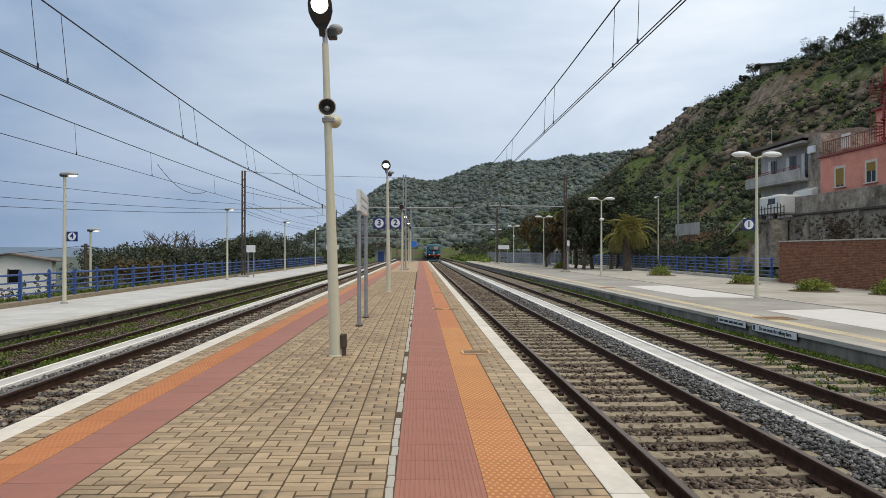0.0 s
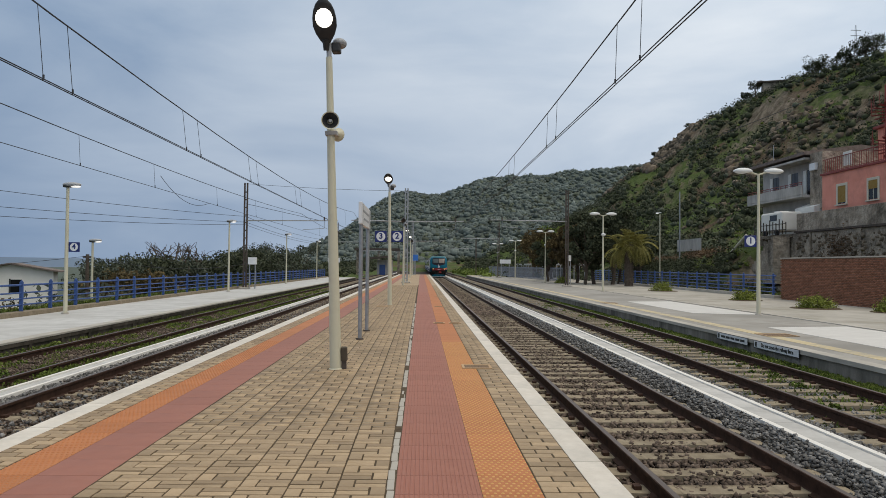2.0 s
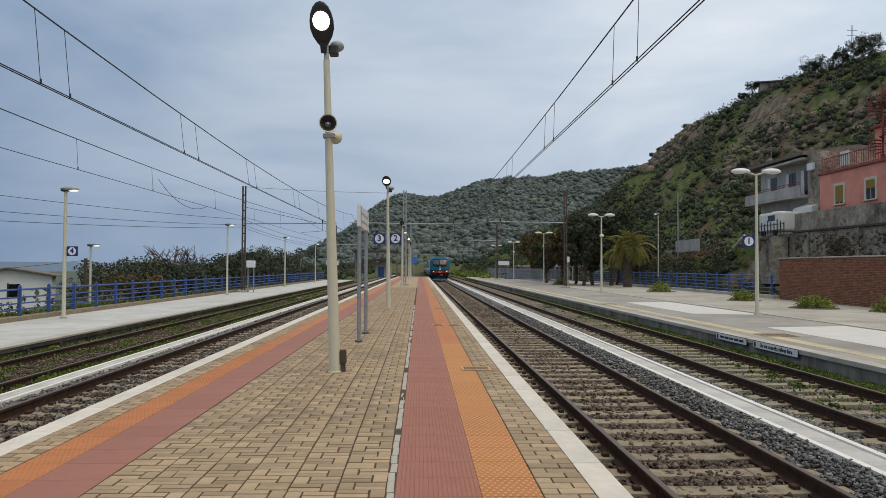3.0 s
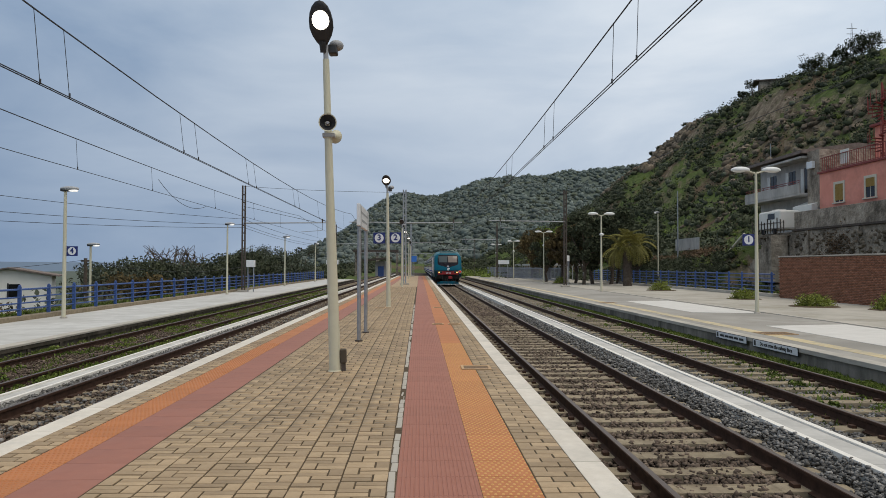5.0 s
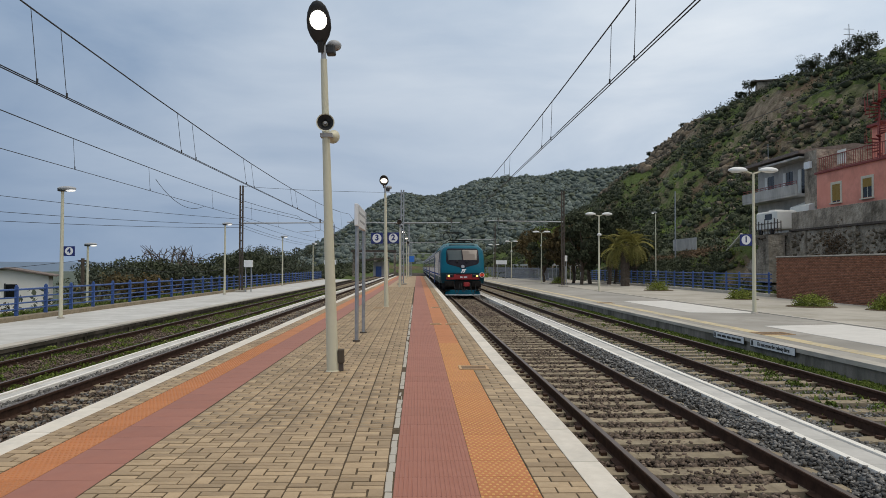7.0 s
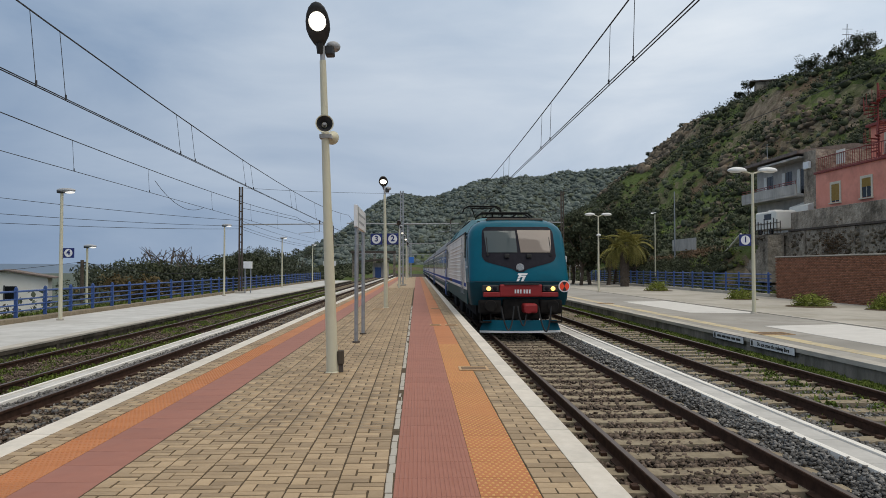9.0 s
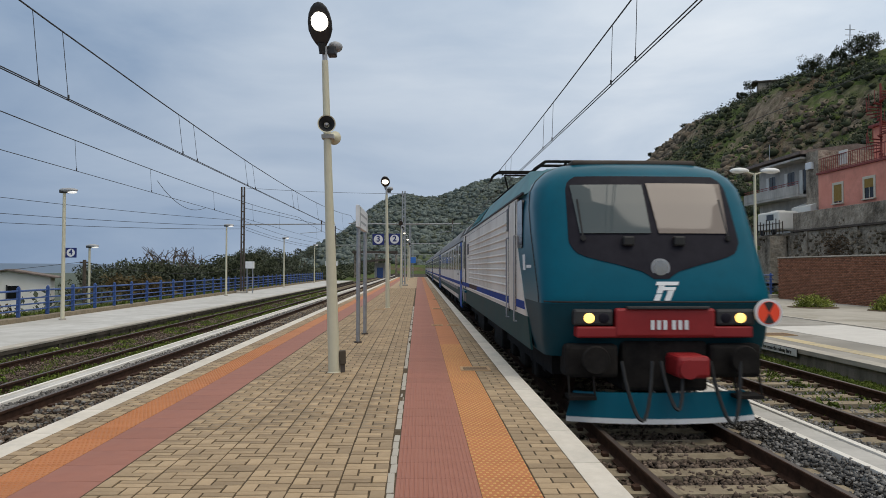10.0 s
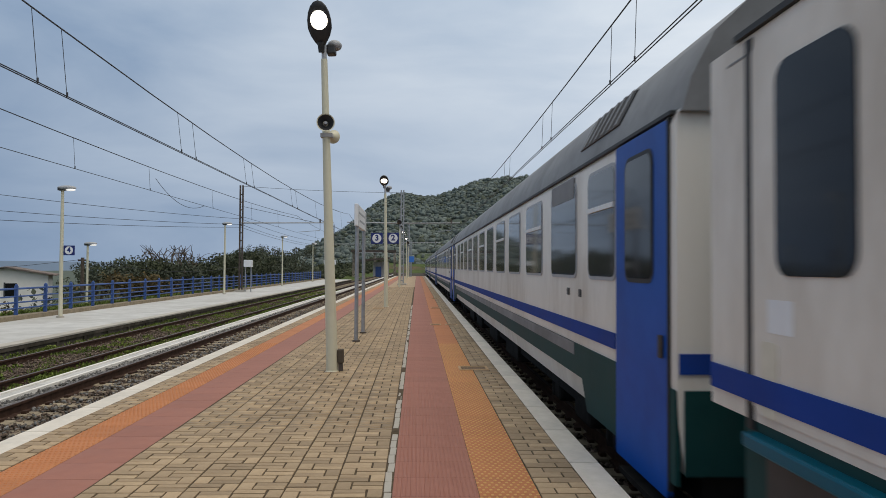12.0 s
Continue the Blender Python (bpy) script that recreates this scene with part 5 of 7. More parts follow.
    part("coupler_box", boxed(0.03, 0.42, -0.25, 0.2, 0.66, 0.92, 0.05), M_SIGNALRED, t, "red coupler cover")
    part("coupler_ring", rodded((0.16, -0.28, 0.77), (0.16, -0.2, 0.77), 0.11, sides=14), M_SIGNALRED, t)
    part("drawgear", boxed(-0.5, 0.55, 0.15, 0.9, 0.45, 1.05, 0.05), M_UNDER, t)
    # hoses in bows
    for x0, x1, low in ((-0.58, -0.22, 0.20), (-0.12, 0.14, 0.32), (0.46, 0.82, 0.16)):
        bow = [(x0 + (x1 - x0) * u, -0.12 - 0.18 * math.sin(math.pi * u), 0.85 - (0.85 - low) * math.sin(math.pi * u) ** 0.8) for u in np.linspace(0, 1, 13)]
        bm = tube(bow, 0.022)
        part("brake_hose", bm, M_RUBBER, t, "black brake hose")
    # plough
    bm = bmesh.new()
    cols = 16
    def plough(z, off):
        return [(x, 0.02 + 0.22 * (abs(x) / 1.15) ** 2 + off + 0.05 * (z - 0.1), z) for x in np.linspace(-1.15 + 0.1 * (z > 0.3), 1.15 - 0.1 * (z > 0.3), cols + 1)]
    f0, f1 = plough(0.15, 0), plough(0.44, 0.06)
    b0, b1 = plough(0.15, 0.04), plough(0.44, 0.10)
    v = [[bm.verts.new(p) for p in r] for r in (f0, f1, b1, b0)]
    for a, b in ((0, 1), (1, 2), (2, 3), (3, 0)):
        for j in range(cols):
            bm.faces.new((v[a][j], v[a][j + 1], v[b][j + 1], v[b][j]))
    part("snow_plough", bm, M_TEAL, t, "teal snow plough")
    bm = bmesh.new()
    f0, f1 = plough(0.09, -0.004), plough(0.15, -0.003)
    b0, b1 = plough(0.09, 0.03), plough(0.15, 0.03)
    v = [[bm.verts.new(p) for p in r] for r in (f0, f1, b1, b0)]
    for a, b in ((0, 1), (1, 2), (2, 3), (3, 0)):
        for j in range(cols):
            bm.faces.new((v[a][j], v[a][j + 1], v[b][j + 1], v[b][j]))
    part("plough_edge", bm, M_SIGNWHITE, t, "white plough edge")
    # round end marker, red with a white rim; no lamp, its red glow is added
    m = part("end_marker", rodded((1.22, 0.0, 1.40), (1.22, 0.03, 1.40), 0.165, sides=28), M_SIGNWHITE, t, "round end marker")
    part("marker_face", rodded((1.22, -0.006, 1.40), (1.22, 0.01, 1.40), 0.135, sides=28), glowing("marker_red_added_glow", (0.75, 0.06, 0.02), 0.15), m, "red face with an added glow")
    for a in (90, 270):
        bm = bmesh.new()
        q = [(0, 0)] + [(0.13 * math.cos(radians(a + d)), 0.13 * math.sin(radians(a + d))) for d in (-28, -10, 10, 28)]
        f = [bm.verts.new((1.22 + x, -0.011, 1.40 + z)) for x, z in q]
        b = [bm.verts.new((1.22 + x, 0.0, 1.40 + z)) for x, z in q]
        bm.faces.new(f)
        for i in range(5):
            bm.faces.new((f[i], f[(i + 1) % 5], b[(i + 1) % 5], b[i]))
        part("marker_wedge", bm, M_BLACK, m, "black wedge")
    # sides
    for s in (-1, 1):
        panel = part("side_panel", side_plate(s, [(1.52, 1.26), (2.40, 2.24), (2.45, 2.98), (LOCO - 0.1, 2.98), (LOCO - 0.1, 1.26)], 1.428, 0.010), M_TRAINWHITE, t, "grimy white side panel")
        for k in range(9):
            z = 1.639 + k * 0.130
            bm = rodded((s * 1.442, 3.66, z), (s * 1.442, 12.5, z), 0.022, sides=8)
            part("rib", bm, M_TRAINWHITE, panel)
        for z in (1.325, 1.478):
            part("rib", rodded((s * 1.442, 3.66, z), (s * 1.442, 12.5, z), 0.018, sides=8), M_TRAINWHITE, panel)
        part("upper_seam", boxed(s * 1.437 - 0.004, s * 1.437 + 0.004, 2.0, LOCO - 0.3, 2.895, 2.905), M_COACHROOF, panel)
        part("blue_stripe", side_plate(s, [(1.62, 1.345), (1.71, 1.46), (9.85, 1.46), (9.85, 1.345)], 1.432, 0.010), M_STRIPE, panel, "blue stripe")
        part("worn_stripe", side_plate(s, [(9.85, 1.345), (9.85, 1.46), (12.48, 1.46), (12.48, 1.345)], 1.432, 0.010), M_BROWNSTRIPE, panel, "brown worn stripe")
        part("blue_stripe", side_plate(s, [(12.48, 1.345), (12.48, 1.46), (LOCO - 0.12, 1.46), (LOCO - 0.12, 1.345)], 1.444, 0.010), M_STRIPE, panel, "blue stripe")
        part("skirt", side_plate(s, [(1.15, 0.84), (1.45, 1.258), (LOCO - 0.45, 1.258), (LOCO - 0.45, 0.84)], 1.424, 0.008), M_TRAINGREEN, t, "dark green skirt")
        part("gutter", boxed(s * 1.44 - 0.018, s * 1.44 + 0.018, 1.8, LOCO - 0.4, 2.984, 3.012), M_RUBBER, t)
        # cab side window, door, grilles and handrails
        part("cab_window", side_plate(s, rounded(1.86, 2.34, 2.22, 2.92, 0.07), 1.434, 0.012), M_GLASSDARK, t, "dark cab window")
        for y0, y1 in ((2.55, 3.32), (14.25, 15.20)):
            d = part("cab_door", side_plate(s, rounded(y0, y1, 1.30, 2.93, 0.06), 1.434, 0.012), M_TRAINWHITE, t, "grimy white cab door")
            part("door_seal", side_plate(s, [(y1, 1.22), (y1, 2.96), (y1 + 0.055, 2.96), (y1 + 0.055, 1.22)], 1.434, 0.014), M_RUBBER, d)
            part("door_seal", side_plate(s, [(y0 - 0.035, 1.28), (y0 - 0.035, 2.95), (y0, 2.95), (y0, 1.28)], 1.434, 0.014), M_RUBBER, d)
            if y0 > 10:
                part("door_window", side_plate(s, rounded(y0 + 0.19, y1 - 0.22, 1.90, 2.78, 0.09), 1.440, 0.014), M_GLASSDARK, d, "dark door window")
            for y in (y0 - 0.06, y1 + 0.09) if y0 < 10 else ():
                bm = rodded((s * 1.478, y, 1.12), (s * 1.478, y, 2.42), 0.012, sides=8)
                for z in (1.12, 2.42):
                    rod(bm, (s * 1.43, y, z), (s * 1.478, y, z), 0.010, sides=6)
                part("handrail", bm, M_LAMPGREY, d, "grey handrail")
        g = part("air_grille", side_plate(s, rounded(3.42, 3.63, 2.54, 2.92, 0.02), 1.434, 0.012), M_BLACK, t, "dark air grille")
        for k in range(6):
            part("louvre", boxed(s * 1.45 - 0.004, s * 1.45 + 0.004, 3.44, 3.61, 2.56 + k * 0.06, 2.58 + k * 0.06), M_COACHROOF, g)
        part("air_grille", side_plate(s, rounded(12.75, 13.35, 2.33, 2.65, 0.02), 1.434, 0.012), M_BLACK, t, "dark air grille")
        # flat black strip put in for the shade inside the door gap
        part("door_gap", side_plate(s, [(13.95, 1.26), (13.95, 2.94), (14.12, 2.94), (14.12, 1.26)], 1.434, 0.012), M_RUBBER, t, "black strip for the shade in the sliding door gap")
        part("hatch_seam", side_plate(s, [(12.7, 2.235), (12.7, 2.245), (13.4, 2.245), (13.4, 2.235)], 1.432, 0.010), M_COACHROOF, panel)
        part("panel_seam", side_plate(s, [(12.60, 1.28), (12.60, 2.95), (12.612, 2.95), (12.612, 1.28)], 1.432, 0.009), M_COACHROOF, panel)
        # black plate as shade of the step recess under the rear door, with its ledge
        part("step_recess", side_plate(s, [(13.9, 0.86), (13.9, 1.13), (15.1, 1.13), (15.1, 0.86)], 1.426, 0.010), M_BLACK, t, "black plate for the shaded step recess")
        part("step_ledge", boxed(s * 1.46 - 0.04, s * 1.46 + 0.04, 13.8, 15.2, 1.15, 1.215, 0.012), M_TEAL, t, "teal ledge over the step")
        part("rust_patch", side_plate(s, rounded(14.98, 15.12, 1.30, 1.62, 0.03), 1.440, 0.010), M_TRIM, t, "stained lock plate")
        part("notice", side_plate(s, rounded(14.86, 15.06, 1.66, 1.80, 0.005), 1.440, 0.0085), M_SIGNWHITE, t, "small printed notice")
        part("side_mark", side_plate(s, [(1.62, 1.90), (1.68, 2.12), (1.86, 2.12), (1.80, 1.90)], 1.432, 0.008), M_SIGNWHITE, t, "white side emblem")
        part("side_bar", side_plate(s, [(1.12, 1.93), (1.12, 1.97), (1.50, 1.97), (1.50, 1.93)], 1.430, 0.008), M_SIGNWHITE, t, "white text bar")
        for y in (4.3, 8.2):
            part("equipment_box", boxed(s * 1.18 - 0.12, s * 1.18 + 0.12, y + 1.2, y + 2.6, 0.35, 0.84, 0.03), M_UNDER, t)
    part("underframe", boxed(-1.2, 1.2, 0.9, LOCO - 0.9, 0.55, 0.86), M_UNDER, t)
    bogie(t, 3.6)
    bogie(t, LOCO - 3.6)
    # folded collector with its insulators
    for y in (4.6,):
        col = part("current_collector", boxed(-0.75, 0.75, y - 0.9, y + 0.9, 3.58, 3.62, 0.01), M_UNDER, t, "dark folded current collector")
        for sx in (-1, 1):
            for sy in (-1, 1):
                part("insulator", rodded((sx * 0.6, y + sy * 0.75, 3.48), (sx * 0.6, y + sy * 0.75, 3.60), 0.06, 0.05, 10), M_RUSTRED, col)
            part("lower_arm", rodded((sx * 0.25, y + 0.8, 3.58), (sx * 0.4, y - 0.8, 3.72), 0.03, sides=8), M_UNDER, col)
            bm = bmesh.new()
            pts = [(-0.95, 3.62), (-0.75, 3.76), (0.75, 3.76), (0.95, 3.62)]
            for (xa, za), (xb, zb) in zip(pts, pts[1:]):
                rod(bm, (xa, y - 0.55 + 0.25 * sx, za), (xb, y - 0.55 + 0.25 * sx, zb), 0.026, sides=8)
            part("contact_strip", bm, M_UNDER, col)
        part("upper_arm", rodded((0, y + 0.85, 3.6), (0, y - 0.5, 3.74), 0.03, sides=8), M_UNDER, col)
    # the rear collector is raised to the wire
    base_y, top_z = 12.0, 4.68
    col = part("current_collector", boxed(-0.7, 0.7, base_y - 0.7, base_y + 0.7, 3.60, 3.65, 0.01), M_UNDER, t, "dark raised current collector")
    for sx in (-1, 1):
        for sy in (-1, 1):
            part("insulator", rodded((sx * 0.6, base_y + sy * 0.6, 3.5), (sx * 0.6, base_y + sy * 0.6, 3.61), 0.06, 0.05, 10), M_RUSTRED, col)
        part("upper_arm", rodded((sx * 0.12, base_y + 1.35, 4.08), (sx * 0.45, base_y + 0.05, top_z - 0.08), 0.025, sides=8), M_UNDER, col)
        yb = base_y + 0.2 * sx
        part("contact_strip", tube([(-0.86, yb, top_z - 0.26), (-0.80, yb, top_z - 0.10), (-0.62, yb, top_z), (0.62, yb, top_z), (0.80, yb, top_z - 0.10), (0.86, yb, top_z - 0.26)], 0.03), M_UNDER, col)
        part("head_bar", rodded((sx * 0.5, base_y - 0.2, top_z - 0.05), (sx * 0.5, base_y + 0.2, top_z - 0.05), 0.02), M_UNDER, col)
    part("lower_arm", rodded((0, base_y + 0.1, 3.66), (0, base_y + 1.4, 4.10), 0.055, 0.04, 10), M_UNDER, col)
    part("guide_rod", rodded((0.15, base_y - 0.25, 3.66), (0.1, base_y + 1.25, 4.02), 0.018, sides=6), M_UNDER, col)
    part("cross_tube", rodded((-0.45, base_y + 0.05, top_z - 0.08), (0.45, base_y + 0.05, top_z - 0.08), 0.025, sides=8), M_UNDER, col)
    for s in (-1, 1):
        bm = bmesh.new()
        rod(bm, (s * 1.0, 6.0, 3.62), (s * 1.0, 10.0, 3.62), 0.02, sides=6)
        for y in (6.0, 7.3, 8.6, 10.0):
            rod(bm, (s * 1.0, y, 3.44), (s * 1.0, y, 3.63), 0.016, sides=6)
        part("roof_rail", bm, M_UNDER, t)
        gr = part("roof_grille", prism(bmesh.new(), [(s * 1.37, 3.09), (s * 1.405, 3.10), (s * 1.19, 3.43), (s * 1.15, 3.42)], 9.3, 11.9), M_BLACK, t, "dark roof grille")
        for k in range(9):
            part("grille_bar", prism(bmesh.new(), [(s * 1.37, 3.10), (s * 1.415, 3.11), (s * 1.20, 3.425), (s * 1.16, 3.415)], 9.38 + k * 0.29, 9.46 + k * 0.29), M_TEALROOF, gr)
    return t


COACH = 26.4


def build_coach():
    t = thing("passenger_coach", pose(TRACK["two"], 80, RAIL), "white railway coach with blue stripe, blue doors and green skirt", "railway coach", "the passing train")
    side = ((1.36, 0.72), (1.40, 1.0), (1.412, 1.25), (1.412, 2.79), (1.39, 2.87))
    roof = ((1.395, 2.85), (1.34, 3.05), (1.20, 3.32), (0.97, 3.54), (0.6, 3.70), (0.25, 3.76))
    bm = prism(bmesh.new(), list(side) + [(-x, z) for x, z in side[::-1]], 0.35, COACH - 0.35)
    smooth(part("body", bm, M_TRAINWHITE, t, "grimy white coach body"), 30)
    bm = prism(bmesh.new(), list(roof) + [(-x, z) for x, z in roof[::-1]], 0.30, COACH - 0.30)
    smooth(part("roof", bm, M_COACHROOF, t, "grey dusty roof"), 30)
    part("gangway", boxed(-0.75, 0.75, 0.0, 0.36, 0.9, 3.2, 0.05), M_RUBBER, t, "black gangway bellows")
    part("gangway", boxed(-0.75, 0.75, COACH - 0.36, COACH, 0.9, 3.2, 0.05), M_RUBBER, t, "black gangway bellows")
    for y in (0.338, COACH - 0.352):
        part("end_skirt", boxed(-1.37, 1.37, y, y + 0.014, 0.72, 1.215), M_TRAINGREEN, t, "dark green skirt")
        part("end_stripe", boxed(-1.40, 1.40, y, y + 0.014, 1.31, 1.43), M_STRIPE, t, "blue stripe")
    for s in (-1, 1):
        part("skirt", side_plate(s, [(0.36, 0.66), (0.36, 1.215), (COACH - 0.36, 1.215), (COACH - 0.36, 0.66), (COACH - 2.5, 0.66), (COACH - 2.7, 0.92), (2.7, 0.92), (2.5, 0.66)], 1.412, 0.008), M_TRAINGREEN, t, "dark green skirt")
        part("grey_band", side_plate(s, [(3.0, 1.10), (3.0, 1.215), (COACH - 3.0, 1.215), (COACH - 3.0, 1.10)], 1.420, 0.006), M_COACHROOF, t, "grey band")
        part("blue_stripe", side_plate(s, [(1.62, 1.31), (1.62, 1.43), (COACH - 1.62, 1.43), (COACH - 1.62, 1.31)], 1.414, 0.008), M_STRIPE, t, "blue stripe")
        part("gutter", boxed(s * 1.41 - 0.02, s * 1.41 + 0.02, 0.4, COACH - 0.4, 2.848, 2.872), M_RUBBER, t)
        for y0 in (0.48, COACH - 1.58):
            d = part("door", side_plate(s, rounded(y0, y0 + 1.08, 0.55, 2.83, 0.03), 1.405, 0.022), M_DOORBLUE, t, "blue folding door")
            part("door_window", side_plate(s, rounded(y0 + 0.26, y0 + 0.82, 1.86, 2.68, 0.08), 1.424, 0.012), M_GLASSDARK, d, "dark door window")
            part("window_rubber", side_plate(s, rounded(y0 + 0.23, y0 + 0.85, 1.83, 2.71, 0.1), 1.421, 0.010), M_RUBBER, d)
            part("door_handle", boxed(s * 1.44 - 0.012, s * 1.44 + 0.012, y0 + 0.05, y0 + 0.10, 1.38, 1.52, 0.006), M_DARKPOST, d, "dark handle")
            part("door_gap", side_plate(s, [(y0 - 0.03, 0.6), (y0 - 0.03, 2.84), (y0 - 0.002, 2.84), (y0 - 0.002, 0.6)], 1.414, 0.012), M_RUBBER, d)
            part("door_step", boxed(s * 1.30 - 0.12, s * 1.30 + 0.12, y0 + 0.05, y0 + 1.03, 0.42, 0.46), M_UNDER, t)
        spots = [(1.62, 0.82)] + [(2.95 + k * 1.84, 1.20) for k in range(11)] + [(COACH - 2.44, 0.82)]
        for k, (y, w) in enumerate(spots):
            fr = part("window_frame", side_plate(s, rounded(y - 0.03, y + w + 0.03, 1.83, 2.75, 0.10), 1.412, 0.010), M_LAMPGREY, t, "grey window frame")
            part("pane", side_plate(s, rounded(y, y + w, 1.86, 2.72, 0.08), 1.416, 0.010), M_COACHGLASS, fr, "tinted glass")
            if k % 2 == 0:
                part("transom", boxed(s * 1.432 - 0.008, s * 1.432 + 0.008, y, y + w, 2.40, 2.44), M_LAMPWHITE, fr)
            elif k == 1:
                part("top_panel", side_plate(s, rounded(y + 0.05, y + w - 0.05, 2.60, 2.80, 0.02), 1.420, 0.010), M_COACHROOF, fr, "grey vent panel")
        for y in (2.75, 3.25):
            part("maker_plate", side_plate(s, rounded(y, y + 0.09, 1.66, 1.73, 0.01), 1.414, 0.008), M_BLACK, t)
        v = part("roof_vent", prism(bmesh.new(), [(s * 1.31, 3.03), (s * 1.35, 3.06), (s * 1.20, 3.345), (s * 1.16, 3.32)], 1.75, 3.05), M_BLACK, t, "dark roof vent")
        for k in range(6):
            part("vent_slat", prism(bmesh.new(), [(s * 1.32, 3.04), (s * 1.36, 3.07), (s * 1.21, 3.35), (s * 1.17, 3.325)], 1.80 + k * 0.21, 1.87 + k * 0.21), M_COACHROOF, v)
        for y in (8, 11, 14.5, 17):
            part("equipment_box", boxed(s * 1.1 - 0.15, s * 1.1 + 0.15, y, y + 1.6, 0.35, 0.72, 0.03), M_UNDER, t)
    part("underframe", boxed(-1.2, 1.2, 0.5, COACH - 0.5, 0.5, 0.74), M_UNDER, t)
    bogie(t, 3.7)
    bogie(t, COACH - 3.7)
    return t


loco = build_loco()
coach = build_coach()
coaches = [coach] + [copy_thing(coach, pose(TRACK["two"], 110 + 27 * k, RAIL)) for k in range(4)]


# ------------------------------------------------------------------ brick wall, banks and houses
def brick_wall(x, y0, y1, z0, h):
    t = thing("brick_wall", pose(x, y0, z0), "low dark red brick wall with a thin concrete coping", "wall")
    n = y1 - y0
    part("core", boxed(0.015, 0.30, 0, n, 0, h), M_MORTAR, t, "mortar core")
    part("end_core", boxed(0.02, 6.0, n - 0.3, n - 0.015, 0, h), M_MORTAR, t, "mortar core")
    course, w = 0.075, 0.26
    spots = []
    for j in range(int(h / course)):
        for i in range(int(n / w)):
            spots.append((0.0, (i + (j % 2) * 0.5) * w, j * course))
    box8 = np.array([(0, 0, 0), (0.02, 0, 0), (0.02, 1, 0), (0, 1, 0), (0, 0, 1), (0.02, 0, 1), (0.02, 1, 1), (0, 1, 1)], float)
    f = [(0, 3, 7, 4), (0, 4, 5, 1), (2, 6, 7, 3), (4, 7, 6, 5), (0, 1, 2, 3)]
    c = np.array(spots)
    p = box8[None] * np.array([1, w - 0.012, course - 0.012]) + c[:, None]
    p[:, :, 0] += RNG.uniform(-0.004, 0.004, (len(c), 1))
    heap("bricks", box8, f, p, M_WALLBRICK, t, "dark red bricks")
    part("coping", boxed(-0.05, 0.36, -0.05, n + 0.05, h, h + 0.06, 0.01), M_CONC, t, "grey concrete coping")
    return t


brick_wall(20.3, 8.0, 39.2, P1 - 0.01, 2.28)

wall = thing("retaining_wall", pose(31.2, 0, -0.5), "tall streaked grey retaining wall with a ledge and parapet", "wall")
part("lower_wall", boxed(0, 1.2, 20, 66, 0, 4.85, 0.03), M_RETAIN, wall)
part("ledge", boxed(-0.18, 1.2, 20, 57.9, 4.854, 5.02, 0.02), M_DARKPOST, wall, "dark ledge")
part("parapet", boxed(0.02, 0.35, 20, 57.8, 5.024, 6.45, 0.02), M_RETAIN, wall, "streaked parapet")
for k, y in enumerate((34, 41, 49, 55.5, 60)):
    part("pilaster", boxed(-0.12, 0.0, y, y + 0.45, 0, 4.85, 0.02), M_RETAIN, wall)
part("ramp_wall", prism(bmesh.new(), [(-1.2, 0), (-0.2, 0), (-0.2, 0.4), (-1.2, 0.4)], 55, 66), M_RETAIN, wall, "sloping stair wall")
stair = bmesh.new()
for k in range(14):
    box(stair, -1.6, -0.2, 58.5 + k * 0.42, 58.5 + k * 0.42 + 0.44, 0.6, 4.6 - k * 0.29)
part("stair_flight", stair, M_RETAIN, wall, "worn concrete stair flight")
bm = bmesh.new()
for y0, y1, z0, z1 in ((63.0, 66.5, 4.9, 3.2), (66.5, 66.6, 3.2, 1.6)):
    rod(bm, (-1.8, y0, z0), (-1.8, y1, z1), 0.11, sides=10)
part("downpipe", bm, M_TRIM, wall, "pale drain pipe")


def house_window(parent, x, y, z, w, h, blind, trim=True):
    """A window in a wall that faces -x: frame, glass, sill, and a blind let down part of the way."""
    wdw = part("window", boxed(x - 0.01, x + 0.05, y - w / 2, y + w / 2, z, z + h), M_GLASSDARK, parent, "dark glazed window")
    if trim:
        for a in ((y - w / 2 - 0.2, y - w / 2, z - 0.05, z + h + 0.2), (y + w / 2, y + w / 2 + 0.2, z - 0.05, z + h + 0.2), (y - w / 2, y + w / 2, z + h, z + h + 0.2)):
            part("window_surround", boxed(x - 0.06, x + 0.02, a[0], a[1], a[2], a[3], 0.01), M_TRIM, wdw, "cream surround")
        part("sill", boxed(x - 0.16, x + 0.02, y - w / 2 - 0.25, y + w / 2 + 0.25, z - 0.14, z - 0.05, 0.01), M_TRIM, wdw)
    part("sash", boxed(x - 0.025, x - 0.005, y - 0.025, y + 0.025, z, z + h), M_TRIM if trim else M_BLACK, wdw)
    if blind:
        part("blind", boxed(x - 0.035, x - 0.026, y - w / 2, y + w / 2, z + h * (1 - blind), z + h), M_OCHRE, wdw, "ochre roller blind")
        for k in range(int(blind * h / 0.12)):
            part("blind_slat", boxed(x - 0.042, x - 0.036, y - w / 2, y + w / 2, z + h - 0.1 - k * 0.12, z + h - 0.03 - k * 0.12), M_OCHRE, wdw)


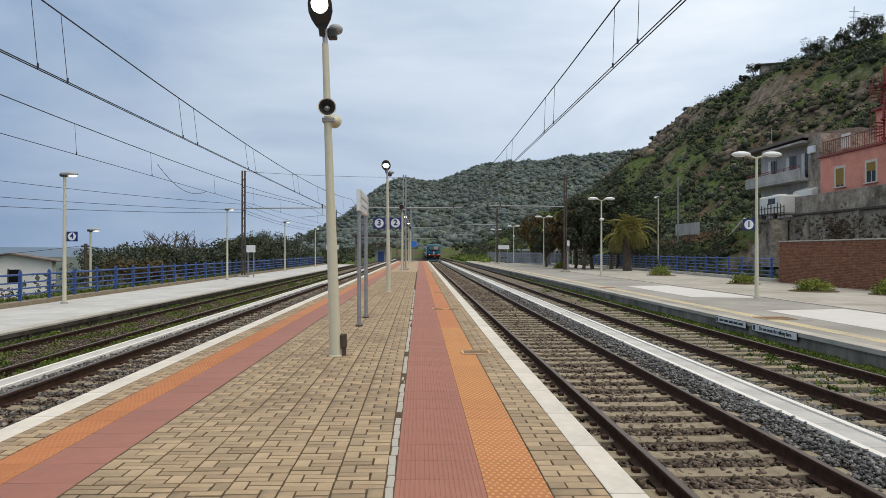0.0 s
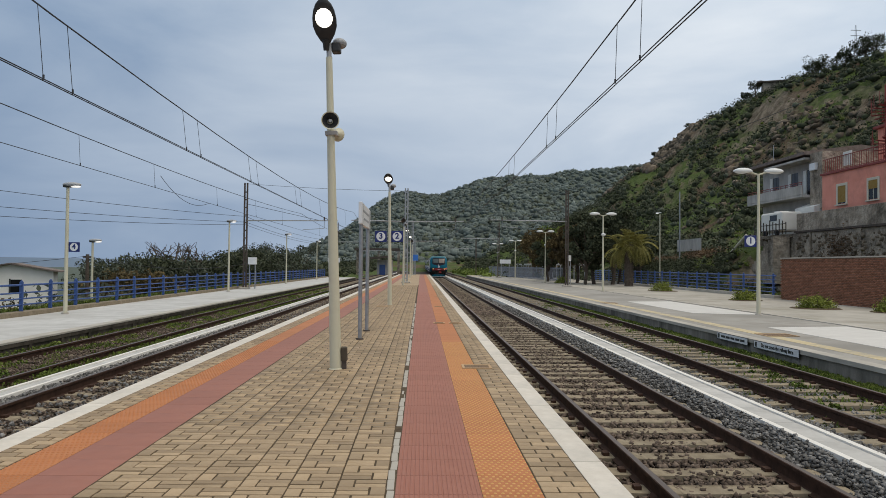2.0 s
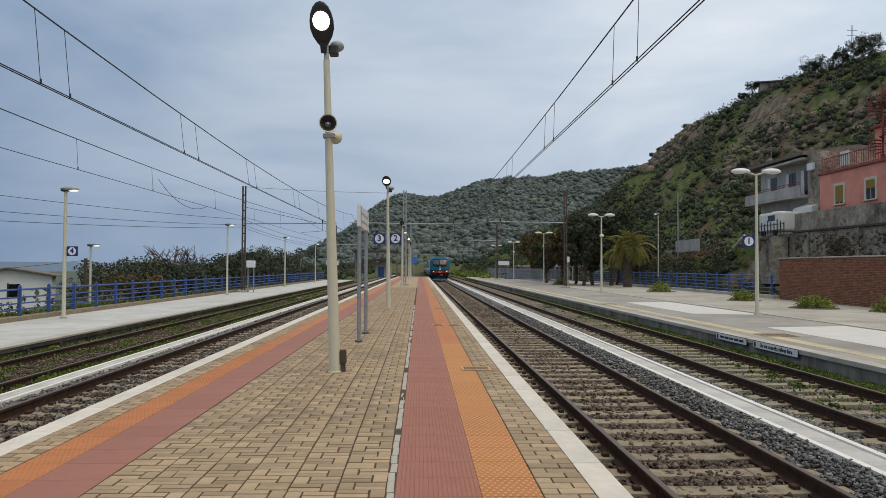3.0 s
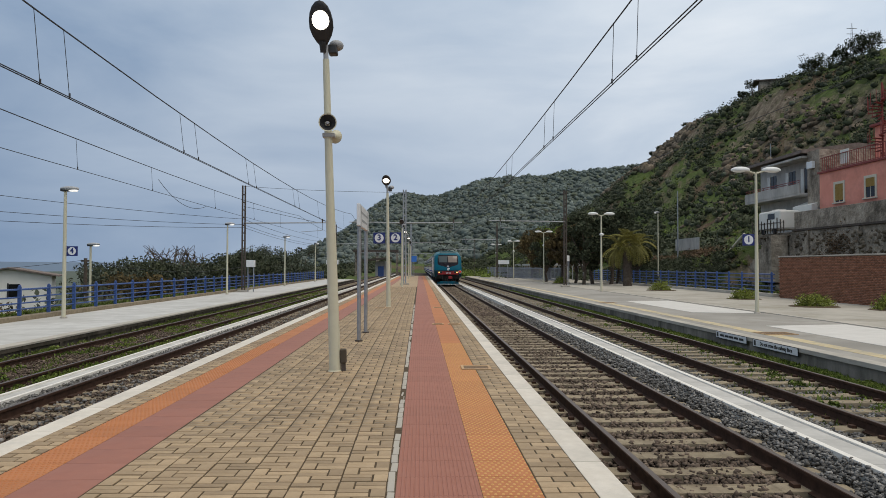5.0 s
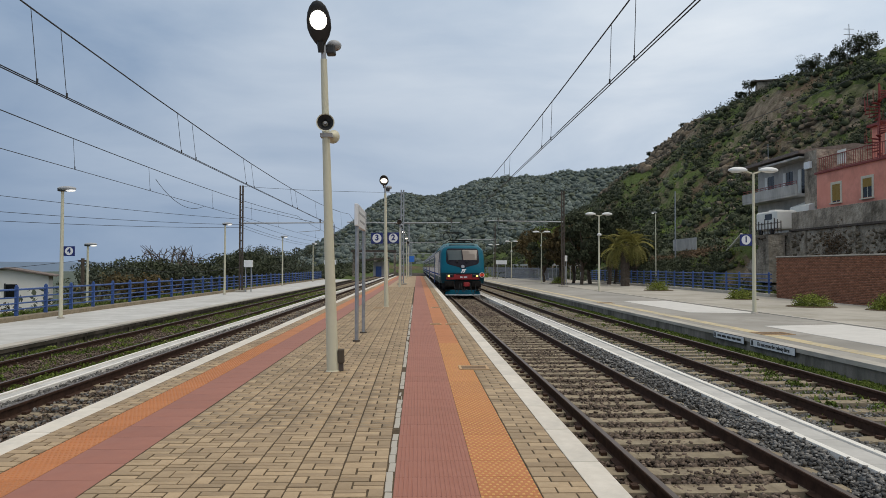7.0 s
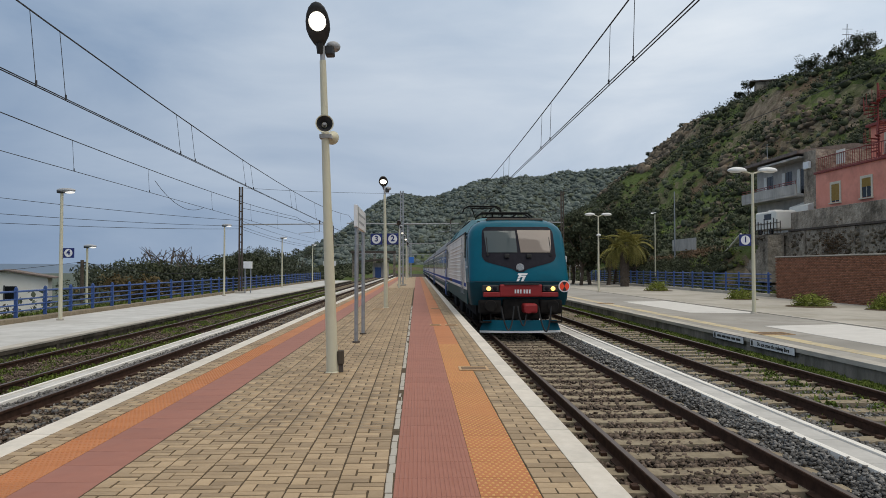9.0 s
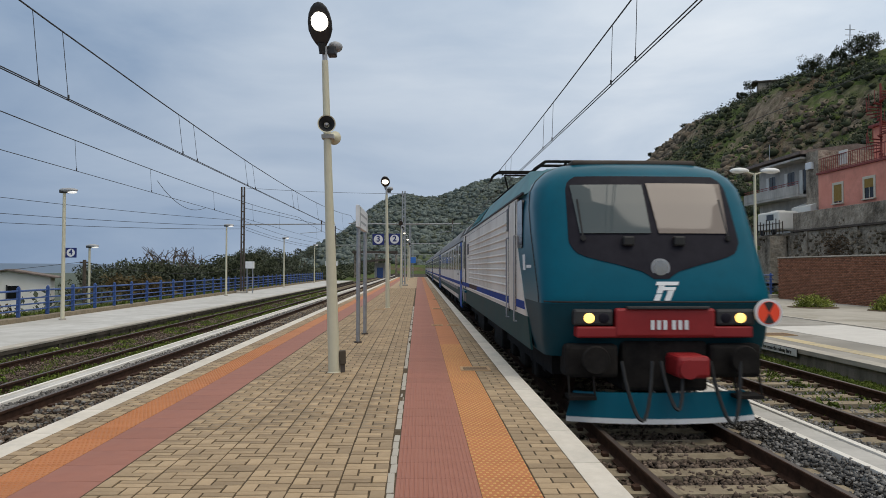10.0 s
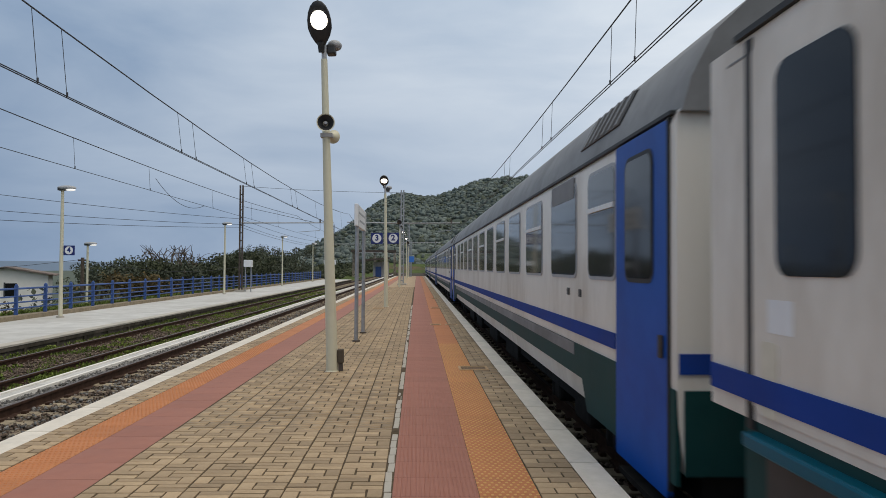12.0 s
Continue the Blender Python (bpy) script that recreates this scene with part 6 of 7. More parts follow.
def railing(parent, x, y0, y1, z, h, step, mat, name="railing"):
    r = part(name, boxed(x - 0.03, x + 0.03, y0, y1, z + h - 0.05, z + h), mat, parent, "painted steel railing")
    part("lower_bar", boxed(x - 0.02, x + 0.02, y0, y1, z + 0.08, z + 0.12), mat, r)
    for k in range(int((y1 - y0) / step) + 1):
        part("baluster", boxed(x - 0.014, x + 0.014, y0 + k * step - 0.014, y0 + k * step + 0.014, z, z + h - 0.05), mat, r)


pink = thing("house", pose(33, 0, 5.6), "salmon-pink plastered house with cream window surrounds and a roof terrace", "house", "houses on the bank")
part("wall", boxed(0, 9, 36, 57.1, 0, 3.45), M_PINK, pink, "salmon plaster")
part("cornice", boxed(-0.15, 9.1, 35.9, 57.2, 3.454, 3.62, 0.02), M_RUSTRED, pink, "dark red cornice")
for y in (54.35, 50.5, 45.8, 40.5):
    house_window(pink, -0.0, y, 0.95, 1.05, 1.40, 0.92 if y > 53 else 0.45)
railing(pink, 0.05, 36, 57.0, 3.62, 1.15, 0.28, M_RUSTRED, "terrace_railing")
part("upper_storey", boxed(2.4, 9, 36, 53.6, 3.624, 6.7), M_PINK, pink, "salmon plaster upper storey")
part("upper_roof", boxed(2.1, 9.2, 35.8, 53.8, 6.704, 6.9, 0.02), M_RUSTRED, pink)
house_window(pink, 2.4, 51.3, 4.5, 0.9, 1.3, 0)
part("terrace_panel", boxed(0.1, 0.16, 53.3, 54.4, 3.9, 5.0), M_HUTWHITE, pink, "white panel")
spiral = part("spiral_stair", rodded((1.0, 50.6, 3.62), (1.0, 50.6, 9.4), 0.07, sides=10), M_RUSTRED, pink, "dark red steel spiral stair")
for k in range(26):
    a = k * 0.5
    part("tread", boxed(0, 0.95, -0.13, 0.13, 0, 0.04), M_RUSTRED, spiral).matrix_basis = pose(1.0, 50.6, 3.8 + k * 0.2, 0, 0, math.degrees(a))
    part("stair_baluster", rodded((1.0 + 0.93 * math.cos(a), 50.6 + 0.93 * math.sin(a), 3.8 + k * 0.2), (1.0 + 0.93 * math.cos(a), 50.6 + 0.93 * math.sin(a), 4.8 + k * 0.2), 0.02, sides=6), M_RUSTRED, spiral)

grey = thing("house", pose(33.2, 0, 4.0), "weathered grey-white house with long balconies and a shallow roof", "house", "houses on the bank")
part("wall", boxed(0.8, 9, 59.0, 69.2, 0, 7.15), M_PLASTER, grey, "stained grey-white plaster")
part("side_wing", boxed(-0.1, 9, 57.25, 59.1, 2.4, 7.2), M_RETAIN, grey, "bare grey render")
part("roof", prism(bmesh.new(), [(-0.6, 7.154), (9.3, 7.154), (9.3, 7.45), (4.4, 8.1), (-0.6, 7.42)], 59.14, 69.9), M_ROOF, grey, "dull tiled roof")
bal = part("balcony", boxed(-0.7, 0.8, 59.3, 69.4, 3.55, 3.75, 0.02), M_PLASTER, grey, "balcony slab")
part("balcony_front", boxed(-0.72, -0.6, 59.3, 69.4, 3.754, 4.55, 0.02), M_PLASTER, bal, "plastered parapet")
railing(bal, -0.66, 59.4, 69.3, 4.55, 0.3, 0.9, M_RUSTRED, "balcony_railing")
for y in (60.6, 63.2, 66.6):
    house_window(grey, 0.8, y, 3.9, 1.1, 2.2, 0, False)
    part("shutter", boxed(0.74, 0.79, y + 0.6, y + 1.1, 3.9, 6.1), M_HUTWHITE, grey)
part("roof_slab", boxed(-0.5, 0.79, 59.3, 66.5, 6.75, 6.95, 0.02), M_PLASTER, grey, "stained canopy over the balcony")
for y in (61.2, 65.0):
    house_window(grey, 0.8, y, 1.0, 1.0, 1.3, 0, False)
part("air_conditioner", boxed(-0.36, -0.11, 57.9, 58.8, 5.7, 6.3, 0.03), M_SIGNWHITE, grey, "white air conditioner")
part("lean_to", prism(bmesh.new(), [(-0.6, 0), (0.7, 0), (0.7, 3.1), (-0.6, 2.6)], 57.6, 60.6), M_HUTWHITE, grey, "white lean-to")
part("aerial", rodded((1.5, 68.5, 7.4), (1.5, 68.5, 9.6), 0.03, sides=6), M_GREYPOST, grey)

van = thing("caravan", pose(31.35, 58.75, 4.25), "white caravan parked on the terrace behind a thin fence", "caravan")
part("body", boxed(-0.9, 0.9, 0.0, 3.7, 0.35, 2.0, 0.16), M_HUTWHITE, van, "white rounded body")
part("roof_hatch", boxed(-0.4, 0.4, 1.3, 2.3, 1.99, 2.14, 0.04), M_HUTWHITE, van)
part("side_window", boxed(-0.92, -0.88, 0.8, 2.0, 1.25, 1.75, 0.01), M_GLASSDARK, van)
for y in (1.0, 3.0):
    part("wheel", rodded((-0.88, y, 0.32), (-0.7, y, 0.32), 0.32, sides=18), M_RUBBER, van)
fen = thing("fence", pose(30.42, 58.0, 4.3), "thin dark garden fence at the terrace edge", "fence")
for k in range(11):
    part("picket", boxed(-0.03, 0.03, k * 0.55 - 0.03, k * 0.55 + 0.03, 0, 1.0 + 0.15 * (k % 3)), M_DARKPOST, fen)
part("top_bar", boxed(-0.02, 0.02, 0, 5.6, 0.85, 0.9), M_DARKPOST, fen)
part("low_bar", boxed(-0.02, 0.02, 0, 5.6, 0.35, 0.4), M_DARKPOST, fen)

sheet = thing("sheet_fence", pose(30.5, 76.0, 3.3), "pale corrugated sheet fence on the bank", "fence")
for k in range(12):
    part("sheet", boxed(-0.02, 0.02, k * 0.6 + 0.01, k * 0.6 + 0.59, 0, 1.35), M_PLASTER, sheet)

# cottage by the shore
hut = thing("house", pose(-23.6, 42, -4.2, 0, 0, 24), "small white cottage with a shallow brown tiled roof", "house")
part("wall", boxed(-2.4, 1.9, 0, 4.6, 0, 4.98), M_HUTWHITE, hut, "white plaster")
gable = prism(bmesh.new(), [(-2.4, 4.98), (1.9, 4.98), (-0.3, 5.38)], 0, 4.6)
part("gable", gable, M_HUTWHITE, hut, "white gable")
part("roof", prism(bmesh.new(), [(-2.8, 4.93), (-0.3, 5.40), (2.3, 4.93), (2.3, 5.0), (-0.3, 5.48), (-2.8, 5.0)], -0.35, 4.9), M_ROOF, hut, "brown tiled roof")
w = part("window", boxed(-0.3, 0.3, -0.03, 0.05, 3.75, 4.50), M_GLASSDARK, hut, "dark window")
part("shutter", boxed(-0.36, -0.28, -0.05, 0.0, 3.7, 4.55), M_BLACK, w)

# low bridge and buildings past the platform end
bridge = thing("footbridge", pose(-8, 150, 1.4), "dark low bridge deck on posts past the platforms", "bridge")
part("deck", boxed(-6, 3.5, 0, 2.2, 3.0, 3.5), M_DARKPOST, bridge)
for x in (-5.5, -1.0, 3.2):
    part("pier", boxed(x - 0.25, x + 0.25, 0.6, 1.4, -2.2, 3.0), M_RETAIN, bridge)
hut2 = thing("shed", pose(-8.0, 143, -0.8), "low white shed with a dark canopy and blue door", "shed")
part("wall", boxed(-1.0, 2.2, 1.6, 3, 0, 3.2), M_PLASTER, hut2)
part("roof", prism(bmesh.new(), [(-3.4, 3.2), (2.4, 3.75), (2.4, 4.1), (-3.4, 3.55)], -1.2, 3.4), M_DARKPOST, hut2)
part("door", boxed(-0.5, 0.7, 1.55, 1.6, 0, 2.2), M_FENCE, hut2, "blue door")
blue = thing("blue_sign", pose(-0.75, 96, 0), "small blue sign on a thin post", "sign")
part("post", rodded((0, 0, 0), (0, 0, 2.6), 0.04), M_GREYPOST, blue)
part("plate", boxed(-0.35, 0.35, -0.06, -0.03, 2.0, 2.8), material("bright_sign_blue", (0.03, 0.16, 0.55), (0.04, 0.18, 0.6), 0.4), blue)
for x, y, z in ((11.6, 97.0, P1), (-8.6 - 2.2, 88, P4)):
    s = thing("station_name_board", pose(x, y, z), "white station name board on two grey steel posts", "sign")
    for d in (-0.55, 0.55):
        part("post", rodded((d, 0, 0), (d, 0, 2.6), 0.04), M_GREYPOST, s)
    part("board", boxed(-0.75, 0.75, -0.04, 0.04, 2.05, 2.6, 0.01), M_SIGNWHITE, s)

# notices on the face of platform one
for y, long, words in ((17.1, 1.75, ""), (14.75, 2.0, "Do not cross the railway lines")):
    s = thing("warning_sign", pose(E1 - 0.012, y, P1), "long white warning sign on the platform face", "sign", "warning signs")
    part("plate", boxed(-0.012, 0.010, 0, long, -0.17, -0.015, 0.003), M_SIGNWHITE, s)
    if words:
        lettering("writing", words, 0.118, M_BLACK, s, pose(-0.014, 0.93, -0.09, 90, 0, -90), 0.002)
    else:
        for k in range(5):
            part("text_bar", boxed(-0.016, -0.011, 0.15 + k * 0.28, 0.38 + k * 0.28, -0.12, -0.065), M_BLACK, s)
    part("pictogram", boxed(-0.016, -0.011, long - 0.14, long - 0.05, -0.15, -0.035), M_BLACK, s)
    part("rim", boxed(-0.009, 0.0, -0.02, long + 0.02, -0.19, 0.0), M_BLACK, s)


# rough stones and dry creeper on the face of the retaining wall
rg = np.random.default_rng(81)
n = 900
c = np.stack([rg.uniform(0.02, 0.14, n), rg.uniform(40, 66, n), rg.uniform(0.1, 4.6, n)], -1)
v, f, q = scatter("boulder", c, rg.uniform(0.10, 0.26, n), 0.7)
heap("rubble_stones", v, f, q, M_ROCK, wall, "rough tan rubble stones")
n = 5200
spot = np.stack([np.full(14, -0.15), rg.uniform(41, 65, 14), rg.uniform(0.8, 4.2, 14)], -1)
c = spot[rg.integers(0, 14, n)] + rg.normal(size=(n, 3)) * np.array([0.10, 1.0, 0.55])
heap("creeper", LEAF_V, LEAF_F, leaves(c, rg.uniform(0.08, 0.2, n)), M_DRYBRUSH, wall, "dry brown creeper")


# ------------------------------------------------------------------ planting
def hillscrub(name, n, x0, x1, y0, y1, lo, hi, mat, label, cover, seed, gap=0.0):
    """Bushes of three clumps each, thicker in some places than in others."""
    r = np.random.default_rng(seed)
    x, y = r.uniform(x0, x1, n), r.uniform(y0, y1, n)
    keep = bumps(x, y, cover, seed) + r.normal(scale=0.35, size=n) > gap
    keep &= ~((x > 76) & (x < 94) & (y > 232) & (y < 284) & (bumps(x, y, 14, 9) > -0.5))   # the bare cliff
    keep &= ~((x > 30) & (x < 45) & (y > 15) & (y < 76))
    x, y = x[keep], y[keep]
    s = r.uniform(lo, hi, len(x)) * r.uniform(0.6, 1.2, len(x))
    z = height(x, y)
    core = np.stack([x, y, z + s * 0.25], -1)
    v, f, p = scatter("core", core, s * (0.42 if hi < 3 else 0.62), 0.8)
    inner = heap(name, v, f, p, mat, None, label, "bushes")
    k = 44 if hi < 3 else 12
    d = r.normal(size=(len(x) * k, 3))
    d /= np.linalg.norm(d, axis=1)[:, None]
    d[:, 2] = np.abs(d[:, 2])
    c = np.repeat(core, k, 0) + d * np.repeat(s, k)[:, None] * r.uniform(*((0.35, 1.0) if hi < 3 else (0.45, 0.78)), (len(d), 1)) * np.array([1, 1, 0.9])
    heap("foliage", LEAF_V, LEAF_F, leaves(c, np.repeat(s, k) * (r.uniform(0.12, 0.30, len(d)) if hi < 3 else r.uniform(0.14, 0.36, len(d)))), mat, inner, "loose outer leaves")
    return inner


hillscrub("scrub", 9000, 34, 150, 25, 400, 0.9, 2.6, M_LEAF, "dark green scrub on the hillside", 30, 21, -0.1)
hillscrub("scrub", 5200, 34, 150, 25, 400, 0.8, 2.2, M_LEAF_OLIVE, "grey-green olive scrub on the hillside", 22, 22, 0.1)
hillscrub("scrub", 1500, 34, 110, 40, 330, 0.5, 1.1, M_LEAF_FRESH, "fresh green shrubs on the hillside", 26, 23, 0.3)
# these ridge woods carry the haze in their leaf colour
hillscrub("far_wood", 15000, -150, 330, 330, 830, 2.2, 4.4, M_HAZEWOOD, "wooded far ridge with distance haze in its leaf colour", 60, 31, -0.9)
hillscrub("far_wood", 4500, -150, 330, 330, 830, 2.0, 4.2, M_LEAF_OLIVE, "olive-green wooded far ridge", 60, 32, -0.5)
hillscrub("scrub", 2200, 14, 60, 108, 330, 0.9, 2.6, M_LEAF, "dark green scrub beside the line", 30, 24, -0.4)
hillscrub("scrub", 1500, 10, 34, 112, 220, 0.6, 1.7, M_LEAF_FRESH, "fresh green shrubs beside the line", 16, 25, -0.2)
hillscrub("scrub", 1400, -60, -13.5, 102, 330, 0.9, 2.8, M_LEAF, "dark green scrub beside the line", 30, 26, -0.4)
hillscrub("ivy", 2400, 22.2, 29.5, 58, 104, 0.4, 1.0, M_LEAF, "dark ivy and bushes on the bank", 9, 27, -0.5)
hillscrub("dry_brush", 450, 29.5, 34.5, 66, 100, 0.4, 0.9, M_DRYBRUSH, "dry brown brush along the top of the bank", 8, 33, -0.3)
hillscrub("dry_brush", 500, 16, 40, 120, 175, 0.9, 2.2, M_DRYBRUSH, "brown leafless brush on the low rise beside the line", 18, 34, -0.1)
hillscrub("ivy", 300, 21.5, 30, 44, 70, 0.3, 0.7, M_LEAF_FRESH, "fresh green weeds on the bank", 7, 28, 0.2)
hillscrub("thicket", 1500, -60, -17, 30, 100, 0.6, 1.5, M_LEAF_OLIVE, "grey-green thicket below the platform", 14, 29, -0.3)
hillscrub("thicket", 700, -45, -16, 26, 60, 0.4, 0.9, M_LEAF_BROWN, "brown dry thicket below the platform", 9, 30, -0.2)


def branch(bm, a, b, r0, r1, bend, seed):
    r = random.Random(seed)
    a, b = Vector(a), Vector(b)
    prev, k = a, 4
    for i in range(1, k + 1):
        u = i / k
        p = a.lerp(b, u) + Vector((r.uniform(-1, 1), r.uniform(-1, 1), 0.3)) * bend * math.sin(math.pi * u)
        rod(bm, prev, p, r0 + (r1 - r0) * (i - 1) / k, r0 + (r1 - r0) * u, 7, False)
        prev = p


def tree(x, y, z, h, spread, mat, seed, label, leaf=0.25, count=1900, low=0.25, bare=False):
    """A tapered trunk, forking limbs and a crown of many leaves in uneven clumps."""
    r = random.Random(seed)
    rg = np.random.default_rng(seed)
    t = thing("tree", pose(x, y, z), label, "tree", "trees round the station")
    bm = bmesh.new()
    branch(bm, (0, 0, -0.3), (r.uniform(-0.3, 0.3), r.uniform(-0.3, 0.3), h * 0.45), 0.05 * h * 0.6, 0.028 * h * 0.6, 0.15, seed)
    tips = []
    for k in range(9 if not bare else 13):
        a = k * 2.4 + r.uniform(-0.4, 0.4)
        d = spread * r.uniform(0.45, 0.95)
        tip = (d * math.cos(a), d * math.sin(a), h * r.uniform(low + 0.2, 0.93))
        branch(bm, (0, 0, h * r.uniform(0.18, 0.45)), tip, 0.014 * h, 0.005 * h, 0.25, seed + k)
        tips.append(tip)
        for q in range(2 if not bare else 5):
            e = (tip[0] + r.uniform(-0.5, 0.5) * spread * 0.6, tip[1] + r.uniform(-0.5, 0.5) * spread * 0.6, min(h, tip[2] + r.uniform(-0.08, 0.22) * h))
            branch(bm, tip, e, 0.0055 * h, 0.0025 * h, 0.1, seed + 7 * k + q)
            tips.append(e)
    tips.append((0, 0, h * 0.92))
    part("trunk", bm, M_BARK, t, "rough bark trunk and limbs")
    if bare:
        return t
    tips = np.array(tips)
    pick = rg.integers(0, len(tips), count)
    rad = spread * rg.uniform(0.22, 0.42, len(tips))[pick]
    d = rg.normal(size=(count, 3))
    d /= np.linalg.norm(d, axis=1)[:, None]
    c = tips[pick] + d * (rad * rg.uniform(0.3, 1.0, count) ** 0.5)[:, None] * np.array([1, 1, 0.75])
    p = leaves(c, rg.uniform(0.6, 1.4, count) * leaf)
    heap("crown", LEAF_V, LEAF_F, p, mat, t, "uneven leafy crown")
    return t


def low(x, y):
    return float(height(np.array([float(x)]), np.array([float(y)]))[0])


DARK, OLIVE, BROWN = "dark evergreen tree with an uneven crown", "grey-green olive tree with an open crown", "brownish tree with a thin crown"
for k, (x, y, h, s, m, lab) in enumerate(((14.9, 73, 5.6, 1.7, M_LEAF_BROWN, BROWN), (15.9, 68, 6.2, 2.0, M_LEAF, DARK), (17.3, 70, 6.8, 2.3, M_LEAF, DARK), (18.8, 69, 7.0, 2.4, M_LEAF, DARK), (20.3, 72, 6.6, 2.2, M_LEAF, DARK),
                                          (16.4, 74, 6.0, 2.0, M_LEAF_BROWN, BROWN), (14.4, 80, 5.2, 1.7, M_LEAF, DARK), (15.6, 86, 5.8, 2.1, M_LEAF_BROWN, BROWN), (17.5, 94, 6.6, 2.5, M_LEAF_FRESH, OLIVE),
                                          (17.0, 106, 6.4, 2.4, M_LEAF_BROWN, BROWN), (26, 84, 4.2, 2.0, M_LEAF, DARK), (29, 94, 5.0, 2.6, M_LEAF, DARK))):
    tree(x, y, P1 if x < 20.5 and y < 125 else low(x, y), h, s, m, 100 + k, lab, 0.31, 4200, 0.16)
for k in range(26):
    r = random.Random(900 + k)
    x, y = -17 - r.uniform(0, 6), 56 + k * 2.0 + r.uniform(-2, 2)
    tree(x, y, low(x, y), 1.25 + (y - 56) * 0.045 - low(x, y) + r.uniform(-0.8, 0.4), r.uniform(2.2, 3.2), (M_LEAF, M_LEAF_OLIVE, M_LEAF)[k % 3], 300 + k, (DARK, OLIVE, DARK)[k % 3], 0.235, 2700, 0.15)
for k, (x, y, h) in enumerate(((-20.5, 49.0, 1.0), (-23, 52, 1.2), (-18.5, 46, 0.5), (-27, 62, 1.3), (-21, 55, 1.9))):
    tree(x, y, low(x, y), h - low(x, y), 2.2, (M_LEAF_OLIVE, M_LEAF, M_LEAF_BROWN)[k % 3], 400 + k, (OLIVE, DARK, BROWN)[k % 3], 0.19, 2600, 0.2)
for k, (x, y, h) in enumerate(((-21.5, 62, 2.9), (-23.2, 66, 3.3), (-20.3, 61, 2.5), (-24.5, 70, 3.4))):
    tree(x, y, low(x, y), h - low(x, y), 2.6, M_BARK, 450 + k, "bare grey-brown winter tree with fine twigs", bare=True)
# on the skyline of the hill
def skyline(slope):
    """Where the hill stands highest against the sky along a line x = slope * y."""
    y = np.linspace(120, 420, 300)
    z = height(slope * y, y)
    i = int(np.argmax((z - EYE) / y))
    return slope * float(y[i]), float(y[i]), float(z[i])


for k, (slope, h, s) in enumerate(((0.480, 5.5, 2.2), (0.466, 3.6, 1.8), (0.577, 4.0, 3.6), (0.566, 3.0, 2.6), (0.610, 3.6, 2.2), (0.627, 4.2, 2.6), (0.642, 4.6, 3.0), (0.655, 5, 3.2), (0.385, 2.6, 1.6), (0.345, 2.2, 1.4), (0.335, 3.2, 1.4))):
    x, y, z = skyline(slope)
    tree(x, y, z - 0.5, h, s, M_LEAF, 500 + k, "dark pine on the skyline of the hill", 0.32, 1500, 0.45)


def palm(x, y, z, h):
    t = thing("palm_tree", pose(x, y, z), "stout many-headed palm with a shaggy trunk and yellow-green fronds", "palm tree")
    bm = bmesh.new()
    r = random.Random(3)
    for k in range(12):
        rod(bm, (0, 0, h * k / 12), (0, 0, h * (k + 1) / 12), 0.42 + 0.05 * (k % 2), 0.36 + 0.05 * (k % 2), 12)
    part("trunk", bm, M_BARK, t, "shaggy brown trunk")
    frond = bmesh.new()
    n = 14
    rachis = [(0.125 * i, 0, 0.10 * i - 0.0095 * i * i) for i in range(n)]
    for a, b in zip(rachis, rachis[1:]):
        rod(frond, a, b, 0.02, 0.016, 5, False)
    for i, p in enumerate(rachis[1:]):
        w = 0.34 * math.sin(math.pi * (i + 1.5) / (n + 1.5)) + 0.08
        for s in (-1, 1):
            for o in (0.0, 0.04, 0.08):
                q = [frond.verts.new(v) for v in ((p[0] - o, 0, p[2]), (p[0] - o + 0.08, s * w * 0.5, p[2] - 0.03), (p[0] - o + 0.14, s * w, p[2] - 0.13), (p[0] - o + 0.05, s * w * 0.5, p[2] - 0.04))]
                frond.faces.new(q)
    first = part("frond", frond, material("palm_frond", (0.17, 0.16, 0.04), (0.30, 0.27, 0.085), 0.7, scale=2, spread=0.4), t, "yellow-green frond")
    for k in range(96):
        o = first if k == 0 else first.copy()
        if k:
            scene.collection.objects.link(o)
        tilt = r.uniform(-60, 62)
        cx, cy = ((0, 0), (0.75, -0.3), (-0.7, 0.2))[k % 3]
        o.matrix_basis = pose(cx, cy, h - 0.05 + 0.2 * (tilt < 0) - 0.25 * (k % 3), 0, 0, k * 137.5) @ pose(0, 0, 0, 0, tilt, 0)
    return t


palm(18.7, 63, P1, 3.8)


def shrub(x, y, z, w, d, h, label, seed):
    rg = np.random.default_rng(seed)
    t = thing("shrub", pose(x, y, z), label, "shrub", "shrubs on platform one")
    n = 2600
    u = rg.normal(size=(n, 3))
    u /= np.linalg.norm(u, axis=1)[:, None]
    u[:, 2] = np.abs(u[:, 2])
    lump = 0.75 + 0.25 * np.sin(u[:, 0] * 7 + seed) * np.cos(u[:, 1] * 6)
    c = u * lump[:, None] * rg.uniform(0.55, 1.0, (n, 1)) * np.array([w / 2, d / 2, h])
    heap("foliage", LEAF_V, LEAF_F, leaves(c, rg.uniform(0.05, 0.11, n)), M_SHRUB, t, "fresh green leaves")
    for k in range(7):
        a = k * 0.9
        bm = bmesh.new()
        branch(bm, (0, 0, 0), (w * 0.35 * math.cos(a), d * 0.35 * math.sin(a), h * 0.7), 0.02, 0.008, 0.05, seed + k)
        part("stem", bm, M_BARK, t)
    part("soil_bed", rodded((0, 0, -0.01), (0, 0, 0.03), w * 0.5, w * 0.46, 18), M_JOINT, t)
    return t


shrub(17.2, 30.3, P1, 2.1, 1.6, 0.72, "low rounded green shrub in the sandy yard", 1)
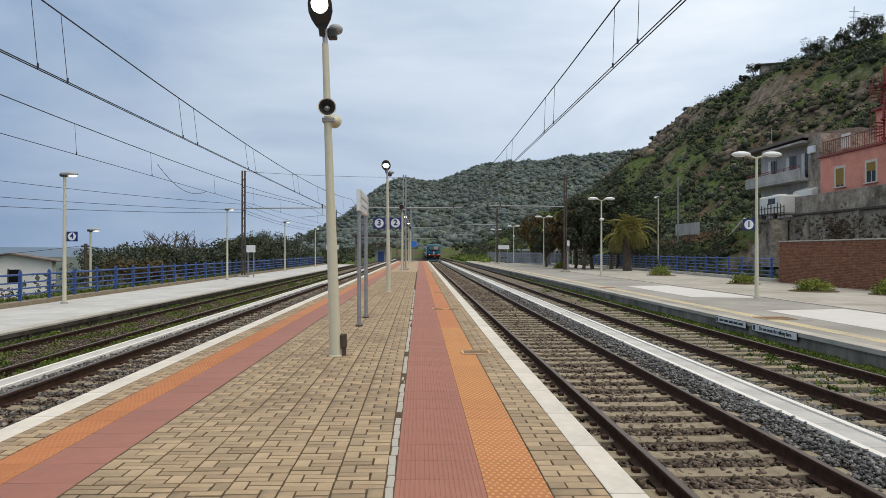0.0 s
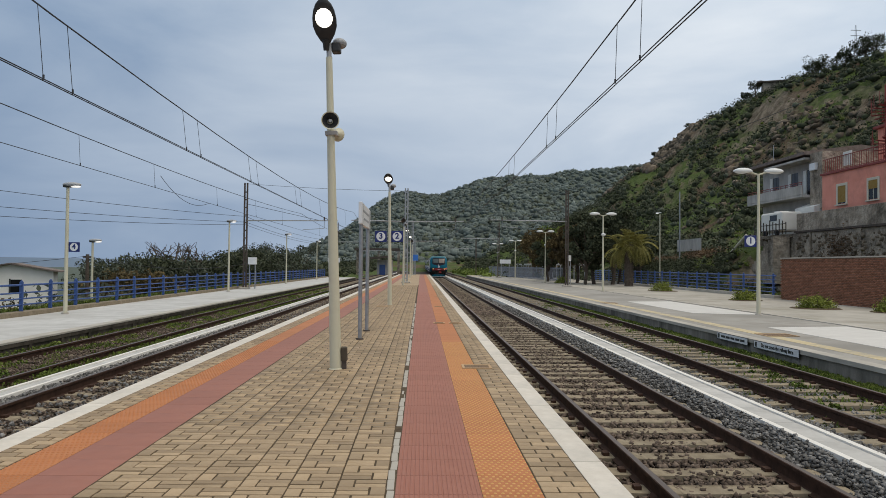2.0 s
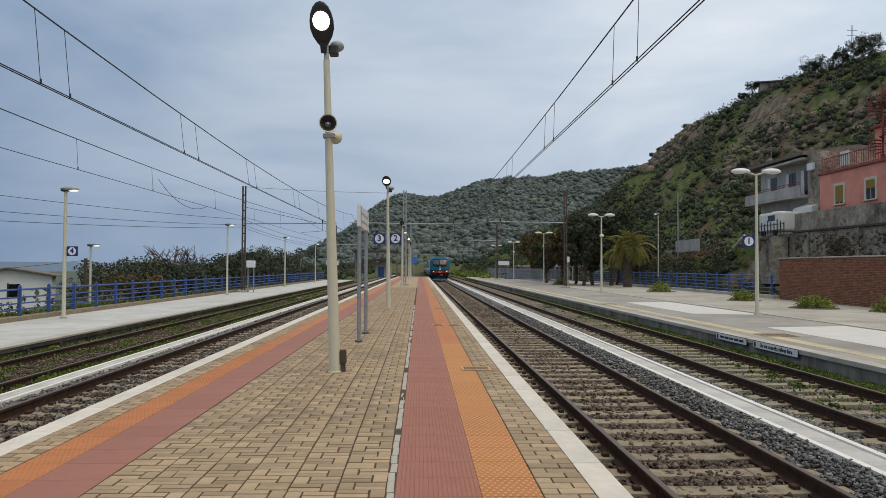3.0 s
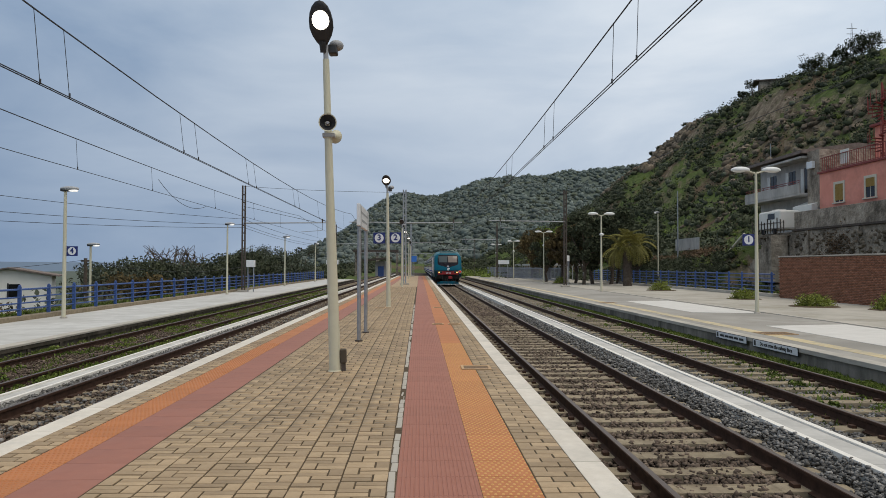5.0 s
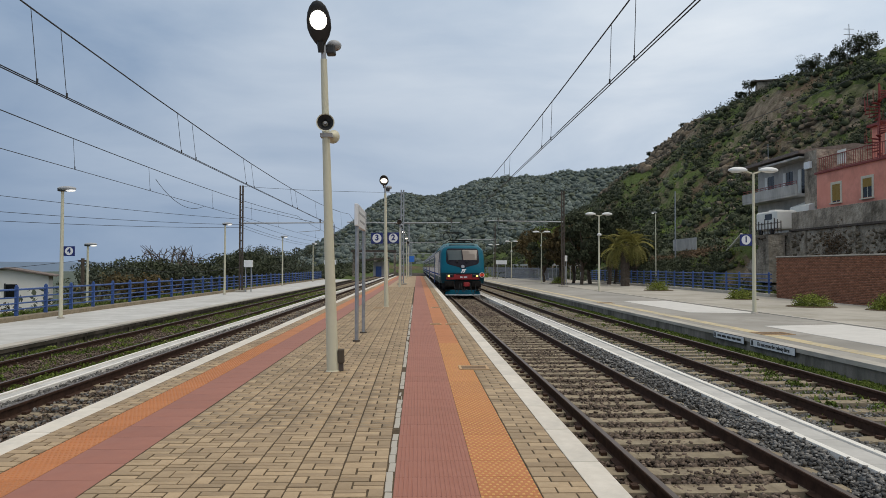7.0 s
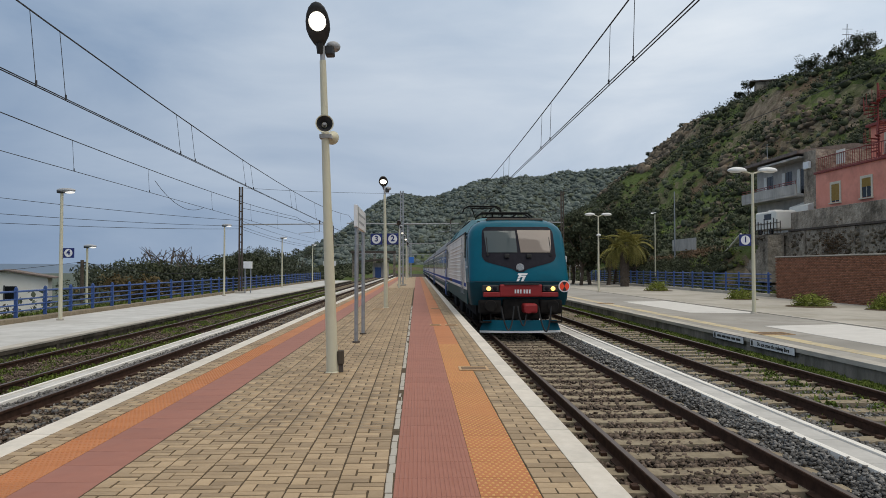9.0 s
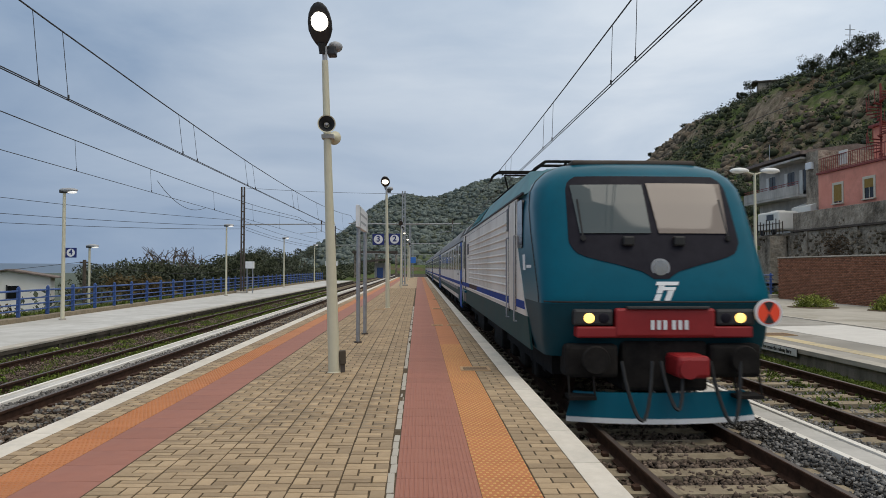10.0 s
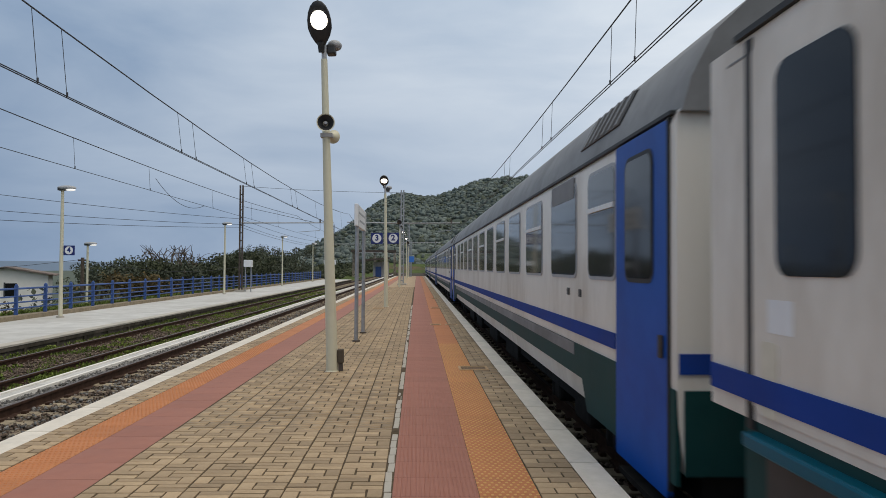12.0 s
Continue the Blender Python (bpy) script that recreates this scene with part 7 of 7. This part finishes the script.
shrub(17.4, 37.4, P1, 1.8, 1.5, 0.70, "low rounded green shrub in the sandy yard", 2)
shrub(17.6, 51.0, P1, 2.2, 1.8, 0.95, "low rounded green shrub in the sandy yard", 3)
shrub(18.9, 27.8, P1, 1.6, 1.4, 0.8, "low rounded green shrub in the sandy yard", 4)
shrub(14.5, 72.0, P1, 2.0, 1.6, 0.9, "low rounded green shrub in the sandy yard", 5)


def weeds(x0, x1, y0, y1, n, lo, hi, z, seed, patch, gap=-0.15):
    rg = np.random.default_rng(seed)
    x, y = rg.uniform(x0, x1, n), y0 + (y1 - y0) * rg.uniform(0, 1, n) ** 1.3
    keep = bumps(x * 2.5, y, patch, seed) + rg.normal(scale=0.3, size=n) > gap
    x, y = x[keep], y[keep]
    n = len(x)
    s = rg.uniform(lo, hi, n)
    a = rg.uniform(0, math.tau, n)
    lean = rg.uniform(-0.7, 0.7, n)
    w = 0.22 + 0.30 * rg.uniform(size=n)
    base = np.stack([x, y, np.full(n, z)], -1)
    out, across = np.stack([np.cos(a), np.sin(a), 0 * a], -1), np.stack([-np.sin(a), np.cos(a), 0 * a], -1)
    up = np.array([0, 0, 1.0])
    p = np.stack([base - across * (s * w)[:, None] * 0.5, base + across * (s * w)[:, None] * 0.5,
                  base + up * (s * 0.6)[:, None] + out * (s * lean * 0.4)[:, None] + across * (s * w)[:, None] * 0.6,
                  base + up * s[:, None] + out * (s * lean)[:, None]], 1)
    return heap("weeds", LEAF_V, np.array([(0, 1, 2, 3)]), p, M_GRASS, None, "green weeds and grass along the track", "weeds")


weeds(7.36, 8.02, 8, 60, 130000, 0.025, 0.12, BED + 0.05, 41, 2.2)
weeds(7.1, 7.45, 8, 50, 12000, 0.02, 0.09, BED + 0.03, 42, 2.0)
weeds(5.2, 7.1, 9, 40, 5000, 0.04, 0.12, BED, 43, 2.5)
weeds(-9.2, -8.40, 12, 70, 90000, 0.02, 0.085, BED + 0.06, 44, 2.4, 0.2)
weeds(-7.1, -6.4, 9, 60, 40000, 0.02, 0.095, BED + 0.09, 45, 2.6, 0.35)
weeds(-8.3, -6.9, 12, 60, 70000, 0.02, 0.08, BED + 0.09, 46, 1.8, 0.75)
weeds(-14.3, -13.6, 19, 90, 22000, 0.06, 0.24, P4, 47, 3.0)

# picket fence and road rail behind the far end of platform one
M_PICKET = material("grey_blue_picket_paint", (0.16, 0.19, 0.25), (0.24, 0.27, 0.33), 0.6, scale=4, grime=(0.10, 0.09, 0.09), grime_scale=3, grime_amount=0.4)
heading = math.degrees(math.atan2(2.6, 56))
picket = thing("fence", pose(15.0, 74, P1, 0, 0, heading), "grey-blue steel picket fence at the platform's far end", "fence")
one = first = part("picket", boxed(-0.022, 0.022, -0.03, 0.03, 0.08, 1.62, 0.006), M_PICKET, picket)
for k in range(1, 150):
    one = first.copy()
    scene.collection.objects.link(one)
    one.matrix_basis = pose(0, k * 0.37, 0)
for h in (0.25, 1.45):
    part("rail", boxed(-0.05, -0.023, -0.1, 55.4, h, h + 0.07), M_PICKET, picket)
road = thing("guard_rail", pose(19.5, 84, 1.0), "pale steel guard rail along a road above the line", "guard rail")
part("beam", boxed(-0.05, 0.05, 0, 60, 0.55, 0.85, 0.02), M_CHANNEL, road)
for k in range(21):
    part("post", boxed(0.06, 0.16, k * 2.95, k * 2.95 + 0.12, -2.6, 0.8), M_GREYPOST, road)
single_lamp(25.6, 75, 7.2 - low(25.6, 75), False, -1, low(25.6, 75))
bare_pole = thing("utility_pole", pose(29.6, 80, low(29.6, 80)), "thin grey steel pole on the bank", "utility pole")
part("shaft", rodded((0, 0, -0.3), (0, 0, 10.1 - low(29.6, 80)), 0.09, 0.06, 10), M_GREYPOST, bare_pole)

def tufts(x0, x1, y0, y1, n, z, seed, label):
    """Low cushions of small leaves, close together here and wanting there."""
    rg = np.random.default_rng(seed)
    x, y = rg.uniform(x0, x1, n), y0 + (y1 - y0) * rg.uniform(0, 1, n) ** 1.2
    keep = bumps(x * 2, y, 4.0, seed) + rg.normal(scale=0.25, size=n) > 0.05
    x, y = x[keep], y[keep]
    k = 70
    wide = np.repeat(rg.uniform(0.06, 0.20, len(x)), k)
    d = rg.normal(size=(len(wide), 3))
    d /= np.linalg.norm(d, axis=1)[:, None]
    d[:, 2] = np.abs(d[:, 2]) * 0.7
    c = np.repeat(np.stack([x, y, np.full(len(x), z)], -1), k, 0) + d * (wide * rg.uniform(0.3, 1.0, len(wide)) ** 0.5)[:, None]
    heap("weeds", LEAF_V, LEAF_F, leaves(c, rg.uniform(0.03, 0.075, len(c))), M_GRASS, None, label, "weeds")


tufts(-7.05, -6.42, 8, 60, 900, BED + 0.07, 71, "low green weed cushions between the track and the trough")
tufts(-9.15, -8.45, 11, 70, 700, BED + 0.06, 72, "low green weed cushions along the platform foot")
tufts(-8.2, -7.0, 11, 60, 260, BED + 0.08, 73, "scattered green weed cushions between the rails")
tufts(7.35, 7.98, 8, 70, 1000, BED + 0.05, 74, "low green weed cushions along the platform foot")
tufts(5.9, 7.1, 9, 40, 70, BED + 0.05, 75, "scattered green weed cushions between the rails")

x, y, z = skyline(0.512)
shed = thing("shed", pose(x, y, z - 1.5, 0, 0, -20), "low shed with a dark flat roof on the hilltop", "shed")
part("wall", boxed(-4, 4, -2, 2, 0, 2.6), M_RETAIN, shed)
part("roof", boxed(-5.5, 5.5, -2.6, 2.6, 2.6, 2.95), M_DARKPOST, shed)
x, y, z = skyline(0.628)
pylon = thing("pylon", pose(x, y, z), "thin lattice pylon on the hilltop", "pylon")
for d in (-0.4, 0.4):
    part("leg", rodded((d, 0, 0), (d * 0.2, 0, 9), 0.10, 0.05, 6), M_GREYPOST, pylon)
for h in (6.5, 7.8):
    part("arm", rodded((-1.2, 0, h), (1.2, 0, h), 0.08, sides=6), M_GREYPOST, pylon)

s = thing("station_sign", pose(13.0, 61.5, P1, 0, 0, 65), "small white sign board on two thin posts", "sign")
for d in (-0.35, 0.35):
    part("post", rodded((d, 0, 0), (d, 0, 2.7), 0.035), M_GREYPOST, s)
part("board", boxed(-0.5, 0.5, -0.03, 0.03, 2.2, 2.7, 0.01), M_SIGNWHITE, s)


def rocks(x0, x1, y0, y1, n, lo, hi, seed):
    r = np.random.default_rng(seed)
    x, y = r.uniform(x0, x1, n), r.uniform(y0, y1, n)
    size = r.uniform(lo, hi, n)
    v, f, p = scatter("boulder", np.stack([x, y, height(x, y) + size * 0.05], -1), size, 0.8)
    heap("rock_outcrop", v, f, p, M_ROCK, None, "tan and brown bare rock on the hillside", "rocks")


rocks(74, 96, 228, 288, 900, 0.5, 1.9, 61)
rocks(66, 86, 128, 165, 220, 0.3, 1.2, 62)
rocks(52, 66, 110, 140, 60, 0.3, 0.8, 63)


# ------------------------------------------------------------------ motion
RUN = ((0.0, 146.5), (1.0, 131.3), (2.0, 116.4), (3.0, 101.7), (4.0, 87.0), (5.0, 72.4), (6.0, 58.5), (7.0, 45.2), (8.0, 32.2), (9.0, 19.75), (9.5, 13.9), (10.0, 8.25), (10.5, 2.95), (11.0, -2.45), (11.5, -7.5), (12.0, -12.12))
TRAIN = [(loco, 0.0)] + [(c, LOCO + 0.1 + k * (COACH + 0.05)) for k, c in enumerate(coaches)]


def motions():
    for ob, back in TRAIN:
        walk(ob, [(t, pose(TRACK["two"], y + back, RAIL)) for t, y in RUN])


motions()
